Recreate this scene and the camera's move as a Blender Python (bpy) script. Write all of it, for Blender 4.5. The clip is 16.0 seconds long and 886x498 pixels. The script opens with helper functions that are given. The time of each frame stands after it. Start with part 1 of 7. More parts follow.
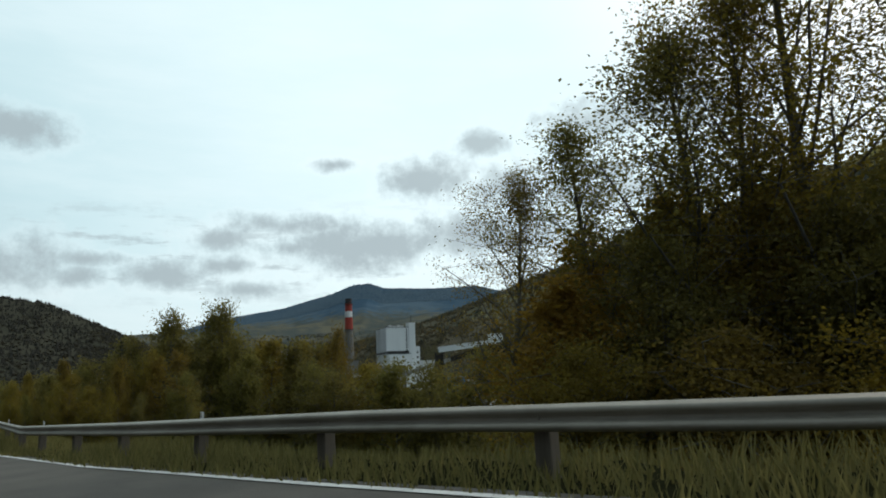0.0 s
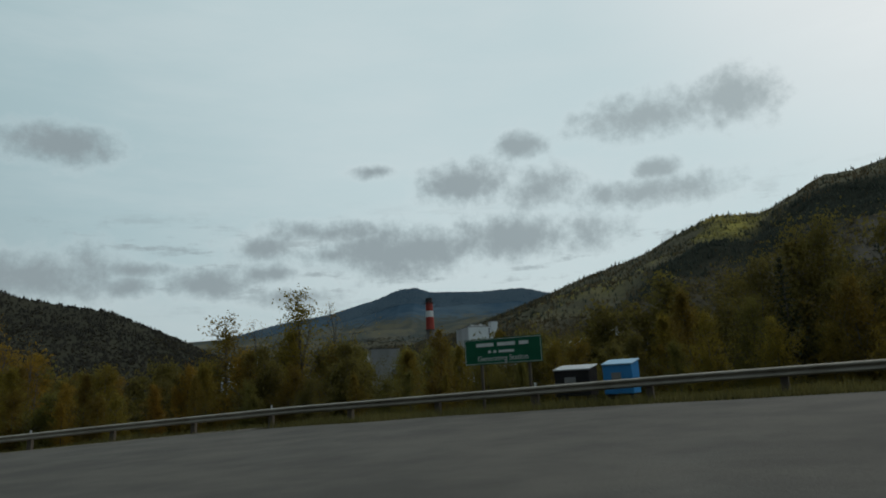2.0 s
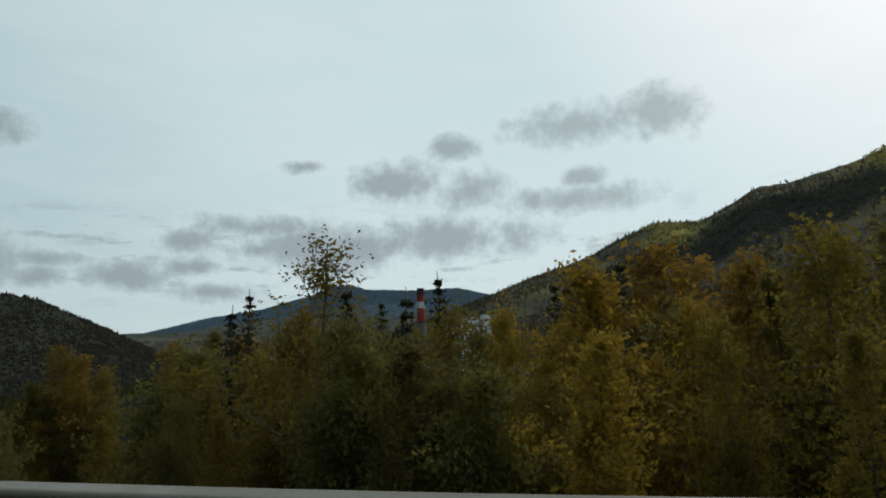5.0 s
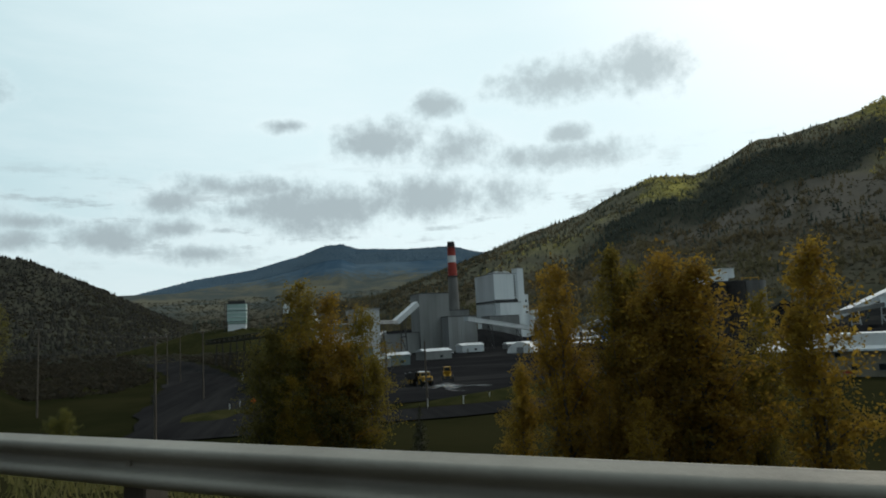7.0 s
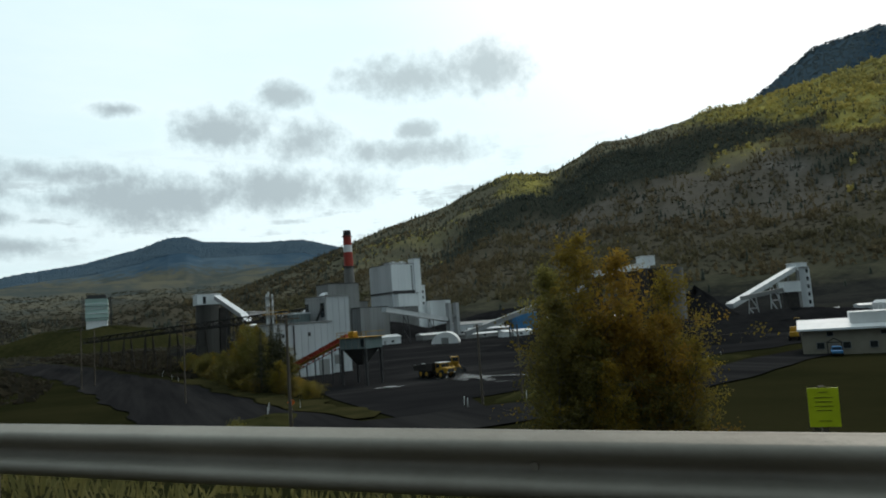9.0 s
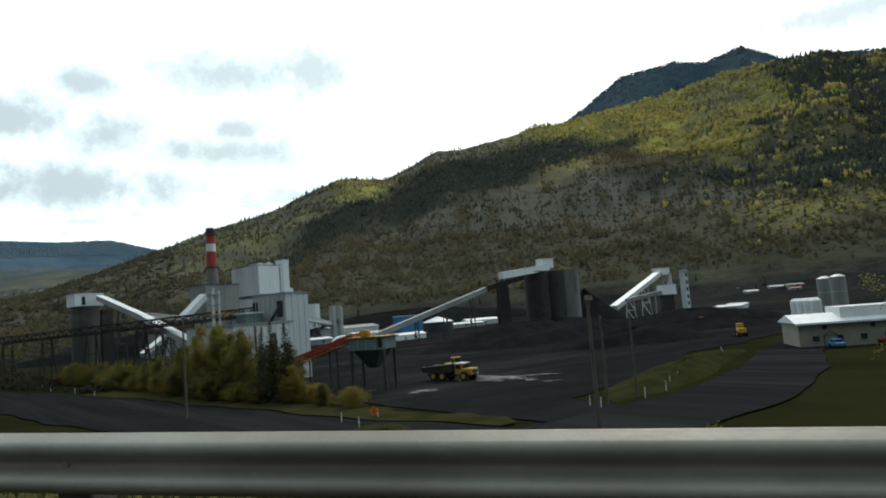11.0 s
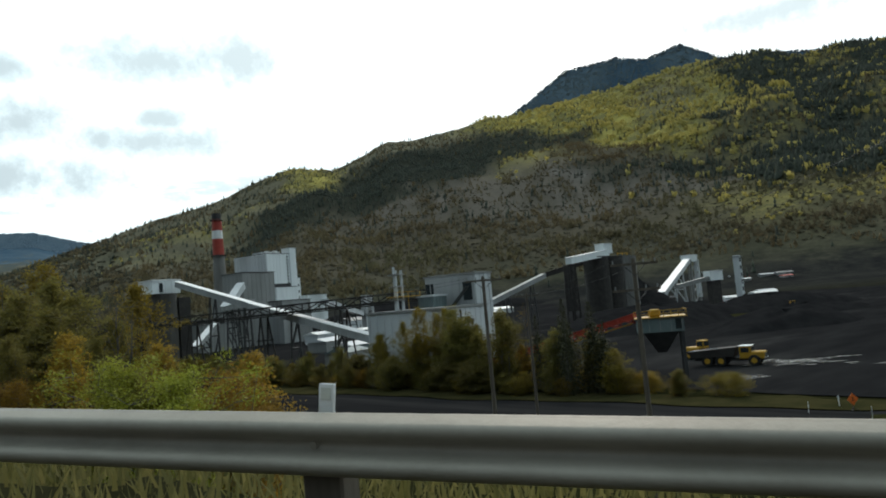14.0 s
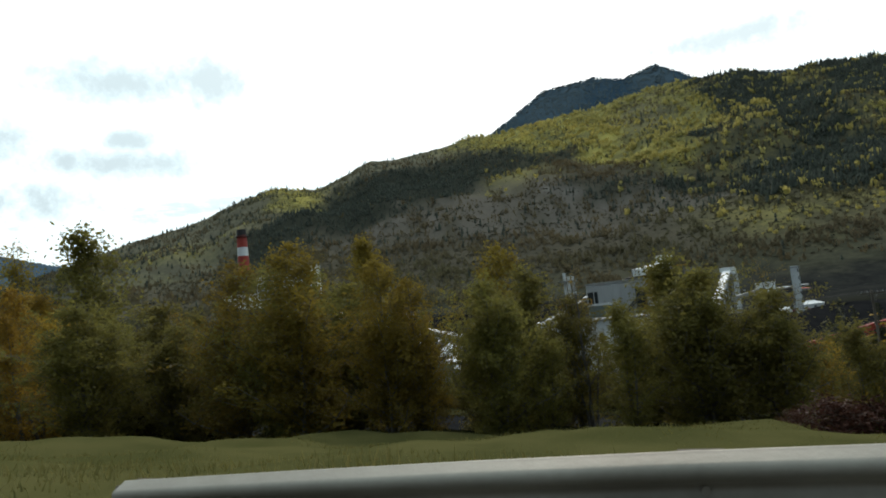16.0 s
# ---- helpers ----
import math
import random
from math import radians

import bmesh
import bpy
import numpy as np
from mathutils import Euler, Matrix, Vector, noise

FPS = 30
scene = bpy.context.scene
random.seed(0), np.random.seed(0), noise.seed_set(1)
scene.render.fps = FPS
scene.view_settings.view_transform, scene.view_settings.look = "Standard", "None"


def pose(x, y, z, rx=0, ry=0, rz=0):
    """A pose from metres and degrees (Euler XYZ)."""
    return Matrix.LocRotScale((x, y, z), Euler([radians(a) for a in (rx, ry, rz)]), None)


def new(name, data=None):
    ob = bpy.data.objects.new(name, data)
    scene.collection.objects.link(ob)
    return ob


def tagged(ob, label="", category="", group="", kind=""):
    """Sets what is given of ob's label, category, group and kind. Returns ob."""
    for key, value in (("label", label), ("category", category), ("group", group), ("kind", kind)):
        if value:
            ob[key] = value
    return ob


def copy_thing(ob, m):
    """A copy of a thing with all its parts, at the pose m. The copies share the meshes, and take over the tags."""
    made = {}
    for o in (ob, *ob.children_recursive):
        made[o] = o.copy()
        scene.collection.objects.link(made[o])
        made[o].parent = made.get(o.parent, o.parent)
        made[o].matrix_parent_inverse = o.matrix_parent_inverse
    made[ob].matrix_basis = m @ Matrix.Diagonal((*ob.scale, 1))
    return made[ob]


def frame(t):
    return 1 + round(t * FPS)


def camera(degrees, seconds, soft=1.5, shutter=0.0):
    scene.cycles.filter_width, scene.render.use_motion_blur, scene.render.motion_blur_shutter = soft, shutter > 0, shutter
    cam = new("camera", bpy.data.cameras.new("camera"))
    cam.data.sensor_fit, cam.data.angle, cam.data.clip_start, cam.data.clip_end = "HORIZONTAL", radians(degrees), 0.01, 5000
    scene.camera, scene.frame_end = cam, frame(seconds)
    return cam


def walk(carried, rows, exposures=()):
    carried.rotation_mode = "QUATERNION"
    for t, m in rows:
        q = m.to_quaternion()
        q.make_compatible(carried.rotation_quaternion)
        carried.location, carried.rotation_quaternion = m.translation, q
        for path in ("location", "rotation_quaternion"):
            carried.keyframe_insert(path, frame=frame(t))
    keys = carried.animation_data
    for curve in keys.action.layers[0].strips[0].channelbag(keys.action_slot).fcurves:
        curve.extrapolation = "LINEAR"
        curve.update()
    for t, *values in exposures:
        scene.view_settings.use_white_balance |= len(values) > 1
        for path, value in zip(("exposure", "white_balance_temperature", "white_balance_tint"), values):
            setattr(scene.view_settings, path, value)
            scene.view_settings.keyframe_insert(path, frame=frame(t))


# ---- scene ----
# ---------------------------------------------------------------- camera
cam = camera(65.5, 16.0, soft=1.9)
PATH = [
    (0, pose(0.00, -0.00, 1.50, 100.33, 2.33, -7.59)),
    (0.5, pose(-8.63, 5.99, 1.16, 101.03, 2.44, -6.36)),
    (1, pose(-17.24, 12.00, 0.82, 101.47, 0.69, -7.34)),
    (1.5, pose(-25.83, 18.04, 0.49, 102.43, 2.31, -5.20)),
    (2, pose(-34.39, 24.11, 0.17, 100.84, 3.00, -4.12)),
    (2.5, pose(-42.92, 30.22, -0.14, 99.22, 0.13, -3.87)),
    (3, pose(-51.43, 36.38, -0.43, 99.96, -0.78, -4.70)),
    (3.5, pose(-59.91, 42.58, -0.71, 99.94, 0.16, -5.49)),
    (4, pose(-68.35, 48.84, -0.96, 99.23, 0.96, -7.00)),
    (4.5, pose(-76.75, 55.15, -1.18, 99.74, 2.32, -9.71)),
    (5, pose(-85.10, 61.52, -1.36, 100.56, 2.08, -10.27)),
    (6.25, pose(-105.68, 77.78, -1.63, 98.90, 2.70, -10.90)),
    (7.5, pose(-125.74, 94.75, -1.64, 96.47, 3.44, -12.12)),
    (8, pose(-133.56, 101.81, -1.56, 97.13, 3.49, -14.54)),
    (8.5, pose(-141.23, 109.05, -1.44, 96.51, 3.47, -18.03)),
    (9, pose(-148.72, 116.48, -1.28, 95.89, 4.05, -23.88)),
    (9.5, pose(-156.00, 124.11, -1.09, 95.88, 4.38, -28.25)),
    (10, pose(-163.03, 131.94, -0.87, 95.76, 4.06, -32.72)),
    (11.25, pose(-179.45, 152.36, -0.20, 95.20, 4.50, -39.60)),
    (12.5, pose(-194.17, 173.96, 0.69, 94.79, 4.87, -42.54)),
    (13, pose(-199.61, 182.91, 1.11, 96.02, 6.67, -42.82)),
    (13.5, pose(-204.83, 192.01, 1.55, 95.06, 5.50, -42.93)),
    (14, pose(-209.82, 201.23, 1.99, 94.33, 4.98, -44.22)),
    (14.5, pose(-214.61, 210.57, 2.43, 95.45, 6.04, -44.01)),
    (15, pose(-219.20, 220.00, 2.86, 96.07, 6.24, -45.01)),
    (15.5, pose(-223.60, 229.50, 3.28, 94.93, 5.70, -45.95)),
    (16, pose(-227.88, 239.05, 3.69, 95.79, 5.76, -46.44)),
]
walk(cam, PATH, exposures=[(0, 0.52), (0.5, 0.08), (1.0, -0.15), (4.0, -0.15), (4.5, -0.05), (5.2, 0.05), (7.3, 0.42), (9.0, 0.50), (10.0, 0.80), (12.3, 0.90), (16, 0.93)])

# ---------------------------------------------------------------- sky and sun
SUN_AZ, SUN_EL = 57.0, 40.0          # degrees; azimuth clockwise from +y
world = bpy.data.worlds.new("sky")
scene.world = world
world.use_nodes = True


class Net:
    """Short hand for building node trees."""

    def __init__(self, tree):
        self.t = tree

    def add(self, kind, ins=None, **props):
        n = self.t.nodes.new(kind)
        for k, v in props.items():
            setattr(n, k, v)
        for k, v in (ins or {}).items():
            self.put(n.inputs[k], v)
        return n

    def put(self, socket, v):
        if isinstance(v, bpy.types.NodeSocket):
            self.t.links.new(v, socket)
        elif isinstance(v, (tuple, list)) and len(v) == 3 and len(socket.default_value) == 4:
            socket.default_value = (*v, 1)
        else:
            socket.default_value = v

    def math(self, op, a, b=0.0, c=0.0, clamp=False):
        return self.add("ShaderNodeMath", {0: a, 1: b, 2: c}, operation=op, use_clamp=clamp).outputs[0]

    def mix(self, f, a, b, kind="MIX"):
        n = self.add("ShaderNodeMix", data_type="RGBA", blend_type=kind)
        self.put(n.inputs[0], f), self.put(n.inputs[6], a), self.put(n.inputs[7], b)
        return n.outputs[2]

    def ramp(self, f, lo, hi):
        return self.add("ShaderNodeMapRange", {0: f, 1: lo, 2: hi, 3: 0.0, 4: 1.0}, interpolation_type="SMOOTHSTEP").outputs[0]

    def noise(self, vec, scale, detail=4.0, rough=0.55):
        n = self.add("ShaderNodeTexNoise", {"Vector": vec, "Scale": scale, "Detail": detail, "Roughness": rough})
        return n.outputs[0]


def build_sky():
    n = Net(world.node_tree)
    world.node_tree.nodes.clear()
    co = n.add("ShaderNodeTexCoord").outputs["Generated"]
    sky = n.add("ShaderNodeTexSky", sky_type="NISHITA", sun_disc=False, sun_elevation=radians(SUN_EL),
                sun_rotation=radians(SUN_AZ), dust_density=2.0)
    xyz = n.add("ShaderNodeSeparateXYZ", {0: co}).outputs
    az = n.math("MULTIPLY", n.math("ARCTAN2", xyz[0], xyz[1]), 180 / math.pi)
    el = n.math("MULTIPLY", n.math("ARCSINE", xyz[2]), 180 / math.pi)
    sun = Vector((math.sin(radians(SUN_AZ)) * math.cos(radians(SUN_EL)), math.cos(radians(SUN_AZ)) * math.cos(radians(SUN_EL)), math.sin(radians(SUN_EL))))
    near = n.add("ShaderNodeVectorMath", {0: co, 1: sun}, operation="DOT_PRODUCT").outputs["Value"]
    glow = n.ramp(near, 0.55, 0.95)
    front = n.ramp(near, -0.35, 0.35)
    high = n.ramp(el, 38.0, 70.0)
    # sky out of view, behind and overhead, is dimmed to darken the land
    veil = n.mix(front, (0.10, 0.125, 0.135), (0.44, 0.59, 0.62))
    veil = n.mix(n.ramp(near, 0.25, 0.64), veil, (0.60, 0.735, 0.755))
    veil = n.mix(n.ramp(near, 0.80, 1.0), veil, (0.90, 0.93, 0.93))
    veil = n.mix(n.math("MULTIPLY", high, 0.75), veil, (0.13, 0.16, 0.175))
    base = n.mix(0.10, veil, n.mix(1.0, sky.outputs[0], (0.10, 0.10, 0.10), "MULTIPLY"))
    # broken cumulus low over the far hills
    wob = n.noise(co, 14.0, 6.0, 0.62)
    fine = n.noise(co, 45.0, 6.0, 0.65)
    rag = n.math("ADD", n.math("MULTIPLY", wob, 1.6), n.math("MULTIPLY", fine, 1.2))
    CLOUDS = [(23.0, 19.9, 5.2, 1.3), (29.2, 20.3, 2.8, 1.6), (11.9, 18.9, 1.6, 0.8), (6.8, 16.0, 3.1, 1.3),
              (-10.1, 11.2, 1.9, 0.7), (-1.1, 17.4, 1.5, 0.5), (-4.4, 12.4, 3.8, 0.8), (0.3, 10.8, 7.1, 1.7),
              (11.3, 11.4, 6.6, 1.6), (22.3, 14.0, 5.2, 1.0), (13.4, 15.1, 2.4, 1.4), (22.6, 15.7, 1.6, 0.7),
              (-19.7, 9.5, 2.1, 0.5), (-20.2, 8.2, 1.9, 0.7), (-14.9, 8.4, 2.8, 0.8), (-9.4, 9.2, 2.1, 0.7),
              (-25.1, 18.5, 2.8, 1.0), (-26.8, 8.8, 5.2, 1.6), (-7.6, 7.3, 2.8, 0.7), (-4.9, 10.6, 2.6, 0.7),
              (71.7, 18.9, 6.0, 1.2)]
    cover = -5.0
    for a, e, w, h in CLOUDS:
        dx = n.math("DIVIDE", n.math("SUBTRACT", az, a), w)
        dy = n.math("DIVIDE", n.math("SUBTRACT", el, e), h)
        d2 = n.math("ADD", n.math("MULTIPLY", dx, dx), n.math("MULTIPLY", dy, dy))
        f = n.math("ADD", n.math("SUBTRACT", 1.12, n.math("MULTIPLY", n.math("SQRT", d2), 0.72)), n.math("MULTIPLY", n.math("SUBTRACT", rag, 1.4), 1.15))
        cover = n.math("MAXIMUM", cover, f)
    rim = n.math("MULTIPLY", n.ramp(cover, -0.45, 0.0), n.math("SUBTRACT", 1.0, n.ramp(cover, 0.0, 0.5)))
    cover = n.ramp(cover, -0.15, 0.95)
    # a low broken layer above the horizon
    flat = n.add("ShaderNodeMapping", {0: co, 3: (6.0, 6.0, 34.0)}).outputs[0]
    layer = n.ramp(n.math("ADD", n.math("MULTIPLY", n.noise(flat, 1.6, 7.0, 0.62), 0.75), n.math("MULTIPLY", fine, 0.25)), 0.50, 0.64)
    band = n.math("MULTIPLY", n.ramp(el, 5.0, 8.5), n.math("SUBTRACT", 1.0, n.ramp(el, 10.5, 15.5)))
    cover = n.math("MAXIMUM", cover, n.math("MULTIPLY", n.math("MULTIPLY", layer, band), 0.75))
    # thin high streaks of white
    streak = n.add("ShaderNodeMapping", {0: co, 3: (3.0, 3.0, 14.0)}).outputs[0]
    thin = n.ramp(n.noise(streak, 1.3, 5.0, 0.6), 0.35, 0.75)
    base = n.mix(n.math("MULTIPLY", n.math("MULTIPLY", thin, front), 0.22), base, (0.70, 0.77, 0.79))
    low = n.ramp(n.math("SUBTRACT", 16.0, el), 0.0, 14.0)
    base = n.mix(n.math("MULTIPLY", n.math("MULTIPLY", low, front), 0.35), base, (0.66, 0.71, 0.73))
    base = n.mix(n.math("MULTIPLY", rim, 0.09), base, (0.74, 0.80, 0.82))
    out = n.mix(n.math("MULTIPLY", cover, 0.85), base, n.mix(glow, (0.27, 0.325, 0.35), (0.365, 0.435, 0.455)))
    bg = n.add("ShaderNodeBackground", {0: out, 1: 1.0})
    n.add("ShaderNodeOutputWorld", {0: bg.outputs[0]})


build_sky()
sun_data = bpy.data.lights.new("sun", "SUN")
sun_data.energy, sun_data.angle, sun_data.color = 0.6, radians(12), (1.0, 0.95, 0.87)
sun_ob = new("sun", sun_data)
sun_ob.rotation_euler = Euler((radians(90 - SUN_EL), 0, radians(180 - SUN_AZ)))

# ---------------------------------------------------------------- materials
MATS = {}


def material(name, dark, light, scale=1.0, fine=14.0, rough=0.8, metal=0.0, bump=0.25, third=None, third_at=(0.55, 0.75), island=0.0, per_object=0.0, spec=0.3, stretch=(1, 1, 1), both=0.0):
    """A surface of two base colours in coarse patches, fine grain over it, and an optional third colour in larger stains."""
    if name in MATS:
        return MATS[name]
    m = bpy.data.materials.new(name)
    m.use_nodes = True
    n = Net(m.node_tree)
    b = m.node_tree.nodes["Principled BSDF"]
    co = n.add("ShaderNodeTexCoord").outputs["Object"]
    co = n.add("ShaderNodeMapping", {0: co, 3: stretch}).outputs[0]
    big = n.noise(co, scale, 5.0, 0.6)
    small = n.noise(co, scale * fine, 4.0, 0.65)
    f = n.math("ADD", n.math("MULTIPLY", n.ramp(big, 0.3, 0.7), 0.6), n.math("MULTIPLY", small, 0.4))
    if island:
        r = n.add("ShaderNodeNewGeometry").outputs["Random Per Island"]
        f = n.math("ADD", n.math("MULTIPLY", f, 1 - island), n.math("MULTIPLY", r, island))
    col = n.mix(f, dark, light)
    if third:
        far = n.noise(co, scale * 0.31, 4.0, 0.6)
        col = n.mix(n.ramp(far, *third_at), col, third)
    if per_object:
        r = n.add("ShaderNodeObjectInfo").outputs["Random"]
        hsv = n.add("ShaderNodeHueSaturation", {"Hue": n.math("ADD", 0.5 - 0.02 * per_object, n.math("MULTIPLY", r, 0.04 * per_object)),
                                                "Value": n.math("ADD", 1.0 - 0.3 * per_object, n.math("MULTIPLY", r, 0.6 * per_object)), "Color": col})
        col = hsv.outputs[0]
    n.put(b.inputs["Base Color"], col)
    n.put(b.inputs["Roughness"], n.math("ADD", rough - 0.08, n.math("MULTIPLY", small, 0.16)))
    b.inputs["Metallic"].default_value = metal
    b.inputs["Specular IOR Level"].default_value = spec
    if bump:
        bp = n.add("ShaderNodeBump", {"Strength": bump, "Distance": 0.03, "Height": small})
        n.put(b.inputs["Normal"], bp.outputs[0])
    if both:
        tr = n.add("ShaderNodeBsdfTranslucent", {0: col})
        ms = n.add("ShaderNodeMixShader", {0: both, 1: b.outputs[0], 2: tr.outputs[0]})
        n.put(m.node_tree.nodes["Material Output"].inputs[0], ms.outputs[0])
    MATS[name] = m
    return m


ASPHALT = material("asphalt", (0.056, 0.052, 0.045), (0.128, 0.116, 0.098), 0.5, 40, 0.9, third=(0.12, 0.112, 0.098), bump=0.4)
PAINT = material("road_paint", (0.45, 0.45, 0.43), (0.75, 0.75, 0.72), 1.5, 20, 0.7)
GRAVEL = material("gravel", (0.10, 0.089, 0.073), (0.215, 0.195, 0.165), 0.8, 40, 0.95, bump=0.9)
GRASS = material("grass_ground", (0.018, 0.021, 0.008), (0.046, 0.043, 0.018), 0.25, 30, 0.95, bump=1.0, third=(0.038, 0.034, 0.014), spec=0.0)
COAL = material("coal_dust", (0.0115, 0.0115, 0.0122), (0.023, 0.0228, 0.0232), 0.10, 30, 0.95, bump=0.6, third=(0.042, 0.041, 0.040), third_at=(0.52, 0.80), spec=0.0, stretch=(0.5, 1.6, 1))
HAUL = material("haul_road_dust", (0.0125, 0.0125, 0.0132), (0.026, 0.0255, 0.0255), 0.2, 20, 0.95, bump=0.6, third=(0.036, 0.035, 0.034), third_at=(0.5, 0.8), spec=0.0, stretch=(2.5, 0.12, 1))
PILE = material("coal_pile", (0.010, 0.010, 0.0108), (0.023, 0.0228, 0.0232), 0.2, 40, 0.9, bump=1.0, spec=0.0)
GALV = material("galvanised_steel", (0.250, 0.222, 0.182), (0.430, 0.390, 0.330), 0.9, 25, 0.56, metal=0.35, bump=0.10, third=(0.185, 0.160, 0.124), spec=0.30)
WOODPOST = material("weathered_wood", (0.07, 0.055, 0.04), (0.15, 0.125, 0.1), 3, 12, 0.9, stretch=(1, 1, 0.1))
WHITEPL = material("white_plastic", (0.62, 0.62, 0.60), (0.80, 0.80, 0.78), 4, 10, 0.5)
# ---------------------------------------------------------------- helpers for things
def mesh_of(verts, faces, mats, smooth=False, mat_index=None):
    me = bpy.data.meshes.new("mesh")
    me.from_pydata([tuple(v) for v in verts], [], [tuple(f) for f in faces])
    for m in (mats if isinstance(mats, (list, tuple)) else [mats]):
        me.materials.append(m)
    if mat_index is not None:
        me.polygons.foreach_set("material_index", np.asarray(mat_index, np.int32))
    if smooth:
        me.polygons.foreach_set("use_smooth", np.ones(len(me.polygons), bool))
    me.update()
    return me


def part(name, geo, mat, parent=None, label="", bevel=0.0, smooth=False):
    """Links a bmesh, or a pair of vertices and faces, as one mesh object under its thing."""
    if isinstance(geo, bmesh.types.BMesh):
        if bevel:
            bmesh.ops.bevel(geo, geom=geo.edges[:], offset=bevel, segments=1, affect="EDGES", clamp_overlap=True)
        me = bpy.data.meshes.new(name)
        geo.normal_update()
        geo.to_mesh(me)
        geo.free()
        me.materials.append(mat)
        if smooth:
            me.polygons.foreach_set("use_smooth", np.ones(len(me.polygons), bool))
    elif isinstance(geo, bpy.types.Mesh):
        me = geo
    else:
        me = mesh_of(geo[0], geo[1], mat, smooth)
    ob = new(name, me)
    ob.parent = parent
    if label:
        ob["label"] = label
    return ob


def thing(name, m, label, category, group="", kind=""):
    e = new(name)
    e.empty_display_size = 0.3
    e.matrix_world = m
    return tagged(e, label, category, group, kind)


def box(bm, x0, x1, y0, y1, z0, z1, m=None):
    r = bmesh.ops.create_cube(bm, size=1.0)["verts"]
    bmesh.ops.scale(bm, vec=(x1 - x0, y1 - y0, z1 - z0), verts=r)
    bmesh.ops.translate(bm, vec=((x0 + x1) / 2, (y0 + y1) / 2, (z0 + z1) / 2), verts=r)
    if m is not None:
        bmesh.ops.transform(bm, matrix=m, verts=r)
    return r


def boxes(*dims):
    bm = bmesh.new()
    for d in dims:
        box(bm, *d)
    return bm


def beam(bm, a, b, w, h=None):
    """A square bar from a to b."""
    a, b = Vector(a), Vector(b)
    d = b - a
    m = Matrix.Translation((a + b) / 2) @ d.to_track_quat("Y", "Z").to_matrix().to_4x4()
    h = h or w
    return box(bm, -w / 2, w / 2, -d.length / 2, d.length / 2, -h / 2, h / 2, m)


def tube(bm, a, b, r0, r1=None, seg=12):
    a, b = Vector(a), Vector(b)
    d = b - a
    r1 = r0 if r1 is None else r1
    m = Matrix.Translation((a + b) / 2) @ d.to_track_quat("Z", "Y").to_matrix().to_4x4()
    return bmesh.ops.create_cone(bm, cap_ends=True, segments=seg, radius1=r0, radius2=max(r1, 1e-4), depth=d.length, matrix=m)["verts"]


def bars(pairs, w):
    bm = bmesh.new()
    for a, b in pairs:
        beam(bm, a, b, w)
    return bm


# ---------------------------------------------------------------- the road's line
CAM_H = 1.25

row_t = np.array([r[0] for r in PATH], float)
row_p = np.array([tuple(v) for v in [m.translation for _, m in PATH]])


def catmull(t, k, p, step):
    """A smooth line through the rows p at the values k."""
    m = np.gradient(p, k, axis=0)
    q = np.arange(k[0], k[-1] + 1e-6, step)
    i = np.clip(np.searchsorted(k, q, side="right") - 1, 0, len(k) - 2)
    h = (k[i + 1] - k[i])[:, None]
    u = (q - k[i])[:, None] / h
    return (2 * u**3 - 3 * u**2 + 1) * p[i] + (u**3 - 2 * u**2 + u) * h * m[i] + (3 * u**2 - 2 * u**3) * p[i + 1] + (u**3 - u**2) * h * m[i + 1]


line = catmull(None, row_t, row_p, 0.1)
d0, d1 = line[0] - line[1], line[-1] - line[-2]
back = line[0] + d0 * np.arange(110, 0, -1)[:, None]
ahead = line[-1] + d1 * np.arange(1, 120)[:, None] * (1, 1, 0.6)
LINE = np.vstack([back, line, ahead]) - (0, 0, CAM_H)
ST = np.concatenate([[0], np.cumsum(np.hypot(*np.diff(LINE[:, :2], axis=0).T))])
ST -= ST[110]
TAN = np.gradient(LINE[:, :2], axis=0)
TAN /= np.linalg.norm(TAN, axis=1)[:, None]


def station(x, y):
    """Station along the road, distance to its right and the road's height, for arrays of points."""
    x, y = np.atleast_1d(x).astype(float), np.atleast_1d(y).astype(float)
    s, l, z = np.empty_like(x), np.empty_like(x), np.empty_like(x)
    for a in range(0, len(x), 20000):
        xx, yy = x[a:a + 20000], y[a:a + 20000]
        i = np.argmin((xx[:, None] - LINE[::2, 0])**2 + (yy[:, None] - LINE[::2, 1])**2, axis=1) * 2
        ex, ey = xx - LINE[i, 0], yy - LINE[i, 1]
        along = np.clip(ex * TAN[i, 0] + ey * TAN[i, 1], -3, 3)
        s[a:a + 20000] = ST[i] + along
        l[a:a + 20000] = ex * TAN[i, 1] - ey * TAN[i, 0]
        z[a:a + 20000] = np.interp(ST[i] + along, ST, LINE[:, 2])
    return s, l, z


def on_road(s, l, h=0.0):
    """The point at station s, l metres to the right of the line and h above the road."""
    x, y, z = (np.interp(s, ST, LINE[:, k]) for k in range(3))
    tx, ty = np.interp(s, ST, TAN[:, 0]), np.interp(s, ST, TAN[:, 1])
    q = math.hypot(tx, ty)
    return Vector((x + l * ty / q, y - l * tx / q, z + h))


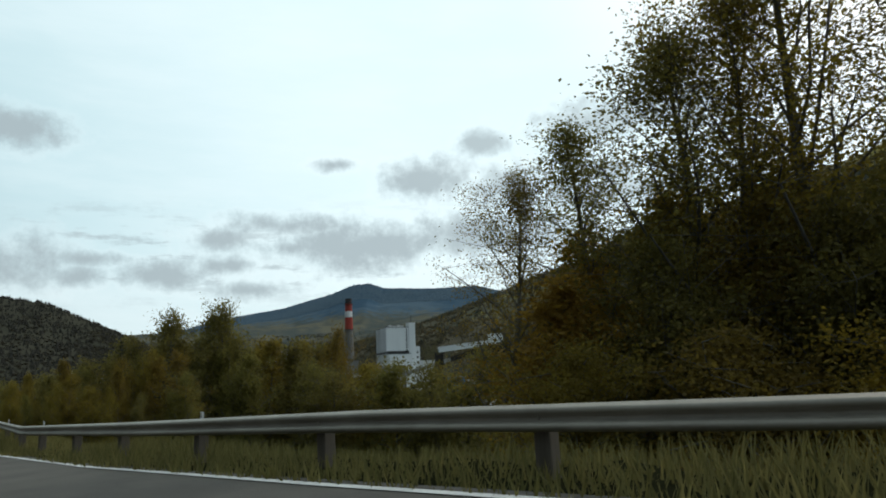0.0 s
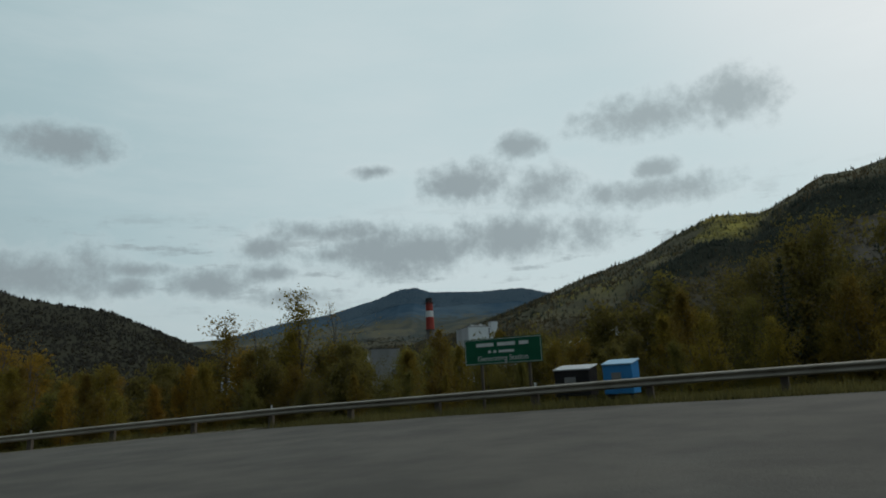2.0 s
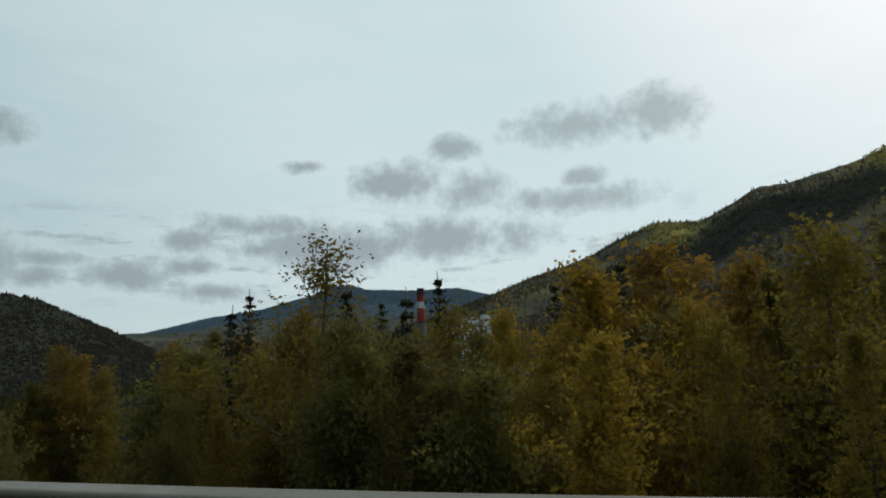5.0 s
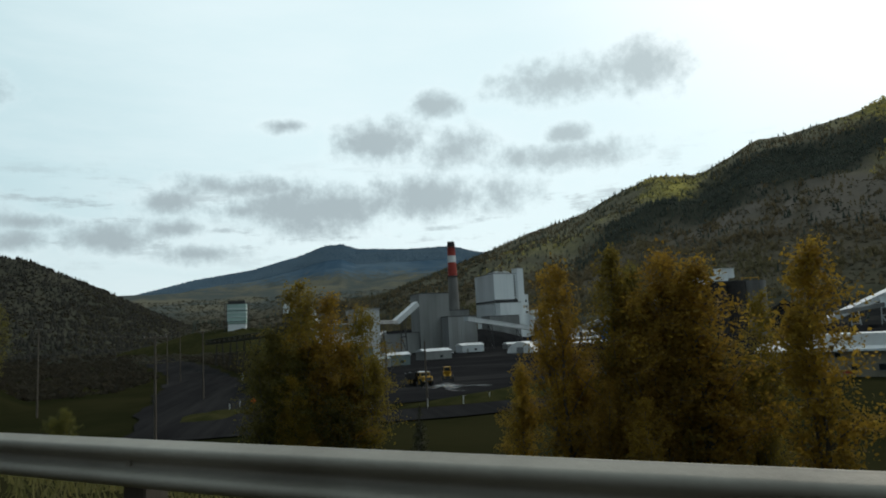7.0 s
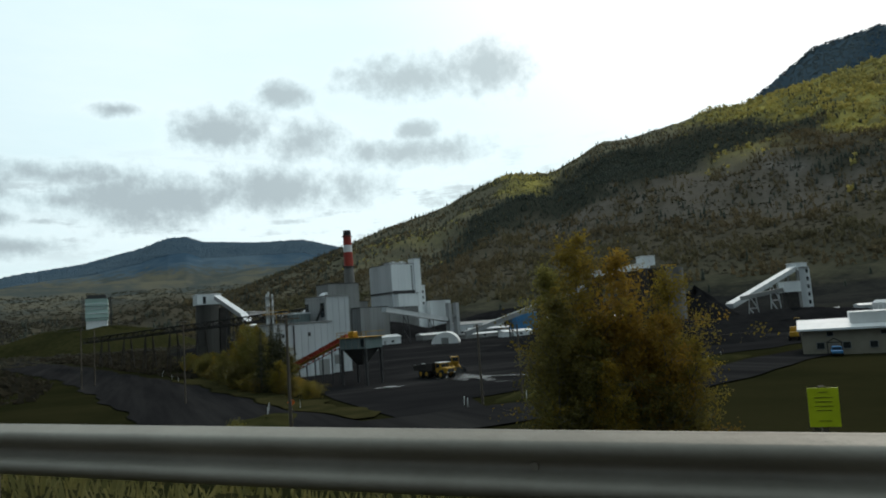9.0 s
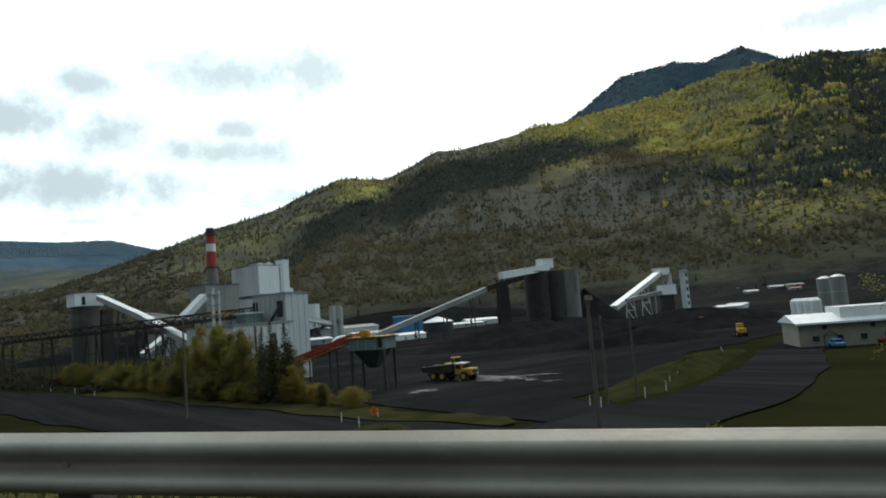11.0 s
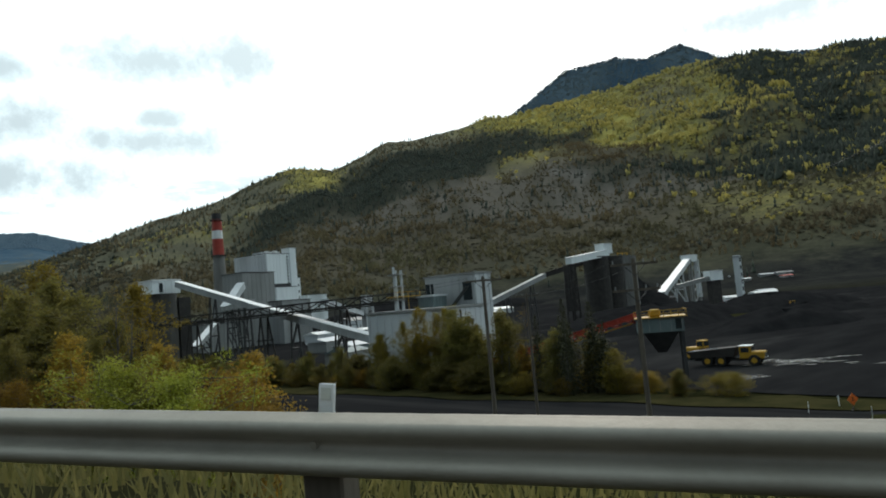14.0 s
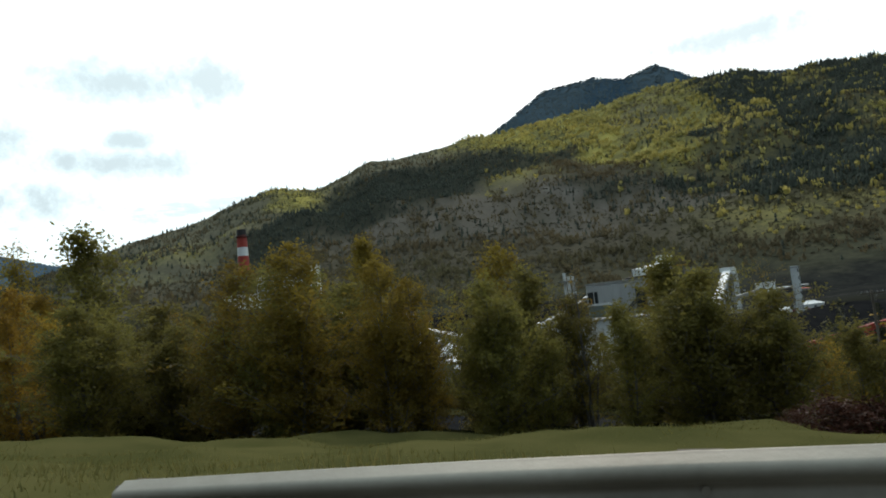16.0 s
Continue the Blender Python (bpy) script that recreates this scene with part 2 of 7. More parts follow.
# guard rail: station, distance from the line, height of its top over the road
RAIL = np.array([(-110, 5.4, 0.74), (-40, 5.6, 0.76), (-15, 5.9, 0.85), (0, 6.4, 0.96), (5, 7.6, 1.0), (12, 9.8, 0.95), (22, 13.7, 0.9), (28, 17.0, 0.91),
                 (32, 18.7, 1.07), (36.5, 20.0, 1.16), (41.7, 20.9, 1.2), (46.8, 21.0, 1.22), (54, 20.8, 1.18), (61.5, 20.2, 1.14),
                 (66.1, 19.2, 1.04), (69.9, 17.7, 0.95), (74.4, 15.4, 0.80), (79, 13.1, 0.74), (84, 10.4, 0.71), (88.6, 7.6, 0.71),
                 (94, 5.1, 0.74), (100.1, 3.5, 0.73), (106.7, 2.95, 0.74), (116, 2.8, 0.74), (175, 2.8, 0.745), (199, 2.8, 0.768), (230, 2.8, 0.745), (262, 2.8, 0.72), (290, 2.8, 0.72), (312, 2.8, 0.76), (325, 2.8, 0.81), (329, 2.8, 0.845), (332, 2.8, 0.82), (335.4, 2.8, 0.685), (337, 2.8, 0.62), (338.8, 2.8, 0.53)])


def rail_at(s):
    return np.interp(s, RAIL[:, 0], RAIL[:, 1]), np.interp(s, RAIL[:, 0], RAIL[:, 2])


# ---------------------------------------------------------------- the lie of the land
FLOOR = -13.6
EYE = np.array((-163.0, 132.0))
FRONT = np.array([(-180, 700, 60), (-60, 900, 60), (-12, 1500, 40), (0, 1700, 60), (8, 2100, 130), (12, 2250, 195), (16.2, 2350, 267), (20.0, 2350, 327), (24.7, 2350, 380), (27.6, 2350, 439), (30.6, 2350, 485), (34.3, 2350, 475), (36.8, 2350, 522),
                  (38.5, 2350, 562), (40.7, 2350, 561), (45.4, 2350, 594), (46.8, 2350, 615), (49.5, 2350, 616), (54.8, 2348, 648), (58.0, 2345, 660), (60.9, 2343, 684), (64.2, 2340, 700), (66.2, 2233, 662), (69.0, 2228, 660),
                  (71.6, 2224, 623), (73.8, 2220, 628), (76.9, 2216, 614), (95, 1900, 480), (130, 1200, 200), (180, 700, 60)])
BACK = np.array([(-180, 3200, 20), (38, 3200, 300), (46, 3210, 740), (50.0, 3210, 850), (52.2, 3206, 930), (54.6, 3202, 1019), (56.6, 3200, 1030), (58.8, 3195, 1042), (61, 3190, 1010), (63.7, 3187, 1050), (66.9, 3182, 947), (69.7, 3178, 937), (76, 3150, 860), (90, 3000, 600), (180, 3200, 20)])
FAR = np.array([(-180, 4300, 200), (-40, 4355, 200), (-12.5, 4355, 306), (-7.7, 4358, 398), (-3.4, 4360, 450), (0.7, 4363, 538), (2.6, 4364, 594), (4.0, 4365, 601), (5.1, 4366, 568), (9.1, 4369, 554), (13.0, 4372, 559), (15.8, 4374, 505), (24, 4374, 380), (40, 4300, 300), (180, 4300, 200)])
LEFT = np.array([(-180, 900, 160), (-70, 1300, 230), (-45, 1500, 262), (-27.2, 1554, 242), (-24.5, 1556, 218), (-20.8, 1600, 204), (-18.6, 1605, 196), (-16.4, 1609, 168), (-13.6, 1612, 132), (-11.0, 1620, 95), (-6, 1700, 30), (0, 1700, -5), (180, 900, 60)])


def bumps(x, y, size, seed=0.0):
    """Smooth uneven ground from a few crossed waves."""
    z = 0.0
    for k, (a, f) in enumerate(((0.3, 1.0), (1.9, 1.37), (3.1, 0.71), (4.4, 2.1), (5.3, 2.9))):
        z = z + np.sin((x * math.cos(a + seed) + y * math.sin(a + seed)) / size * f * 6.28 + k * 2.1 + seed) / f**0.8
    return z / 3.2


def ridge(az, r, table, foot, power):
    crest, top = np.interp(az, table[:, 0], table[:, 1]), np.interp(az, table[:, 0], table[:, 2])
    u = np.clip((r - foot) / (crest - foot), 0, 1)
    v = np.clip((r - crest) / 900.0, 0, 1)
    return (top - FLOOR) * (u**power) * (1 - 0.75 * v * v * (3 - 2 * v)), u


def land(x, y):
    x, y = np.atleast_1d(x).astype(float), np.atleast_1d(y).astype(float)
    ex, ey = x - EYE[0], y - EYE[1]
    r, az = np.hypot(ex, ey), np.degrees(np.arctan2(ex, ey))
    s, l, zr = station(x, y)
    rl, rh = rail_at(s)
    # valley floor
    floor = FLOOR + 0.35 * bumps(x, y, 90) + np.clip((y - 420) * 0.02, 0, 14) + np.clip((x - 170) * 0.03, 0, 20)
    a, ua = ridge(az, r, FRONT, 640.0, 1.25)
    b, _ = ridge(az, r, BACK, 1700.0, 1.5)
    c, uc = ridge(az, r, FAR, 900.0, 2.0)
    c = c + np.sin(np.clip(uc, 0, 1) * math.pi) * (34 * bumps(x, y, 700, 0.3) + 16 * bumps(x, y, 330, 1.9)) * (r < 4360)
    d, ud = ridge(az, r, LEFT, 700.0, 1.3)
    rough = np.clip((r - 800) / 700, 0, 1)
    inside = np.sin(np.clip(ua, 0, 1) * math.pi)
    hills = np.maximum.reduce([a + rough * inside * (26 * bumps(x, y, 420, 0.7) + 12 * bumps(x, y, 170, 2.0)), b, c, d + rough * np.sin(ud * math.pi) * 14 * bumps(x, y, 300, 1.1)])
    valley = np.maximum(floor, FLOOR + hills + rough * np.sin(np.clip(ua, 0, 1) * math.pi) * 3.0 * bumps(x, y, 60, 1.3))
    # road, lay-by and the bank beyond the rail
    edge = rl + 1.6
    across = np.clip((l - 1.0) / np.maximum(rl - 1.0, 0.5), 0, 1)
    flat = zr + np.where(s < 200, rh - 0.74, 0.0) * across
    drop = np.clip(l - edge, 0, None)
    early = np.clip((118 - s) / 25, 0, 1)
    late = np.clip((s - 312) / 22, 0, 1)
    fall = 0.52 * (1 - early) * (1 - late) + 0.33 * early + 0.17 * late
    bank = flat - fall * drop + np.clip(drop, 0, 3) * 0.08 * bumps(x, y, 7, 0.4) + np.clip(drop * 0.05, 0, 0.5) * bumps(x, y, 23)
    bank = bank - np.clip(drop - 32, 0, None) * 0.4 * late
    right = np.maximum(bank, valley)
    lo = np.clip(-9.0 - l, 0, None)
    left = zr + np.clip(lo * 0.10, 0, 3) - np.clip((lo - 0) * 0.0, 0, 1)
    leftland = np.where(lo > 30, left + np.clip(lo - 30, 0, 400) * 0.16, left)
    z = np.where(l < 0, leftland, np.where(l < edge, flat, right))
    far = np.clip((r - 620) / 200, 0, 1)
    return z * (1 - far) + valley * far


def ground_z(x, y):
    return float(land(x, y)[0])


def spaced(a, b, lo, hi, fine, grow):
    """Grid lines from lo to hi, fine between a and b and wider outside."""
    mid = list(np.arange(a, b + 1e-6, fine))
    out, v, st = [], b, fine
    while v < hi:
        st = min(st * grow, 34.0 if v < 3000 else 60.0)
        v += st
        out.append(v)
    pre, v, st = [], a, fine
    while v > lo:
        st = min(st * grow, 34.0 if v > -2200 else 60.0)
        v -= st
        pre.append(v)
    return np.array(pre[::-1] + mid + out)


gx = spaced(-262, 30, -4300, 4300, 1.7, 1.05)
gy = spaced(-14, 275, -2200, 4690, 1.7, 1.05)
X, Y = np.meshgrid(gx, gy)
Z = land(X.ravel(), Y.ravel()).reshape(X.shape)


def grid_mesh(X, Y, Z, mat):
    nr, nc = X.shape
    idx = np.arange(nr * nc).reshape(nr, nc)
    f = np.stack([idx[:-1, :-1], idx[:-1, 1:], idx[1:, 1:], idx[1:, :-1]], -1).reshape(-1, 4)
    return mesh_of(np.stack([X.ravel(), Y.ravel(), Z.ravel()], 1).tolist(), f.tolist(), mat, True)


def lobe(v, a, b, soft):
    """1 between a and b, falling softly to 0 outside."""
    return 1 / (1 + np.exp(-(v - a) / soft)) / (1 + np.exp((v - b) / soft))


def on_slope(x, y):
    """Azimuth from the valley, how far up the front ridge a point lies, and its distance."""
    ex, ey = x - EYE[0], y - EYE[1]
    r, az = np.hypot(ex, ey), np.degrees(np.arctan2(ex, ey))
    return az, (r - 640.0) / (np.interp(az, FRONT[:, 0], FRONT[:, 1]) - 640.0), r


def cover(x, y):
    """What grows where on the mountain sides: shares of spruce, of yellow-green aspen meadow, of bare slides, of brown brush and of dull upland grass."""
    az, u, r = on_slope(x, y)
    a = az + 0.9 * bumps(x, y, 210, 0.9) + 0.5 * bumps(x, y, 90, 2.2)
    v = u + 0.026 * bumps(x, y, 260, 1.6) + 0.018 * bumps(x, y, 110, 0.2) + 0.014 * bumps(x, y, 45, 3.2)
    clumps = wood_patches(x, y, 0.4)
    # the dark belt that climbs across the face, thinner and mixed towards its upper end
    belt_low = np.interp(a, (24, 27, 32.5, 36, 40.5, 44.5, 48, 52, 56), (0.36, 0.42, 0.54, 0.53, 0.55, 0.58, 0.62, 0.68, 0.66))
    belt_high = np.interp(a, (24, 26, 30.5, 35.3, 40.5, 48.5, 52.3, 56), (0.44, 0.53, 0.67, 0.83, 0.86, 0.83, 0.78, 0.71))
    ragged = v + 0.035 * clumps
    belt = lobe(ragged, belt_low, belt_high, 0.012) * lobe(a, 25, 55.5, 0.7) * np.interp(a, (44, 50, 56), (1.0, 0.72, 0.55))
    ledge_at = np.interp(a, (52, 55, 60, 64.5), (0.49, 0.445, 0.40, 0.375))
    ledge = lobe(v, ledge_at - 0.022, ledge_at + 0.022, 0.008) * lobe(a, 53.5, 65, 0.7)
    edge = np.interp(v, (0.3, 0.4, 0.5, 0.6, 0.7, 0.8, 0.95), (65.5, 64.6, 63.4, 62.4, 65.5, 66.6, 65.2))
    right = lobe(a, edge, 120, 0.45) * lobe(v, 0.31, 1.3, 0.02)
    strip_at = np.interp(a, (61, 65, 69, 74), (0.60, 0.66, 0.74, 0.80))
    strip = lobe(v, strip_at - 0.03, strip_at + 0.03, 0.010) * lobe(a, 61, 72, 0.8)
    open_ = lobe(clumps, -9, -0.18, 0.07)
    # the left hill's spruce share is kept high to darken its ground
    spruce_ = np.maximum.reduce([0.95 * belt, 0.8 * ledge, right * (1 - 0.75 * open_) * (1 - 0.9 * strip), 0.12 * lobe(a, 8, 34, 2.0) * lobe(v, 0.45, 1.2, 0.05),
                                 0.16 * lobe(clumps, 0.35, 9, 0.06) * lobe(v, 0.25, 1.2, 0.05), 0.85 * lobe(az, -180, -8, 1.0) * np.maximum(0.8, lobe(clumps, -0.4, 9, 0.15))])
    # yellow-green tongue under the high ridge, a bright glade on the crest, a golden band low on the face
    tongue_low = np.interp(a, (47, 50, 53, 56, 59, 62, 64.5), (0.84, 0.82, 0.75, 0.61, 0.49, 0.44, 0.43))
    tongue = lobe(a, 46, edge + 0.3, 0.7) * lobe(v, tongue_low, 3, 0.012)
    tan = lobe(a, 58.5, 63.8, 0.5) * lobe(v, 0.68, 0.97, 0.03)
    glade = lobe(a, 30.4, 34.2, 0.4) * lobe(v, 0.71, 1.0, 0.02)
    gold = lobe(a, 62, 95, 1.2) * lobe(v, 0.175, 0.30, 0.015) * np.clip(0.75 + 0.6 * clumps, 0.2, 1)
    meadow = np.maximum.reduce([tongue * (1 - 0.75 * tan), glade, 0.85 * strip, 0.5 * gold, 0.30 * right * open_, 0.5 * lobe(a, 47, 52.5, 0.7) * lobe(v, 0.57, 0.69, 0.02),
                                0.32 * lobe(a, 17, 27, 1.5) * lobe(v, 0.50, 0.80, 0.05) * lobe(clumps, 0.0, 9, 0.1)])
    meadow = meadow * (1 - 0.9 * belt) * (1 - 0.8 * ledge) * (az > 8)
    dry = np.maximum.reduce([lobe(a, 34, 54, 0.8) * lobe(v, belt_high, 3, 0.012), 0.85 * lobe(a, 9, 34, 1.2) * lobe(v, np.minimum(belt_high, 0.62) - 0.04, 3, 0.04), tan]) * (1 - belt) * (1 - meadow)
    slide_low = np.interp(a, (30, 34, 41, 48, 54, 61, 65), (0.44, 0.42, 0.37, 0.31, 0.28, 0.26, 0.27))
    bare = lobe(v, slide_low, np.minimum(belt_low, np.where(a > 52, ledge_at, 9)) + 0.01, 0.02) * lobe(a, 32, 64.5, 1.2)
    chutes = bumps(az * 40 + 25 * v, v * 26, 60, 0.4) + 0.6 * bumps(az * 90, v * 40, 60, 2.4)
    bare = bare * np.clip(0.55 + 0.45 * chutes, 0.08, 1)
    crag_at = np.interp(az, (48, 54.7, 61, 64), (0.52, 0.425, 0.350, 0.335))
    crag = lobe(u + 0.008 * bumps(x, y, 45, 1.0), crag_at - 0.007, crag_at + 0.007, 0.003) * np.maximum(lobe(az, 48.3, 55.2, 0.3), lobe(az, 60.4, 64.4, 0.3)) * np.clip(0.6 + bumps(x, y, 80, 0.3), 0, 1)
    bare = np.maximum(bare, 1.5 * crag)
    brush_ = np.clip(1 - spruce_ - meadow - 0.8 * bare - 0.55 * dry, 0.04, 1)
    return np.clip(spruce_, 0, 1), np.clip(meadow, 0, 1), np.clip(bare, 0, 1.5), brush_, np.clip(dry, 0, 1)


def wood_patches(x, y, seed):
    return bumps(x, y, 520, seed) * 0.6 + bumps(x, y, 190, seed + 1.7) * 0.5 + bumps(x, y, 70, seed + 0.6) * 0.35


LAND = bpy.data.materials.new("hill_ground")


def land_material():
    LAND.use_nodes = True
    n = Net(LAND.node_tree)
    b = LAND.node_tree.nodes["Principled BSDF"]
    co = n.add("ShaderNodeNewGeometry").outputs["Position"]
    z = n.add("ShaderNodeSeparateXYZ", {0: co}).outputs[2]
    grown = n.add("ShaderNodeAttribute", attribute_name="cover").outputs["Vector"]
    grown = n.add("ShaderNodeSeparateXYZ", {0: grown}).outputs
    mid, small, grain = n.noise(co, 0.02, 5, 0.65), n.noise(co, 1.2, 5, 0.7), n.noise(co, 0.12, 5, 0.7)
    near = n.mix(n.ramp(mid, 0.35, 0.65), (0.013, 0.0145, 0.0055), (0.029, 0.0265, 0.011))
    near = n.mix(n.math("MULTIPLY", small, 0.6), near, (0.017, 0.018, 0.009))
    upland = n.add("ShaderNodeAttribute", attribute_name="upland").outputs["Fac"]
    wood = n.mix(n.ramp(n.math("ADD", n.math("MULTIPLY", mid, 0.5), n.math("MULTIPLY", grain, 0.5)), 0.35, 0.65), (0.064, 0.059, 0.044), (0.098, 0.086, 0.061))
    # slide, meadow and grass colours are lifted and greyed for distance haze
    bare = n.mix(grain, (0.115, 0.103, 0.088), (0.170, 0.154, 0.134))
    patchy = n.math("ADD", n.math("MULTIPLY", n.noise(co, 0.011, 6, 0.7), 0.65), n.math("MULTIPLY", grain, 0.35))
    meadow = n.mix(n.ramp(patchy, 0.43, 0.59), (0.170, 0.158, 0.068), (0.420, 0.365, 0.105))
    grassy = n.mix(n.ramp(patchy, 0.40, 0.62), (0.122, 0.116, 0.084), (0.195, 0.180, 0.122))
    away = n.add("ShaderNodeVectorMath", {0: co, 1: (-163.0, 132.0, 0.0)}, operation="DISTANCE").outputs["Value"]
    field = n.mix(n.ramp(patchy, 0.38, 0.62), (0.044, 0.046, 0.032), (0.082, 0.078, 0.053))
    wood = n.mix(n.ramp(n.math("ADD", away, n.math("MULTIPLY", mid, 220.0)), 900.0, 1120.0), field, wood)
    spoil = n.mix(n.ramp(patchy, 0.40, 0.60), (0.016, 0.0165, 0.017), (0.034, 0.034, 0.030))
    wood = n.mix(n.ramp(n.math("ADD", away, n.math("MULTIPLY", mid, 200.0)), 830.0, 930.0), spoil, wood)
    hill = n.mix(n.math("MINIMUM", grown[2], 1.0), wood, bare)
    hill = n.mix(n.math("SUBTRACT", grown[2], 1.0, clamp=True), hill, (0.42, 0.40, 0.37))
    hill = n.mix(upland, hill, grassy)
    hill = n.mix(grown[1], hill, meadow)
    hill = n.mix(grown[0], hill, n.mix(grain, (0.028, 0.032, 0.026), (0.052, 0.055, 0.040)))
    # distance haze put into the far hills' colour: blue high up, greyed below
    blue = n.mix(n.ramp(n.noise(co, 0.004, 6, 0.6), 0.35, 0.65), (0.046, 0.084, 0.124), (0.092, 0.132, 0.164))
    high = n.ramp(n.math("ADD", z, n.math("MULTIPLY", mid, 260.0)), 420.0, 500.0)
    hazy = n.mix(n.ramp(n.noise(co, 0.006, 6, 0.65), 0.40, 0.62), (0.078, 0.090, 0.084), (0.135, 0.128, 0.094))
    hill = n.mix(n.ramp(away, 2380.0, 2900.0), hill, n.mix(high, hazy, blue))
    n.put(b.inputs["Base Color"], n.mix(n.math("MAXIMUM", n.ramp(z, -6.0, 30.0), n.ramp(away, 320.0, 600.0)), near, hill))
    b.inputs["Roughness"].default_value = 0.95
    b.inputs["Specular IOR Level"].default_value = 0.0
    n.put(b.inputs["Normal"], n.add("ShaderNodeBump", {"Strength": 0.8, "Distance": 0.2, "Height": small}).outputs[0])


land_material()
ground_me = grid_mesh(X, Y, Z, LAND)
grown = cover(X.ravel(), Y.ravel())
shares = np.stack(grown[:3], 1)
ground_me.attributes.new("upland", "FLOAT", "POINT").data.foreach_set("value", grown[4])
ground_me.attributes.new("cover", "FLOAT_VECTOR", "POINT").data.foreach_set("vector", shares.ravel())
tagged(new("ground", ground_me), "grassy bank, valley floor and wooded autumn hills", "ground", kind="structure")


def ribbon(name, stations, l0, l1, mat, lift, label, category, cells=1):
    """A strip that lies on the ground along the road; l0 and l1 are its sides, numbers or functions of the station."""
    rows = []
    for s in stations:
        a = l0(s) if callable(l0) else l0
        b = l1(s) if callable(l1) else l1
        rows.append([on_road(s, a + (b - a) * k / cells) for k in range(cells + 1)])
    P = np.array([[tuple(v) for v in r] for r in rows])
    zz = land(P[..., 0].ravel(), P[..., 1].ravel()).reshape(P.shape[:2]) + lift
    return tagged(new(name, grid_mesh(P[..., 0], P[..., 1], zz, mat)), label, category, kind="structure")


def line_gap(s):
    return float(np.interp(s, (0, 5, 14, 20, 27, 34, 46), (1.1, 1.15, 1.1, 1.1, 1.2, 1.6, 2.0)))


def pave_edge(s):
    wide = rail_at(s)[0] - 1.15 - 0.35 * math.sin(s * 0.9) * math.sin(s * 0.37)
    if s < 46:
        wide = rail_at(s)[0] - line_gap(s) + 0.3
    return max(1.9, wide)


ribbon("road", np.arange(-100, 470, 1.5), -7.6, pave_edge, ASPHALT, 0.05, "worn grey asphalt highway widening into a lay-by", "road", 14)
ribbon("edge_line", np.arange(-60, 41, 1.0), lambda s: rail_at(s)[0] - line_gap(s) - 0.07, lambda s: rail_at(s)[0] - line_gap(s) + 0.07, PAINT, 0.062, "worn white painted edge line on the asphalt", "road marking", 1)
ribbon("gravel_shoulder", np.arange(62, 100, 0.25), lambda s: pave_edge(s) - 1.6 * max(0.0, math.sin((s - 62) / 38 * math.pi)) - 0.1 + 0.22 * math.sin(s * 2.3) + 0.16 * math.sin(s * 5.1 + 1.0) + 0.10 * math.sin(s * 11.7), lambda s: rail_at(s)[0] + 0.2, GRAVEL, 0.058, "loose gravel shoulder beside the asphalt", "shoulder", 4)
LAWN = material("olive_lawn", (0.050, 0.052, 0.018), (0.105, 0.094, 0.036), 0.4, 24, 0.95, bump=0.8, third=(0.078, 0.078, 0.030), spec=0.0)
ribbon("lawn", np.arange(316, 376, 0.75), lambda s: rail_at(s)[0] + 0.8, lambda s: rail_at(s)[0] + 25 + 1.5 * math.sin(s * 0.21), LAWN, 0.10, "smooth olive lawn sloping down past the rail's end", "lawn", 28)
# ---------------------------------------------------------------- guard rail
def rail_line(s0, s1):
    """Points of the rail's top, four to a panel, a post at every fourth."""
    q = np.arange(s0, s1 + 0.01, 0.25)
    P = np.array([tuple(on_road(s, rail_at(s)[0], rail_at(s)[1])) for s in q])
    for _ in range(10):
        P[1:-1] = (P[:-2] + 2 * P[1:-1] + P[2:]) / 4
    d = np.concatenate([[0], np.cumsum(np.linalg.norm(np.diff(P, axis=0), axis=1))])
    known = np.interp((154.3, 197.05, 273.55, 328.65), q, d)
    first = -int(known[0] // PANEL)
    k = np.arange(first, 51.76, 0.25)
    at = np.interp(k, (first, 0, 12, 33, 48, 54), (known[0] + first * PANEL, *known, known[3] + 6 * PANEL))
    k, at = k[at <= d[-1]], at[at <= d[-1]]
    return np.stack([np.interp(at, d, P[:, i]) for i in range(3)], 1), first


PANEL = 3.66
pts, first_post = rail_line(-60, 338.9)
n_panels = math.ceil((len(pts) - 1) / 4)
W_PROFILE = [(-0.004, 0.006), (0.004, 0.0), (0.010, -0.003), (0.062, -0.026), (0.073, -0.033), (0.081, -0.045), (0.083, -0.060), (0.083, -0.074), (0.071, -0.098), (0.041, -0.118), (0.013, -0.134), (0.003, -0.150),
             (0.003, -0.164), (0.013, -0.180), (0.041, -0.196), (0.071, -0.214), (0.083, -0.238), (0.079, -0.264), (0.060, -0.288), (0.032, -0.304), (0.004, -0.312)]
W_PROFILE = [(o, dz * 0.88) for o, dz in W_PROFILE]
guardrail = thing("guardrail", Matrix.Identity(4), "weathered galvanised W-beam guardrail on wooden posts along the road", "guardrail", kind="structure")
tang = np.gradient(pts, axis=0)
tang /= np.linalg.norm(tang, axis=1)[:, None]
side = np.stack([-tang[:, 1], tang[:, 0], 0 * tang[:, 0]], 1)      # towards the road
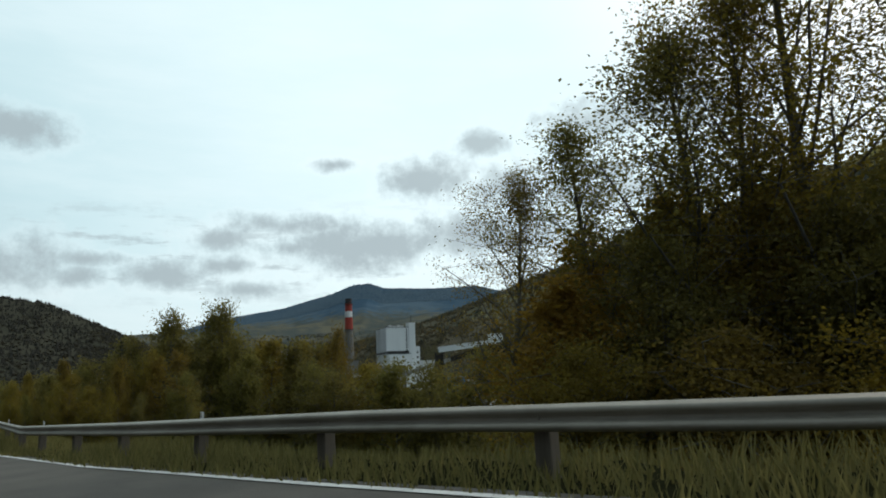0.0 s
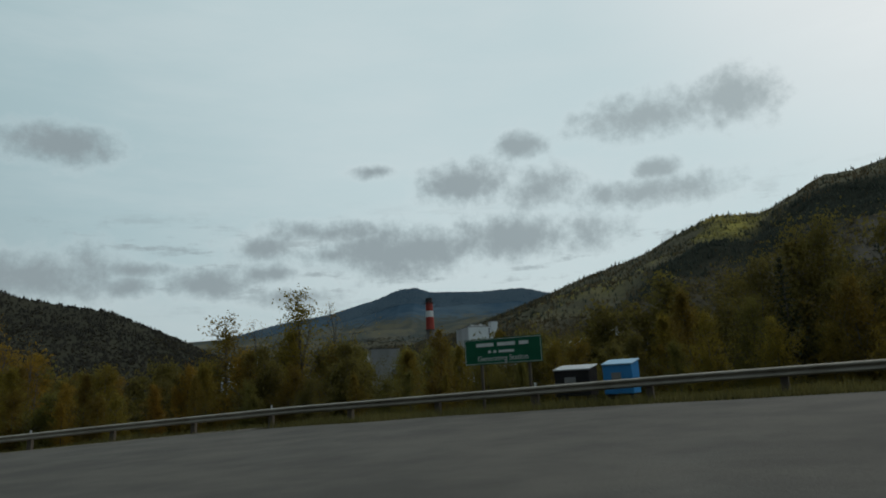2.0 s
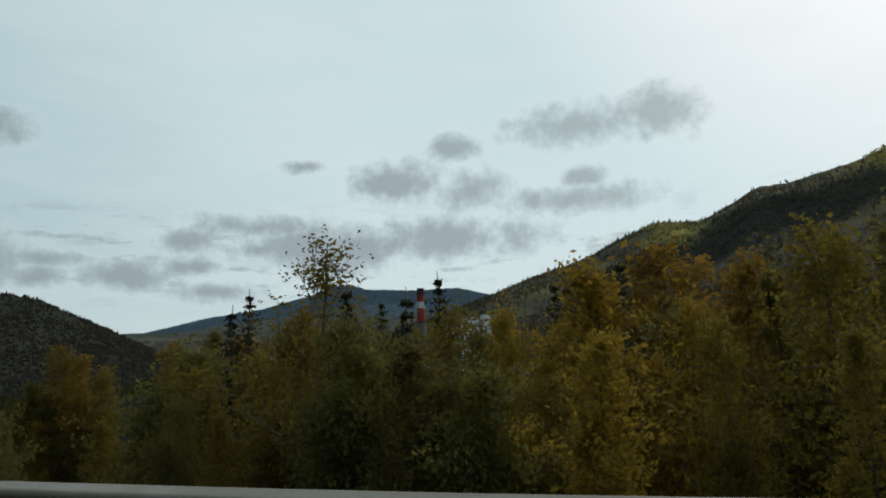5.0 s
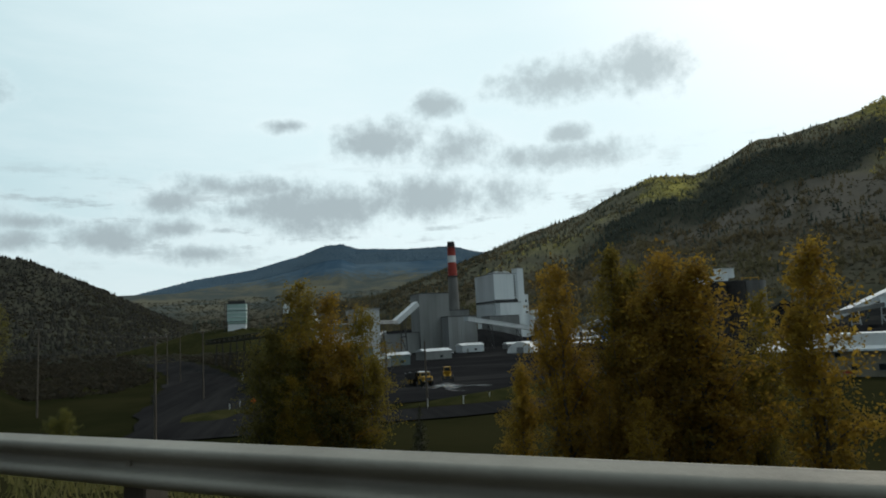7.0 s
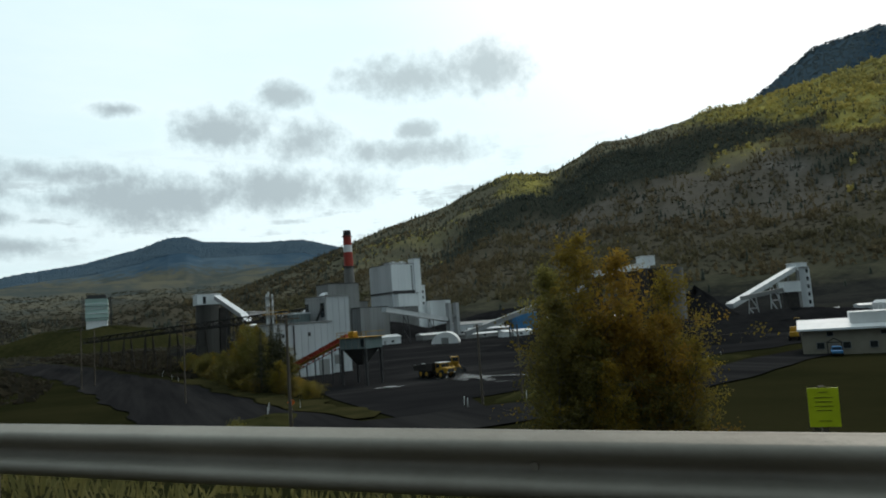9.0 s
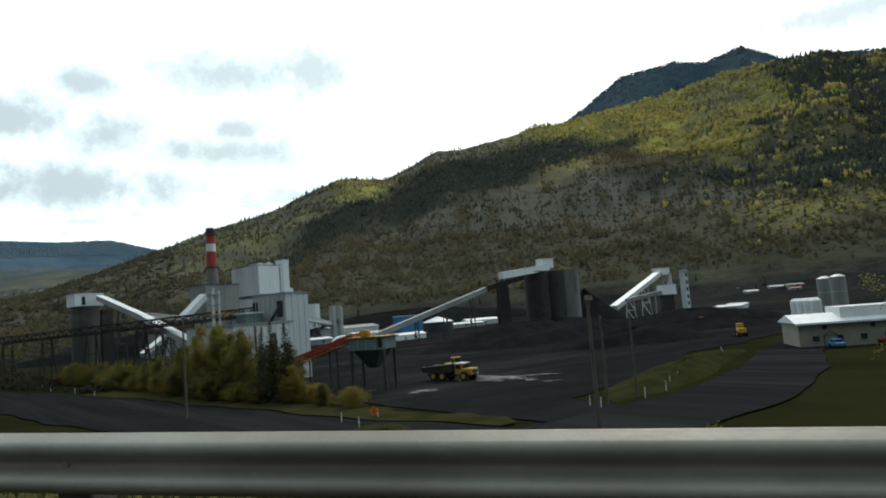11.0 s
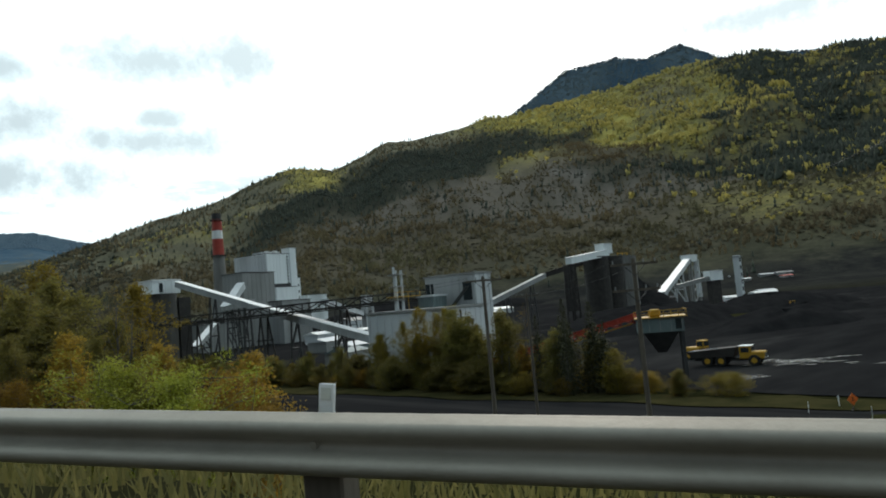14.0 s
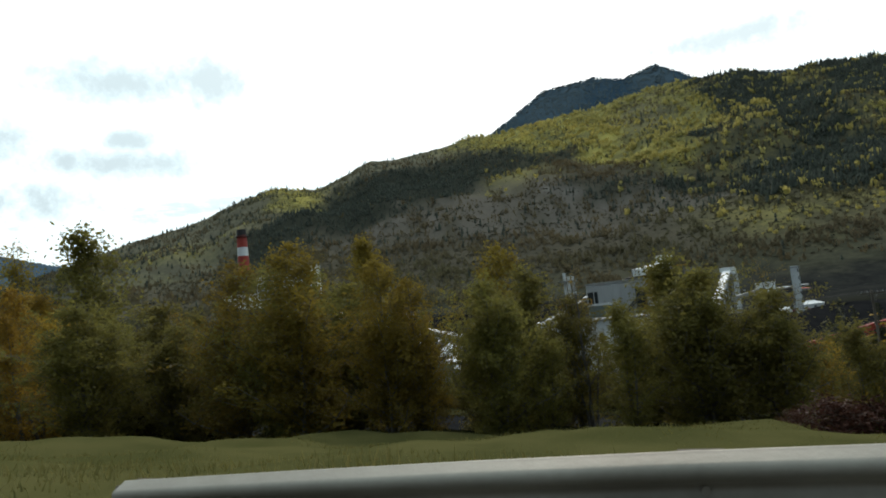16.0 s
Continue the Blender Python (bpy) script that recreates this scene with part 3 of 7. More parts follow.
for p in range(n_panels):
    i0, i1 = p * 4, min(p * 4 + 4, len(pts) - 1)
    vs, fs = [], []
    m = len(W_PROFILE)
    for i in range(i0, i1 + 1):
        for back_side in (0, 1):
            for out_, dz in W_PROFILE:
                o = out_ - 0.006 * back_side + (0.004 if i == i1 else 0.0)
                vs.append(pts[i] + side[i] * o + np.array((0, 0, dz)))
    for k in range(i1 - i0):
        for back_side in (0, 1):
            a = k * 2 * m + back_side * m
            for j in range(m - 1):
                q = (a + j, a + j + 1, a + j + 1 + 2 * m, a + j + 2 * m)
                fs.append(q if back_side else q[::-1])
        a = k * 2 * m
        fs.append((a, a + m, a + 3 * m, a + 2 * m))
        fs.append((a + m - 1, a + 3 * m - 1, a + 4 * m - 1, a + 2 * m - 1))
    part("beam", (vs, fs), GALV, guardrail, smooth=True)
post_bm = boxes((-0.10, 0.10, -0.09, 0.09, -1.35, -0.03))
bmesh.ops.bevel(post_bm, geom=post_bm.edges[:], offset=0.012, segments=1, affect="EDGES")
post_me = bpy.data.meshes.new("post")
post_bm.to_mesh(post_me), post_bm.free()
post_me.materials.append(WOODPOST)
bolt_bm = bmesh.new()
tube(bolt_bm, (0, 0, 0), (0, 0.02, 0), 0.022, 0.018, 8)
bolt_me = bpy.data.meshes.new("bolt")
bolt_bm.to_mesh(bolt_me), bolt_bm.free()
bolt_me.materials.append(GALV)
mk = bmesh.new()
box(mk, -0.034, 0.034, -0.010, 0.010, 0.0, 0.168)
box(mk, -0.038, -0.029, -0.016, 0.010, 0.0, 0.168)
box(mk, 0.029, 0.038, -0.016, 0.010, 0.0, 0.168)
bmesh.ops.bevel(mk, geom=mk.edges[:], offset=0.003, segments=1, affect="EDGES")
mark_me = bpy.data.meshes.new("delineator")
mk.to_mesh(mark_me), mk.free()
mark_me.materials.append(WHITEPL)
refl = boxes((-0.025, 0.025, 0.010, 0.014, 0.095, 0.15))
refl_me = bpy.data.meshes.new("reflector")
refl.to_mesh(refl_me), refl.free()
refl_me.materials.append(material("pale_reflector", (0.5, 0.5, 0.45), (0.7, 0.7, 0.62), 9, 9, 0.2))
for p in range(n_panels + 1):
    i = min(p * 4, len(pts) - 1)
    turn = math.degrees(math.atan2(side[i][1], side[i][0])) - 90
    o = new("post", post_me)
    o.parent = guardrail
    c = pts[i] - side[i] * 0.115
    o.matrix_world = pose(c[0], c[1], c[2], random.uniform(-1.5, 1.5), random.uniform(-1.5, 1.5), turn)
    for dz in (-0.137,):
        o2 = new("bolt", bolt_me)
        o2.parent = guardrail
        q = pts[i] + side[i] * 0.004
        o2.matrix_world = pose(q[0], q[1], q[2] + dz, 0, 0, turn)
    if (p + first_post) % 3 == (0 if p + first_post > -15 else 1) and i < len(pts) - 6 and p + first_post not in (-15, -12, -9, -6, -3, 30):
        d = thing("delineator_post", pose(c[0], c[1], c[2] - 0.05, random.uniform(-3, 3), random.uniform(-5, 5), turn), "small white plastic marker post on top of the guardrail", "marker post", "markers on the guardrail")
        a = new("blade", mark_me)
        a.parent = d
        b2 = new("reflector", refl_me)
        b2.parent = d
# ---------------------------------------------------------------- distant woods on the slopes
# distance haze is put into these woods' base colours, bluest in the farthest
SPRUCE_FAR = material("distant_spruce", (0.028, 0.035, 0.030), (0.062, 0.070, 0.052), 0.05, 10, 0.95, island=0.6, bump=0, spec=0.1)
SPRUCE_DIM = material("shaded_hill_spruce", (0.020, 0.020, 0.017), (0.036, 0.034, 0.027), 0.05, 10, 0.95, island=0.5, bump=0, spec=0.1)
ASPEN_FAR = material("distant_aspen", (0.240, 0.220, 0.078), (0.560, 0.460, 0.130), 0.006, 6, 0.95, island=0.4, bump=0, both=0.55, spec=0.1, third=(0.330, 0.305, 0.115), third_at=(0.42, 0.62))
BLUE_FAR = material("blue_haze_spruce", (0.066, 0.112, 0.156), (0.096, 0.140, 0.174), 0.004, 10, 0.95, island=0.25, bump=0, spec=0.1)
BRUSH_FAR = material("distant_bare_brush", (0.052, 0.050, 0.036), (0.084, 0.076, 0.052), 0.006, 6, 0.95, island=0.25, bump=0, both=0.55, spec=0.1)
RUSSET_FAR = material("distant_russet_woods", (0.082, 0.074, 0.051), (0.165, 0.128, 0.068), 0.004, 6, 0.95, island=0.25, bump=0, both=0.55, spec=0.1, third=(0.105, 0.104, 0.058), third_at=(0.45, 0.65))
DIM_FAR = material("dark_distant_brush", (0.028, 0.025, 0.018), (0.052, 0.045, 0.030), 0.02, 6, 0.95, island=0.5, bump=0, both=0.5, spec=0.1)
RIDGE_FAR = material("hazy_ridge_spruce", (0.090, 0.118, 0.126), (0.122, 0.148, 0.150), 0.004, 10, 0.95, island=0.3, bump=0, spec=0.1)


def slope_points(count, r0, r1, a0, a1, seed):
    g = np.random.default_rng(seed)
    r = np.sqrt(g.uniform(r0**2, r1**2, count))
    a = np.radians(g.uniform(a0, a1, count))
    return EYE[0] + r * np.sin(a), EYE[1] + r * np.cos(a), g


def scatter(name, x, y, size, unit_v, unit_f, tall, wide, mat, label, g):
    z = land(x, y)
    k = len(x)
    V = np.array(unit_v)
    h, w = size * tall, size * wide
    jit = g.uniform(0.72, 1.28, (k, len(V), 3))
    P = V[None] * jit * np.stack([w, w, h], 1)[:, None, :]
    turn = g.uniform(0, 6.28, k)
    c, s = np.cos(turn)[:, None], np.sin(turn)[:, None]
    Q = np.stack([P[..., 0] * c - P[..., 1] * s, P[..., 0] * s + P[..., 1] * c, P[..., 2]], -1)
    sink = np.where(np.hypot(x - EYE[0], y - EYE[1]) > 2420, 2.0, 0.6)
    Q += np.stack([x, y, z - sink], 1)[:, None, :]
    F = (np.array(unit_f)[None] + (np.arange(k) * len(V))[:, None, None]).reshape(-1, len(unit_f[0]))
    me = bpy.data.meshes.new(name)
    me.vertices.add(Q.shape[0] * Q.shape[1])
    me.vertices.foreach_set("co", Q.ravel())
    me.loops.add(F.size)
    me.loops.foreach_set("vertex_index", F.ravel().astype(np.int32))
    me.polygons.add(len(F))
    me.polygons.foreach_set("loop_start", (np.arange(len(F)) * F.shape[1]).astype(np.int32))
    me.materials.append(mat)
    me.polygons.foreach_set("use_smooth", np.ones(len(F), bool))
    me.update(calc_edges=True)
    return tagged(new(name, me), label, "woods", kind="stuff")


# a spire of two cones and a clump of twelve corners
ring = [(math.cos(k * 1.2566), math.sin(k * 1.2566)) for k in range(5)]
SPIRE_V = [(a, b, 0.08) for a, b in ring] + [(0, 0, 0.72)] + [(a * 0.6, b * 0.6, 0.45) for a, b in ring] + [(0, 0, 1.0)]
SPIRE_F = [(k, (k + 1) % 5, 5) for k in range(5)] + [(6 + k, 6 + (k + 1) % 5, 11) for k in range(5)]
# a loose clump of tilted leafy sprays
tilt = np.random.default_rng(77)
CLUMP_V, CLUMP_F = [], []
for k in range(7):
    c = np.array((math.cos(k * 2.4) * 0.62, math.sin(k * 2.4) * 0.62, 0.22 + 0.10 * k))
    d = tilt.normal(0, 1, 3) * (1, 1, 0.55)
    e = np.cross(d, tilt.normal(0, 1, 3))
    d, e = d / np.linalg.norm(d) * 0.62, e / np.linalg.norm(e) * 0.46 * (1, 1, 0.6)
    CLUMP_V += [tuple(c - d), tuple(c + e), tuple(c + d), tuple(c - e)]
    CLUMP_F.append(tuple(range(4 * k, 4 * k + 4)))


# a slim upright leafy crown
SLIM_V, SLIM_F = [], []
for k in range(5):
    c = np.array((math.cos(k * 2.4) * 0.4, math.sin(k * 2.4) * 0.4, 0.16 + 0.17 * k))
    d = np.array((tilt.normal(0, 0.35), tilt.normal(0, 0.35), 0.26))
    e = np.array((math.cos(k * 1.9), math.sin(k * 1.9), tilt.normal(0, 0.06))) * (0.75 - 0.09 * k)
    SLIM_V += [tuple(c - d), tuple(c + e), tuple(c + d), tuple(c - e)]
    SLIM_F.append(tuple(range(4 * k, 4 * k + 4)))

# every wood is thinned by the cover of the slope it stands on
x, y, g = slope_points(100000, 640, 2420, -34, 84, 3)
az, u, r = on_slope(x, y)
spr, mead, slide, brown, dry = cover(x, y)
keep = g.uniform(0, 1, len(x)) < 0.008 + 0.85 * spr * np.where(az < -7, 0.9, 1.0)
# left hill gets darker copies of the woods; its shade is in the colour
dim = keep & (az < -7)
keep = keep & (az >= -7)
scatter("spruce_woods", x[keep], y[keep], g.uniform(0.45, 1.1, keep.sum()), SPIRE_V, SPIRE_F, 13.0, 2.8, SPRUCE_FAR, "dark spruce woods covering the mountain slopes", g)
scatter("spruce_woods", x[dim], y[dim], g.uniform(0.4, 0.9, dim.sum()), SPIRE_V, SPIRE_F, 9.0, 4.0, SPRUCE_DIM, "woods on the left hill, darkened in colour for its shade", g)
x, y, g = slope_points(14000, 1050, 2420, 60, 84, 22)
spr = cover(x, y)[0]
keep = g.uniform(0, 1, len(x)) < 0.7 * spr * (spr > 0.35)
scatter("spruce_woods", x[keep], y[keep], g.uniform(0.5, 1.05, keep.sum()), SPIRE_V, SPIRE_F, 21.0, 4.4, SPRUCE_FAR, "tall dark spruces on the steep slope", g)
x, y, g = slope_points(15000, 1050, 2420, 47, 84, 21)
spr, mead, slide, brown, dry = cover(x, y)
groups = lobe(bumps(x, y, 75, 4.1) + 0.7 * bumps(x, y, 30, 1.3), 0.42, 9, 0.07)
keep = g.uniform(0, 1, len(x)) < groups * np.clip(0.75 * spr + 0.5 * mead, 0, 1) * (on_slope(x, y)[0] > 55) + 0.12 * mead
scatter("aspen_woods", x[keep], y[keep], g.uniform(0.55, 1.1, keep.sum()), CLUMP_V, CLUMP_F, 12.0, 6.0, ASPEN_FAR, "bright yellow aspen groups among the spruces", g)
x, y, g = slope_points(80000, 640, 2420, 4, 84, 4)
spr, mead, slide, brown, dry = cover(x, y)
keep = g.uniform(0, 1, len(x)) < 0.60 * mead * (1 - 0.8 * spr) * np.clip(0.55 + 0.9 * bumps(x, y, 60, 1.0), 0.1, 1)
scatter("aspen_woods", x[keep], y[keep], g.uniform(0.4, 1.0, keep.sum()), CLUMP_V, CLUMP_F, 6.5, 3.8, ASPEN_FAR, "yellow and green autumn aspens on the mountain slopes", g)
x, y, g = slope_points(95000, 640, 2300, 4, 84, 14)
spr, mead, slide, brown, dry = cover(x, y)
az, u, r = on_slope(x, y)
keep = g.uniform(0, 1, len(x)) < 0.9 * brown * (u > 0.10) * (1 - 0.8 * np.clip(slide, 0, 1)) * np.clip(0.45 + 0.8 * bumps(x, y, 130, 0.5) + 0.7 * bumps(x, y, 48, 2.5), 0.05, 1)
scatter("autumn_woods", x[keep], y[keep], g.uniform(0.5, 1.05, keep.sum()), SLIM_V, SLIM_F, 9.0, 3.0, RUSSET_FAR, "muted russet and olive woods on the lower slopes", g)
x, y, g = slope_points(20000, 430, 1500, -34, 84, 5)
keep = ~((x > -175) & (x < 275) & (y < 610)) & ~((on_slope(x, y)[0] > 8) & (on_slope(x, y)[2] < 830))
x, y = x[keep], y[keep]
# this hill's brush gets the darker copy for the same shade
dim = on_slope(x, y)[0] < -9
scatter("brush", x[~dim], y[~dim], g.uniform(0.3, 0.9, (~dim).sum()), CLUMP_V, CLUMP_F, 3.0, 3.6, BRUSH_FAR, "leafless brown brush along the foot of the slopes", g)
scatter("brush", x[dim], y[dim], g.uniform(0.35, 1.1, dim.sum()), CLUMP_V, CLUMP_F, 3.0, 3.6, DIM_FAR, "brush on the wooded left hill, darkened in colour for its shade", g)
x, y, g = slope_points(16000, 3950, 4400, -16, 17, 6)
scatter("far_woods", x, y, g.uniform(0.5, 1.0, len(x)), SPIRE_V, SPIRE_F, 11.0, 9.0, BLUE_FAR, "woods on the farthest mountains, tinted blue for haze", g)
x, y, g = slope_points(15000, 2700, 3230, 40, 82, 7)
scatter("ridge_woods", x, y, g.uniform(0.5, 1.0, len(x)), SPIRE_V, SPIRE_F, 8.0, 6.5, RIDGE_FAR, "woods under the high ridge, tinted grey-blue for haze", g)
x, y, g = slope_points(13000, 640, 3000, -15, 17, 8)
scatter("valley_woods", x, y, g.uniform(0.5, 1.2, len(x)), CLUMP_V, CLUMP_F, 4.0, 5.0, BRUSH_FAR, "brown autumn woods on the valley's far side", g)
x, y, g = slope_points(5200, 150, 520, -32, 8, 9)
keep = ((x < -172) & (station(x, y)[1] > 34) & (x < np.interp(y, (184, 235, 292, 340, 412, 640), (-146, -153, -161, -168, -181, -245)))) | ((y > 335) & (x > np.interp(y, (335, 412, 470, 530, 640), (-135, -148, -160, -177, -212))) & (x < -132))
x, y = x[keep], y[keep]
scatter("scrub", x, y, g.uniform(0.3, 1.0, len(x)), CLUMP_V, CLUMP_F, 2.6, 2.2, DIM_FAR, "low brown scrub beside the haul road", g)

# ---------------------------------------------------------------- trees near the road
BARK = material("grey_bark", (0.055, 0.050, 0.042), (0.16, 0.15, 0.13), 2.0, 10, 0.9, stretch=(1, 1, 0.3), bump=0.5)
LEAF_GREEN = material("dull_green_leaves", (0.096, 0.088, 0.024), (0.240, 0.205, 0.050), 0.5, 6, 0.65, island=0.4, per_object=0.5, bump=0, both=0.62)
LEAF_GOLD = material("golden_leaves", (0.180, 0.115, 0.020), (0.440, 0.280, 0.038), 0.5, 6, 0.65, island=0.4, per_object=0.5, bump=0, both=0.62)
LEAF_OLIVE = material("olive_leaves", (0.118, 0.094, 0.018), (0.295, 0.210, 0.034), 0.5, 6, 0.65, island=0.4, per_object=0.5, bump=0, both=0.62)
LEAF_RED = material("red_brown_leaves", (0.050, 0.018, 0.012), (0.120, 0.045, 0.028), 0.5, 6, 0.65, island=0.6, per_object=0.6, bump=0, both=0.3)
LEAF_LIME = material("bright_green_leaves", (0.170, 0.195, 0.020), (0.450, 0.440, 0.058), 0.5, 6, 0.65, island=0.6, per_object=0.4, bump=0, both=0.35)
NEEDLE = material("spruce_needles", (0.030, 0.033, 0.015), (0.072, 0.072, 0.030), 0.5, 6, 0.7, island=0.6, per_object=0.5, bump=0, both=0.15)


def limb_mesh(limbs, sides=6):
    """Tapered tubes along polylines: a limb is a list of (point, radius)."""
    vs, fs = [], []
    for limb in limbs:
        base = len(vs)
        for k, (p, r) in enumerate(limb):
            q = limb[min(k + 1, len(limb) - 1)][0] - limb[max(k - 1, 0)][0]
            rot = Vector(q).to_track_quat("Z", "Y").to_matrix()
            for j in range(sides):
                a = j * 2 * math.pi / sides
                vs.append(tuple(Vector(p) + rot @ Vector((math.cos(a) * r, math.sin(a) * r, 0))))
        for k in range(len(limb) - 1):
            for j in range(sides):
                a, b = base + k * sides + j, base + k * sides + (j + 1) % sides
                fs.append((a, b, b + sides, a + sides))
    return vs, fs


def leaf_mesh(centres, spread, per, size, g, droop=0.3):
    """Small folded leaf blades scattered round the given places."""
    c = np.repeat(np.asarray(centres), per, axis=0)
    k = len(c)
    c = c + g.normal(0, 1, (k, 3)) * np.array(spread)
    d = g.normal(0, 1, (k, 3))
    d[:, 2] = d[:, 2] * 0.7 - droop
    d /= np.linalg.norm(d, axis=1)[:, None]
    e = np.cross(d, g.normal(0, 1, (k, 3)))
    e /= np.linalg.norm(e, axis=1)[:, None]
    s = (size * g.uniform(0.6, 1.35, k))[:, None]
    V = np.stack([c - d * s, c + e * s * 0.55, c + d * s, c - e * s * 0.55], 1).reshape(-1, 3)
    F = np.arange(k * 4).reshape(k, 4)
    return V.tolist(), F.tolist()


def grow(h, g, lean=0.05, low=0.18, spread=0.28, n_limb=20, up=0.75, forks=3, stems=1, ragged=0.45):
    """Stems and limbs of a broadleaf tree of height h, and the places where its leaves hang."""
    limbs, tips = [], []
    steps = 8
    for stem in range(stems):
        hs = h if stem == 0 else h * g.uniform(0.60, 0.92)
        away = 6.28 * stem / max(stems, 1) + g.uniform(-0.5, 0.5)
        tilt = g.uniform(0.10, 0.26) if stem else g.normal(0, lean)
        bend = Vector((math.cos(away), math.sin(away), 0)) * tilt
        p = Vector((math.cos(away) * 0.12, math.sin(away) * 0.12, -0.3))
        trunk = []
        for k in range(steps):
            u = k / (steps - 1)
            trunk.append((p.copy(), max(0.010, hs * 0.014 * (1 - u)**0.8 * (1.35 if k == 0 else 1))))
            p = p + (bend + Vector((g.normal(0, 0.05), g.normal(0, 0.05), 1))) * (hs * 0.98 / (steps - 1))
            bend = bend * 0.86
        limbs.append(trunk)
        count = n_limb if stem == 0 else int(n_limb * 0.6)
        for k in range(count):
            v = (k + g.uniform(0, 1)) / count
            u = low + (0.97 - low) * v
            i = min(int(u * (steps - 1)), steps - 2)
            a = trunk[i][0].lerp(trunk[i + 1][0], u * (steps - 1) - i)
            ang = k * 2.4 + g.uniform(-0.7, 0.7)
            shape = (0.50 + 0.50 * min(1.0, v / 0.35)) * (1 - v**1.5)**0.8 + 0.07
            size = hs * spread * shape * g.uniform(1 - ragged, 1 + ragged)
            out = Vector((math.cos(ang), math.sin(ang), up * g.uniform(0.5, 1.4) + 0.7 * v))
            limb, q = [], a.copy()
            for j in range(4):
                limb.append((q.copy(), max(0.006, hs * 0.0055 * (1.1 - u) * (1 - j / 4.2))))
                q = q + out.normalized() * size / 3
                out = out + Vector((g.normal(0, 0.22), g.normal(0, 0.22), g.normal(0.08, 0.18)))
            limbs.append(limb)
            tips += [limb[2][0], limb[3][0]]
            for _ in range(forks):
                b0 = limb[int(g.integers(1, 4))][0]
                d = Vector((g.normal(0, 1), g.normal(0, 1), g.uniform(-0.1, 1.0))).normalized() * size * g.uniform(0.25, 0.6)
                limbs.append([(b0, 0.010), (b0 + d, 0.004)])
                tips += [b0 + d * 0.55, b0 + d]
        tips.append(trunk[-1][0])
    return limbs, tips


def tree(name, h, seed, leaf, label, category="tree", leafy=14, size=0.10, blur=0.22, inner=0, **kw):
    g = np.random.default_rng(seed)
    limbs, tips = grow(h, g, **kw)
    t = thing(name, Matrix.Identity(4), label, category, "trees beside the road")
    part("trunk", limb_mesh(limbs, 4), BARK, t, smooth=True)
    if leafy:
        # some twigs are thick with leaves, others nearly bare
        cs = [tuple(v) for v in tips for _ in range(int(leafy * g.choice((0.25, 0.7, 1.1, 1.9))))]
        V, F = leaf_mesh(cs, (blur, blur, blur * 0.8), 1, size, g)
        if inner:
            # broader leaf sprays deep in the crown, along the limbs
            deep = [tuple(limb[k][0]) for limb in limbs if len(limb) == 4 for k in (1, 2) for _ in range(inner)]
            V1, F1 = leaf_mesh(deep, (blur * 1.5, blur * 1.5, blur * 1.4), 1, size * 1.5, g)
            F += [[i + len(V) for i in f] for f in F1]
            V += V1
        part("crown", (V, F), leaf, t)
    return t


def spruce(h, seed):
    g = np.random.default_rng(seed)
    t = thing("spruce_tree", Matrix.Identity(4), "dark green spruce tree with drooping branches", "tree", "trees beside the road")
    limbs = [[(Vector((0, 0, -0.3)), h * 0.016), (Vector((0, 0, h * 0.5)), h * 0.009), (Vector((0, 0, h)), 0.01)]]
    cs = []
    rows = int(h * 3.6)
    for k in range(rows):
        u = 0.05 + 0.94 * k / rows
        reach = h * 0.20 * (1 - u)**1.0 * (1.0 + 0.12 * math.sin(k * 2.1)) + 0.03
        for j in range(5):
            a = k * 1.1 + j * 1.257 + g.uniform(-0.3, 0.3)
            rr = reach * g.uniform(0.55, 1.2)
            e = Vector((math.cos(a) * rr, math.sin(a) * rr, h * u - rr * 0.35))
            s0 = Vector((0, 0, h * u))
            limbs.append([(s0, 0.018), (s0.lerp(e, 0.6) + Vector((0, 0, rr * 0.06)), 0.01), (e, 0.004)])
            for q in (0.3, 0.6, 0.9):
                cs += [tuple(s0.lerp(e, q) + Vector(tuple(g.normal(0, 0.3 * rr + 0.02, 3) * (1, 1, 0.4)))) for _ in range(4)]
    part("trunk", limb_mesh(limbs, 4), BARK, t, smooth=True)
    low, high = [c for c in cs if c[2] < h * 0.72], [c for c in cs if c[2] >= h * 0.72]
    V0, F0 = leaf_mesh(low, (0.06, 0.06, 0.05), 1, 0.13, g, 0.6)
    V1, F1 = leaf_mesh(high, (0.02, 0.02, 0.04), 1, 0.065, g, 0.6)
    part("crown", (V0 + V1, F0 + [[i + len(V0) for i in f] for f in F1]), NEEDLE, t)
    return t


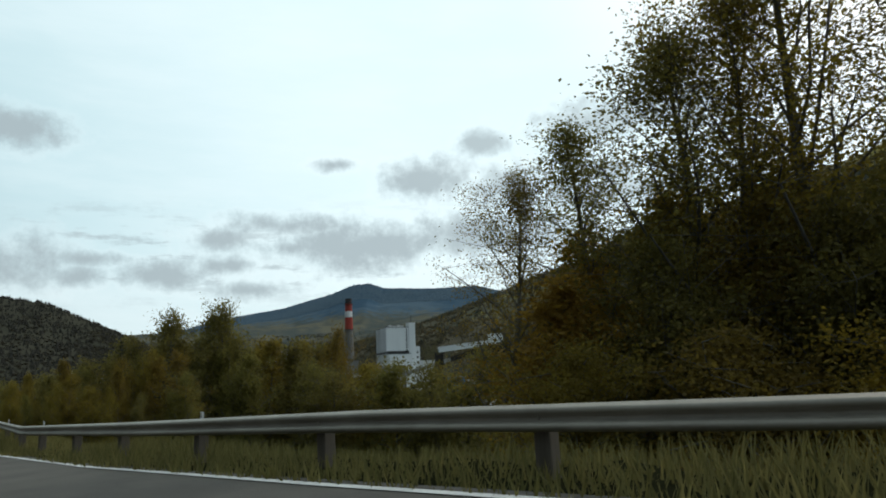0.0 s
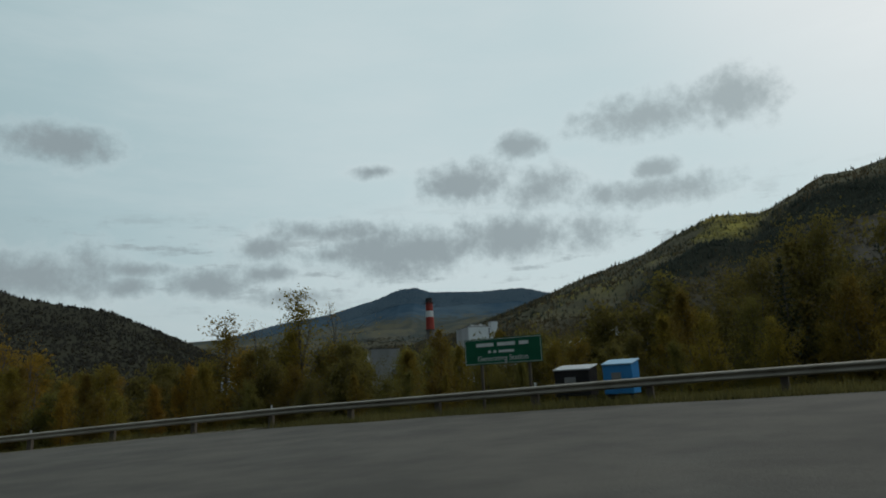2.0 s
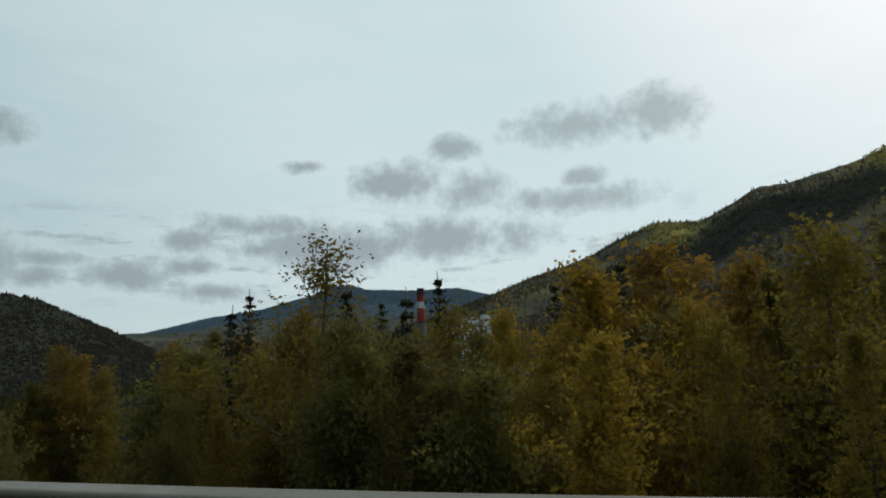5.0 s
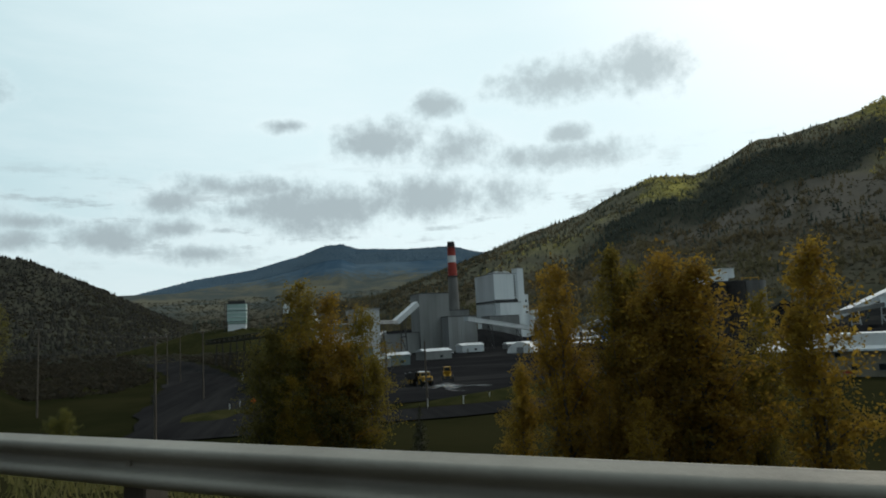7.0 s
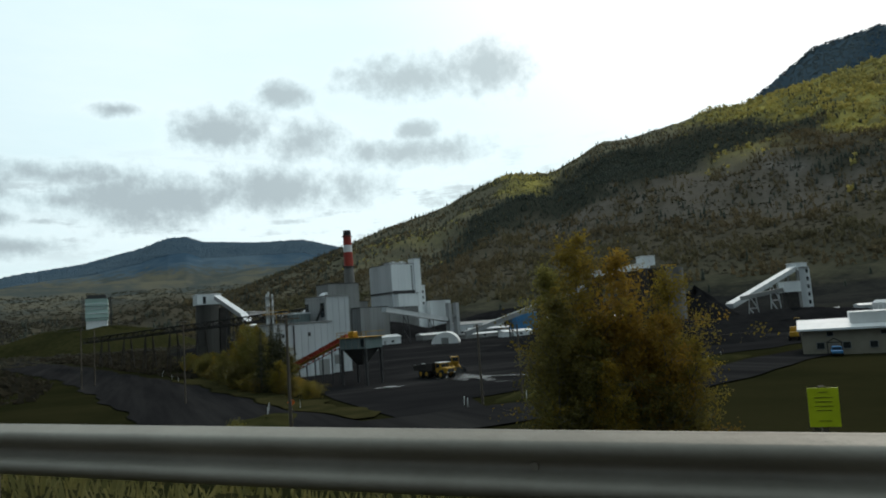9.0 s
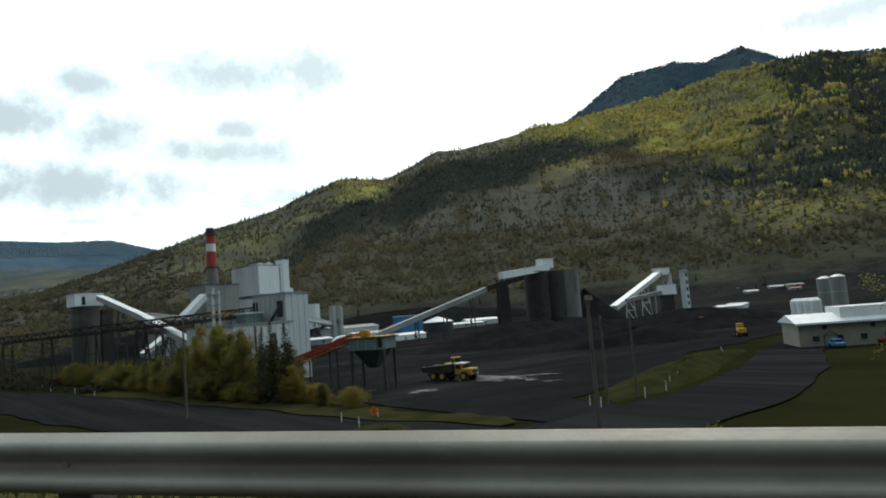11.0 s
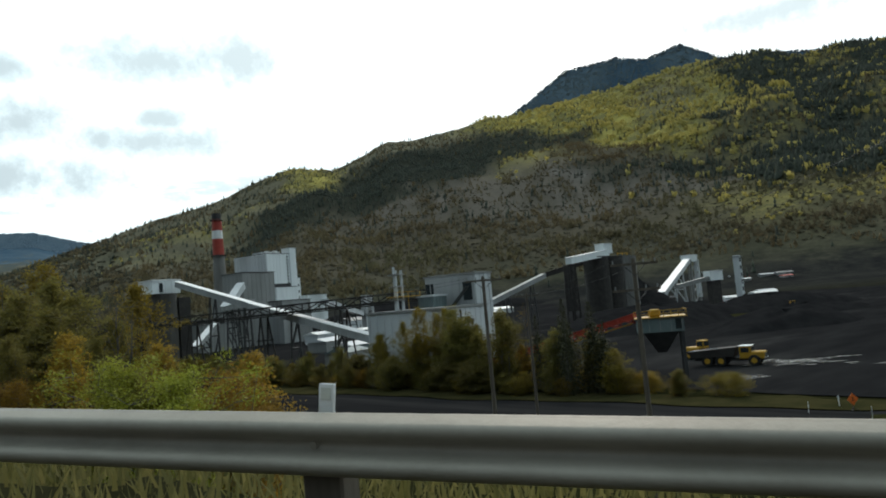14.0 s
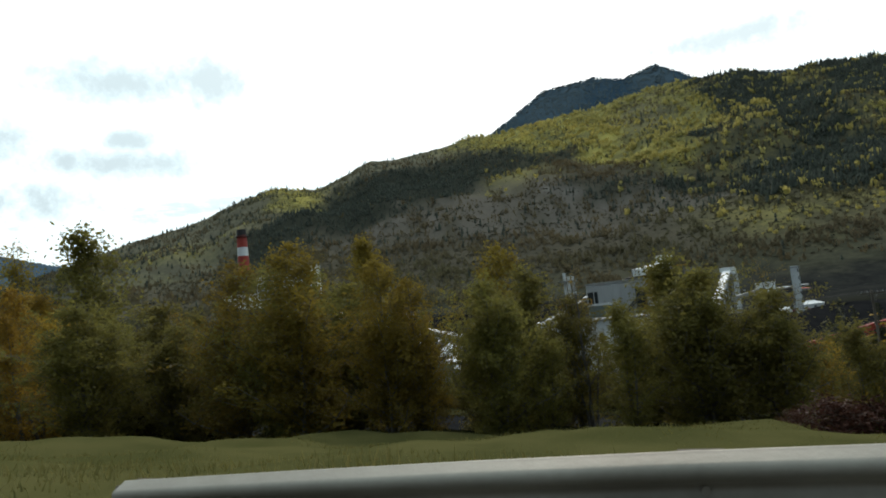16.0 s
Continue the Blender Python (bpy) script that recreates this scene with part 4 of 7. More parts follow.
PLANTS = {
    "cottonwood": [tree("cottonwood_tree", 17.0, 11, LEAF_OLIVE, "tall half-bare cottonwood with thin olive leaves", leafy=27, size=0.056, blur=0.30, n_limb=44, forks=8, spread=0.27, low=0.12, up=1.0),
                   tree("cottonwood_tree", 15.0, 12, LEAF_GREEN, "tall half-bare cottonwood with dull green leaves", leafy=25, size=0.054, blur=0.28, n_limb=40, forks=8, spread=0.25, low=0.10, up=1.1)],
    "gold": [tree("aspen_tree", 11.0, 21, LEAF_GOLD, "golden autumn aspen tree with a loose crown", leafy=22, inner=34, size=0.074, n_limb=26, forks=4, spread=0.25, low=0.05, stems=2),
             tree("aspen_tree", 9.0, 22, LEAF_GOLD, "golden brown leafy aspen tree", leafy=22, inner=34, size=0.074, n_limb=24, forks=4, spread=0.29, low=0.03, stems=2)],
    "olive": [tree("poplar_tree", 11.0, 31, LEAF_OLIVE, "olive green poplar turning yellow", leafy=22, inner=34, size=0.074, n_limb=26, forks=4, spread=0.26, low=0.04, stems=2),
              tree("poplar_tree", 9.0, 32, LEAF_GREEN, "dull green leafy poplar tree", leafy=22, inner=34, size=0.074, n_limb=26, forks=4, spread=0.29, low=0.03, stems=2),
              tree("poplar_tree", 12.0, 33, LEAF_GREEN, "dull green poplar tree with dense crown", leafy=26, inner=34, size=0.074, n_limb=30, forks=4, spread=0.25, low=0.04)],
    "clump": [tree("aspen_clump", 10.0, 71, LEAF_GOLD, "wide golden aspen with several leaning stems", leafy=20, inner=26, size=0.075, n_limb=24, forks=4, spread=0.34, low=0.02, stems=4),
              tree("poplar_clump", 10.0, 72, LEAF_OLIVE, "wide olive poplar with several leaning stems", leafy=20, inner=26, size=0.075, n_limb=24, forks=4, spread=0.36, low=0.02, stems=4),
              tree("willow_clump", 8.0, 73, LEAF_GREEN, "broad dull green willow with several stems", leafy=20, inner=26, size=0.075, n_limb=22, forks=4, spread=0.42, low=0.02, stems=5)],
    "grove": [tree("poplar_tree", 9.0, 81, LEAF_OLIVE, "dense olive poplar in the roadside grove", leafy=22, inner=26, size=0.060, blur=0.28, n_limb=26, forks=5, spread=0.38, low=0.02, stems=4),
              tree("poplar_tree", 9.0, 82, LEAF_GREEN, "dense dull green poplar in the roadside grove", leafy=22, inner=26, size=0.060, blur=0.28, n_limb=26, forks=5, spread=0.38, low=0.02, stems=4)],
    "bare": [tree("bare_aspen_tree", 10.0, 41, LEAF_GOLD, "almost leafless aspen with thin upright twigs", leafy=4, size=0.030, blur=0.14, n_limb=22, forks=4, spread=0.24, up=1.9, low=0.25, stems=3),
             tree("bare_aspen_tree", 10.0, 42, LEAF_OLIVE, "thin aspen with a few scattered brown leaves", leafy=9, size=0.060, blur=0.22, n_limb=22, forks=5, spread=0.20, up=1.3, low=0.45, stems=2)],
    "bush": [tree("bush", 3.6, 51, LEAF_LIME, "bright yellow-green round leafy bush", "bush", leafy=60, size=0.030, blur=0.15, n_limb=26, forks=4, spread=0.50, low=0.02, up=0.5, stems=3),
             tree("bush", 3.2, 52, LEAF_GOLD, "orange-brown leafy autumn bush", "bush", leafy=46, size=0.032, blur=0.17, n_limb=20, forks=4, spread=0.45, low=0.02, up=0.6, stems=3),
             tree("bush", 2.4, 53, LEAF_RED, "low dark red leafy bush", "bush", leafy=14, size=0.06, blur=0.18, n_limb=18, forks=3, spread=0.6, low=0.02, up=0.4, stems=3),
             tree("bush", 3.0, 54, LEAF_OLIVE, "olive green scrubby willow bush", "bush", leafy=46, size=0.032, blur=0.18, n_limb=18, forks=3, spread=0.5, low=0.02, up=0.7, stems=3)],
    "spruce": [spruce(10.0, 61), spruce(8.0, 62)],
}
HEIGHT = {"cottonwood": (17.0, 15.0), "gold": (11.0, 9.0), "olive": (11.0, 9.0, 12.0), "clump": (10.0, 10.0, 8.0), "grove": (9.0, 9.0), "bare": (10.0, 10.0), "bush": (3.6, 3.2, 2.4, 3.0), "spruce": (10.0, 8.0)}
first_use = set()
dice = random.Random(7)


def plant(kind, which, x, y, top, width=1.0):
    """Stands a tree of that kind at x, y with its tip at height top."""
    src = PLANTS[kind][which]
    z = ground_z(x, y)
    k = max(top - z, 0.8) / HEIGHT[kind][which]
    m = pose(x, y, z - 0.05, dice.uniform(-3, 3), dice.uniform(-3, 3), dice.uniform(0, 360)) @ Matrix.Diagonal((k * width, k * width, k, 1))
    if (kind, which) in first_use:
        return copy_thing(src, m @ Matrix.Diagonal((1 / src.scale.x, 1 / src.scale.y, 1 / src.scale.z, 1)))
    first_use.add((kind, which))
    src.matrix_world = m
    return src


for kind, which, x, y, top, w in [
    # grove where the shot begins
    ("cottonwood", 0, 17.6, 22.6, 20.5, 1.15), ("cottonwood", 1, 20.5, 18.6, 17.5, 1.1), ("cottonwood", 0, 13.6, 23.4, 18.0, 1.0), ("cottonwood", 1, 8.9, 25.8, 12.2, 1.15), ("cottonwood", 0, 5.3, 24.8, 9.7, 1.0), ("cottonwood", 1, 11.4, 24.3, 15.6, 1.4), ("grove", 0, 13.8, 21.5, 7.6, 0.9), ("grove", 1, 18.0, 18.5, 8.0, 1.0), ("grove", 0, 21.5, 14.5, 9.0, 1.0), ("grove", 1, 10.2, 20.5, 6.0, 1.1), ("grove", 0, 17.0, 23.5, 10.5, 0.9),
    ("cottonwood", 0, 24.0, 15.0, 18.0, 1.0), ("grove", 0, 11.5, 22.5, 8.0, 0.9), ("grove", 1, 15.0, 18.5, 7.0, 1.1), ("gold", 0, 9.5, 26.5, 7.5, 1.2), ("gold", 1, 6.8, 22.2, 4.8, 1.4),
    ("grove", 0, 18.5, 15.0, 7.0, 1.2), ("gold", 1, 13.0, 27.0, 9.0, 1.2), ("bush", 3, 6.0, 18.5, 2.4, 1.2), ("bush", 3, 10.0, 16.5, 2.6, 1.3), ("bush", 1, 13.5, 14.0, 3.0, 1.3), ("grove", 1, 23.0, 11.0, 9.0, 1.2),
    ("clump", 2, -13.2, 56.2, 6.8, 0.75), ("clump", 2, -9.7, 54.2, 7.2, 0.75), ("grove", 1, -13.5, 56.5, 7.6, 0.62), ("grove", 1, -9.4, 54.0, 8.0, 0.62), ("grove", 1, -11.5, 57.5, 6.0, 0.8), ("olive", 0, -6.5, 56.0, 5.2, 1.3), ("olive", 1, -4.0, 54.3, 4.9, 1.0), ("grove", 0, -1.2, 55.2, 6.0, 0.55), ("grove", 1, -16.5, 57.0, 5.6, 0.8), ("grove", 1, -15.5, 60.0, 5.5, 1.0),
    ("olive", 1, -19.5, 62.2, 6.0, 1.0), ("grove", 0, 2.2, 49.5, 2.8, 0.9), ("grove", 1, 5.5, 45.0, 2.6, 0.9), ("grove", 1, -2.5, 50.5, 2.9, 0.9), ("olive", 0, 0.5, 52.0, 3.0, 1.2), ("olive", 1, 3.5, 46.0, 3.0, 1.2), ("grove", 1, -1.0, 48.0, 2.2, 1.1), ("olive", 1, -22.0, 64.0, 4.5, 1.1), ("olive", 1, 8.0, 42.0, 3.6, 1.2),
    # along the lay-by
    ("bare", 1, -39.8, 71.1, 7.2, 1.0), ("olive", 0, -40.6, 71.6, 4.6, 0.9), ("bare", 0, -37.2, 69.0, 6.2, 1.0), ("bare", 1, -46.2, 77.0, 6.4, 1.1), ("bare", 0, -61.5, 73.3, 7.0, 1.0), ("bare", 0, -62.4, 74.4, 5.4, 1.0), ("clump", 0, -64.3, 77.2, 3.6, 0.75),
    ("gold", 1, -60.8, 76.0, 3.4, 1.2), ("gold", 0, -62.6, 78.5, 4.9, 0.75), ("gold", 0, -61.4, 80.0, 4.3, 0.8), ("bare", 0, -59.6, 74.5, 5.0, 0.7), ("bare", 1, -85.8, 101.3, 7.8, 1.15), ("spruce", 0, -77.6, 98.1, 4.4, 1.0), ("spruce", 1, -83.0, 98.0, 3.9, 1.0), ("spruce", 0, -72.5, 95.5, 3.6, 1.0),
    ("spruce", 0, -89.7, 110.0, 5.2, 1.1), ("spruce", 1, -68.0, 91.0, 3.6, 1.0), ("spruce", 1, -91.2, 109.0, 4.0, 1.1), ("spruce", 0, -80.5, 108.0, 4.2, 1.0), ("gold", 0, -70.5, 86.5, 4.0, 1.2), ("bare", 0, -43.5, 74.0, 5.8, 1.0),
    # below the bend
    ("clump", 1, -118.6, 161.5, 5.0, 0.95), ("clump", 0, -115.0, 159.2, 3.6, 0.95), ("clump", 1, -112.2, 157.5, 1.8, 0.9), ("olive", 2, -117.0, 164.5, 3.4, 1.0), ("clump", 2, -119.5, 158.5, -3.0, 1.1), ("clump", 0, -114.0, 156.5, -1.5, 1.0), ("olive", 1, -121.5, 159.0, 0.5, 0.9),
    ("gold", 0, -99.0, 136.6, 3.6, 0.85), ("olive", 0, -95.2, 134.2, 4.8, 0.8), ("olive", 2, -94.0, 136.0, 3.8, 0.9), ("gold", 0, -92.8, 132.2, 4.0, 0.95), ("gold", 1, -90.8, 130.6, 3.2, 1.1), ("clump", 0, -94.5, 131.5, 1.2, 1.0), ("clump", 1, -91.0, 133.5, 2.2, 1.0), ("clump", 0, -97.0, 138.5, -1.0, 1.0), ("gold", 1, -86.0, 126.0, 3.6, 0.9), ("gold", 1, -101.0, 141.5, -4.0, 0.9),
    ("spruce", 1, -108.0, 149.0, -7.5, 1.0), ("olive", 1, -142.5, 168.0, -7.0, 1.0),
    # between the haul road and the plant
    ("clump", 1, -122.5, 293.0, 0.4, 0.75), ("clump", 2, -121.0, 285.5, -0.6, 0.8), ("olive", 0, -123.0, 301.0, -0.8, 0.9), ("clump", 1, -122.0, 278.5, -2.2, 0.8), ("clump", 2, -123.0, 309.0, -3.2, 0.9),
    ("clump", 1, -124.5, 296.0, 1.6, 0.8), ("clump", 2, -124.0, 287.0, 0.9, 0.8), ("olive", 0, -122.5, 291.0, 1.2, 1.0), ("olive", 1, -123.5, 277.0, 0.2, 1.1), ("spruce", 0, -122.5, 264.5, 1.2, 1.1), ("spruce", 1, -121.6, 260.0, 0.6, 1.2), ("bare", 0, -121.5, 273.5, 0.8, 1.0),
    ("spruce", 0, -122.0, 270.5, -1.2, 1.2), ("spruce", 1, -121.5, 266.0, -1.0, 1.3), ("clump", 2, -121.0, 261.0, -4.2, 1.0), ("clump", 2, -122.5, 267.5, -3.6, 1.0), ("bare", 0, -120.0, 281.0, -0.5, 0.9), ("bare", 0, -121.0, 297.0, -0.2, 0.9),
    ("spruce", 0, -125.5, 263.0, 0.2, 0.9), ("spruce", 1, -122.6, 258.5, -2.5, 1.0), ("spruce", 0, -121.0, 267.0, -1.5, 0.9), ("olive", 1, -124.0, 281.0, -3.2, 1.1), ("olive", 0, -123.0, 289.0, -2.6, 1.0),
    ("olive", 1, -124.5, 297.0, -4.0, 1.1), ("gold", 1, -122.0, 274.0, -6.0, 1.1), ("olive", 0, -125.5, 306.0, -3.0, 1.0), ("bare", 0, -121.0, 293.0, -3.0, 1.0), ("bare", 0, -119.5, 285.0, -4.0, 1.0), ("bare", 0, -118.5, 279.0, -4.5, 1.0),
    ("olive", 1, -126.5, 318.0, -5.0, 1.0), ("olive", 1, -126.0, 331.0, -6.0, 1.1), ("gold", 1, -127.0, 343.0, -7.0, 1.1), ("olive", 0, -126.0, 356.0, -6.0, 1.0),
    # after the rail's end
    ("olive", 0, -199.4, 273.0, 10.0, 1.0), ("olive", 1, -195.3, 254.2, 6.2, 1.3), ("olive", 2, -204.5, 307.8, 16.6, 1.15), ("bare", 1, -208.5, 306.0, 14.5, 1.1), ("gold", 0, -208.0, 303.0, 9.5, 1.0), ("olive", 1, -197.5, 262.0, 6.5, 1.2), ("olive", 1, -201.5, 279.5, 7.0, 1.2),
    ("gold", 0, -190.5, 249.0, 1.0, 1.3), ("olive", 2, -203.0, 288.0, 6.5, 1.1), ("olive", 1, -206.0, 296.0, 7.5, 1.1), ("clump", 1, -193.5, 267.0, 8.5, 0.9), ("olive", 0, -189.0, 257.5, 6.0, 1.1), ("gold", 1, -187.0, 243.5, 0.0, 1.2),
    ("bare", 0, -193.0, 250.5, 5.5, 1.0), ("bare", 0, -198.0, 258.0, 6.0, 1.0), ("olive", 0, -212.0, 318.0, 12.0, 1.0), ("gold", 0, -216.0, 330.0, 12.0, 1.0), ("olive", 2, -211.0, 310.0, 10.0, 1.0),
    ("bush", 0, -197.4, 237.4, 0.7, 1.2), ("bush", 0, -195.6, 235.6, 0.0, 1.2), ("bush", 1, -191.0, 239.0, -0.6, 1.2), ("bush", 1, -200.5, 243.0, 0.0, 1.1), ("bush", 2, -202.3, 246.0, -0.1, 1.5), ("bush", 2, -201.2, 245.2, -0.3, 1.5), ("bush", 2, -203.2, 246.9, -0.4, 1.3), ("bush", 2, -194.0, 241.5, -1.2, 1.2),
]:
    plant(kind, which, x, y, top, w)

# the thicket below the lay-by: four ragged rows that close into one mass, lower towards its end
MIXED = [("olive", 0), ("olive", 1), ("clump", 2), ("gold", 0), ("clump", 1), ("clump", 2), ("olive", 2), ("gold", 1), ("clump", 1), ("gold", 0), ("olive", 0)]
DARKER = [("olive", 1), ("clump", 2), ("grove", 1), ("olive", 2), ("clump", 1), ("grove", 0), ("olive", 0)]
for deep, step, lower in ((8.5, 1.9, 1.5), (13.0, 1.7, 0.0), (18.5, 2.1, -0.4), (26.0, 2.6, -0.9)):
    s = 31.0 + deep * 0.2
    while s < 130.5 - 0.45 * deep:
        v = on_road(s, rail_at(s)[0] + deep + dice.uniform(-1.8, 1.8))
        crown = np.interp(s, (30, 38, 45, 50, 54, 60, 68, 76, 84, 92, 98, 104, 112, 121, 126, 131), (3.0, 4.6, 4.6, 3.6, 2.4, 3.2, 3.2, 3.0, 2.5, 2.3, 2.4, 2.0, 1.2, 0.6, -0.5, -2.2))
        kind, which = dice.choice(DARKER if s < 72 or s > 113 else MIXED)
        tip = dice.random() < 0.14 and deep > 10 and not 66 < s < 108
        if tip:
            kind, which = "spruce", dice.choice((0, 1))
        plant(kind, which, v.x, v.y, float(crown) - lower + (dice.uniform(0.1, 0.9) if tip else dice.uniform(-1.3, 0.15)), dice.uniform(0.62, 1.0) if not tip else dice.uniform(0.8, 1.0))
        s += step * dice.uniform(0.75, 1.25)
# scrub between the haul road and the plant
for k in range(116):
    y = 240 + (k % 58) * 2.9 + dice.uniform(-1.5, 1.5)
    x = -123.5 + (-2.0 if k >= 58 else 2.5) - (y - 240) * 0.03 + dice.uniform(-1.6, 1.6)
    if y < 262 and k >= 58:
        continue
    kind, which = dice.choice([("clump", 2), ("clump", 1), ("clump", 2), ("bush", 1), ("olive", 1), ("bush", 3), ("bush", 3)])
    plant(kind, which, x, y, FLOOR + (dice.uniform(2.5, 4.0) if kind == "bush" else dice.uniform(3.5, 7.0)), dice.uniform(1.3, 2.0))
for k in range(16):
    a = dice.uniform(0, 6.28)
    x, y = -116.6 + 5.2 * math.cos(a) * dice.uniform(0.5, 1.1), 160 + 5.2 * math.sin(a) * dice.uniform(0.5, 1.1)
    kind, which = dice.choice([("clump", 0), ("clump", 1), ("clump", 2), ("bush", 1)])
    plant(kind, which, x, y, dice.uniform(-8.5, -4) if kind != "bush" else FLOOR + 3.5, dice.uniform(0.9, 1.2))
for k in range(16):
    x, y = -93 + dice.uniform(-8, 8), 134 + dice.uniform(-7, 6)
    kind, which = dice.choice([("clump", 0), ("clump", 0), ("olive", 2), ("clump", 1)])
    plant(kind, which, x, y, dice.uniform(-6, 1.0), dice.uniform(0.7, 0.95))
for k in range(54):
    s = 322 + (k % 27) * 2.8 + dice.uniform(-1, 1)
    v = on_road(s, (29 if k < 27 else 36) + dice.uniform(-1.5, 4))
    kind, which = dice.choice([("clump", 2), ("clump", 1), ("olive", 1), ("clump", 1), ("gold", 0), ("clump", 2), ("grove", 1)])
    plant(kind, which, v.x, v.y, ground_z(v.x, v.y) + dice.uniform(5.0, 8.0) + (2.0 if s > 345 else 0.0), dice.uniform(1.0, 1.4))
# ---------------------------------------------------------------- the power plant in the valley
CLAD = material("pale_grey_cladding", (0.46, 0.48, 0.49), (0.62, 0.64, 0.65), 0.12, 30, 0.55, third=(0.36, 0.37, 0.37), bump=0.15, stretch=(1, 1, 0.15))
CLAD_WHITE = material("white_cladding", (0.74, 0.77, 0.78), (0.86, 0.88, 0.88), 0.12, 30, 0.5, third=(0.55, 0.57, 0.57), bump=0.15, stretch=(1, 1, 0.15))
CLAD_DARK = material("dirty_grey_cladding", (0.17, 0.17, 0.165), (0.30, 0.30, 0.29), 0.12, 30, 0.6, third=(0.12, 0.115, 0.11), bump=0.15, stretch=(1, 1, 0.15))
CLAD_MID = material("weathered_grey_cladding", (0.26, 0.265, 0.265), (0.42, 0.43, 0.43), 0.12, 30, 0.6, third=(0.20, 0.195, 0.185), third_at=(0.45, 0.7), bump=0.2, stretch=(1, 1, 0.12))
# stained concrete, darkened throughout so the silo reads as standing in shadow
DIM_CONCRETE = material("dim_stained_concrete", (0.052, 0.048, 0.044), (0.115, 0.108, 0.098), 0.15, 20, 0.9, third=(0.035, 0.033, 0.031), third_at=(0.48, 0.62), stretch=(1, 1, 0.08))
CONCRETE = material("stained_concrete", (0.12, 0.115, 0.105), (0.26, 0.25, 0.235), 0.15, 20, 0.85, third=(0.07, 0.068, 0.065), stretch=(1, 1, 0.2))
ROOFING = material("dark_roofing", (0.05, 0.05, 0.052), (0.11, 0.11, 0.11), 0.3, 20, 0.8)
STEEL = material("dark_painted_steel", (0.030, 0.030, 0.032), (0.070, 0.068, 0.066), 0.6, 20, 0.6)
RUSTSTEEL = material("coal_stained_steel", (0.022, 0.020, 0.019), (0.055, 0.048, 0.043), 0.5, 20, 0.75)
RED = material("red_paint", (0.26, 0.035, 0.025), (0.42, 0.060, 0.040), 0.3, 15, 0.55)
STACKWHITE = material("white_stack_paint", (0.62, 0.62, 0.61), (0.78, 0.78, 0.77), 0.2, 15, 0.6)
SOOT = material("sooty_steel", (0.02, 0.018, 0.018), (0.05, 0.045, 0.045), 0.4, 10, 0.7)
GLASS = material("dark_window_glass", (0.02, 0.024, 0.028), (0.035, 0.04, 0.045), 1, 5, 0.1, spec=0.6, bump=0)
WHITE = material("white_paint", (0.66, 0.66, 0.65), (0.80, 0.80, 0.79), 0.4, 15, 0.5)
BLUE = material("blue_paint", (0.04, 0.16, 0.34), (0.07, 0.24, 0.46), 0.5, 15, 0.5)
YELLOW = material("yellow_paint", (0.36, 0.19, 0.015), (0.52, 0.30, 0.03), 0.6, 15, 0.5)
TEAL = material("grey_green_panel", (0.11, 0.15, 0.15), (0.18, 0.22, 0.22), 0.5, 15, 0.6)
PALEGREEN = material("pale_green_cladding", (0.36, 0.50, 0.46), (0.48, 0.62, 0.57), 0.15, 20, 0.6, stretch=(1, 1, 0.2))
BEIGE = material("beige_wall", (0.22, 0.20, 0.15), (0.32, 0.29, 0.23), 0.3, 15, 0.8)
TYRE = material("black_rubber", (0.012, 0.012, 0.012), (0.03, 0.03, 0.03), 2, 10, 0.9)
BASE = FLOOR


def ribs(bm, x0, x1, y, z0, z1, step, deep=0.12, wide=0.18):
    """Upright standing seams on a wall that faces -y."""
    k = x0 + step
    while k < x1 - 0.1:
        box(bm, k - wide / 2, k + wide / 2, y - deep, y + 0.02, z0, z1)
        k += step
    return bm


def side_ribs(bm, y0, y1, x, z0, z1, step, deep=0.12, wide=0.18):
    k = y0 + step
    while k < y1 - 0.1:
        box(bm, x - deep, x + 0.02, k - wide / 2, k + wide / 2, z0, z1)
        k += step
    return bm


def block(parent, w, d, h, mat, x=0.0, y=0.0, z=0.0, seam=2.4, roof=True, name="wall", roofmat=None, label=""):
    """A clad block with standing seams, and a roof slab with a low parapet."""
    body = part(name, boxes((x, x + w, y, y + d, z, z + h)), mat, parent, label)
    bm = bmesh.new()
    ribs(bm, x, x + w, y, z, z + h, seam)
    side_ribs(bm, y, y + d, x, z, z + h, seam)
    part("seams", bm, mat, body)["kind"] = "stuff"
    if roof:
        bm = boxes((x - 0.25, x + w + 0.25, y - 0.25, y + d + 0.25, z + h, z + h + 0.35), (x + 0.5, x + w - 0.5, y + 0.5, y + d - 0.5, z + h + 0.35, z + h + 0.45))
        part("roof", bm, roofmat or ROOFING, parent)


def window(parent, x, y, z, w, h):
    bm = boxes((x - 0.12, x, y - 0.16, y - 0.02, z - 0.12, z + h + 0.12), (x + w, x + w + 0.12, y - 0.16, y - 0.02, z - 0.12, z + h + 0.12),
               (x, x + w, y - 0.16, y - 0.02, z - 0.12, z), (x, x + w, y - 0.16, y - 0.02, z + h, z + h + 0.12))
    fr = part("window", bm, CLAD_DARK, parent)
    part("pane", boxes((x, x + w, y - 0.06, y - 0.03, z, z + h)), GLASS, fr)


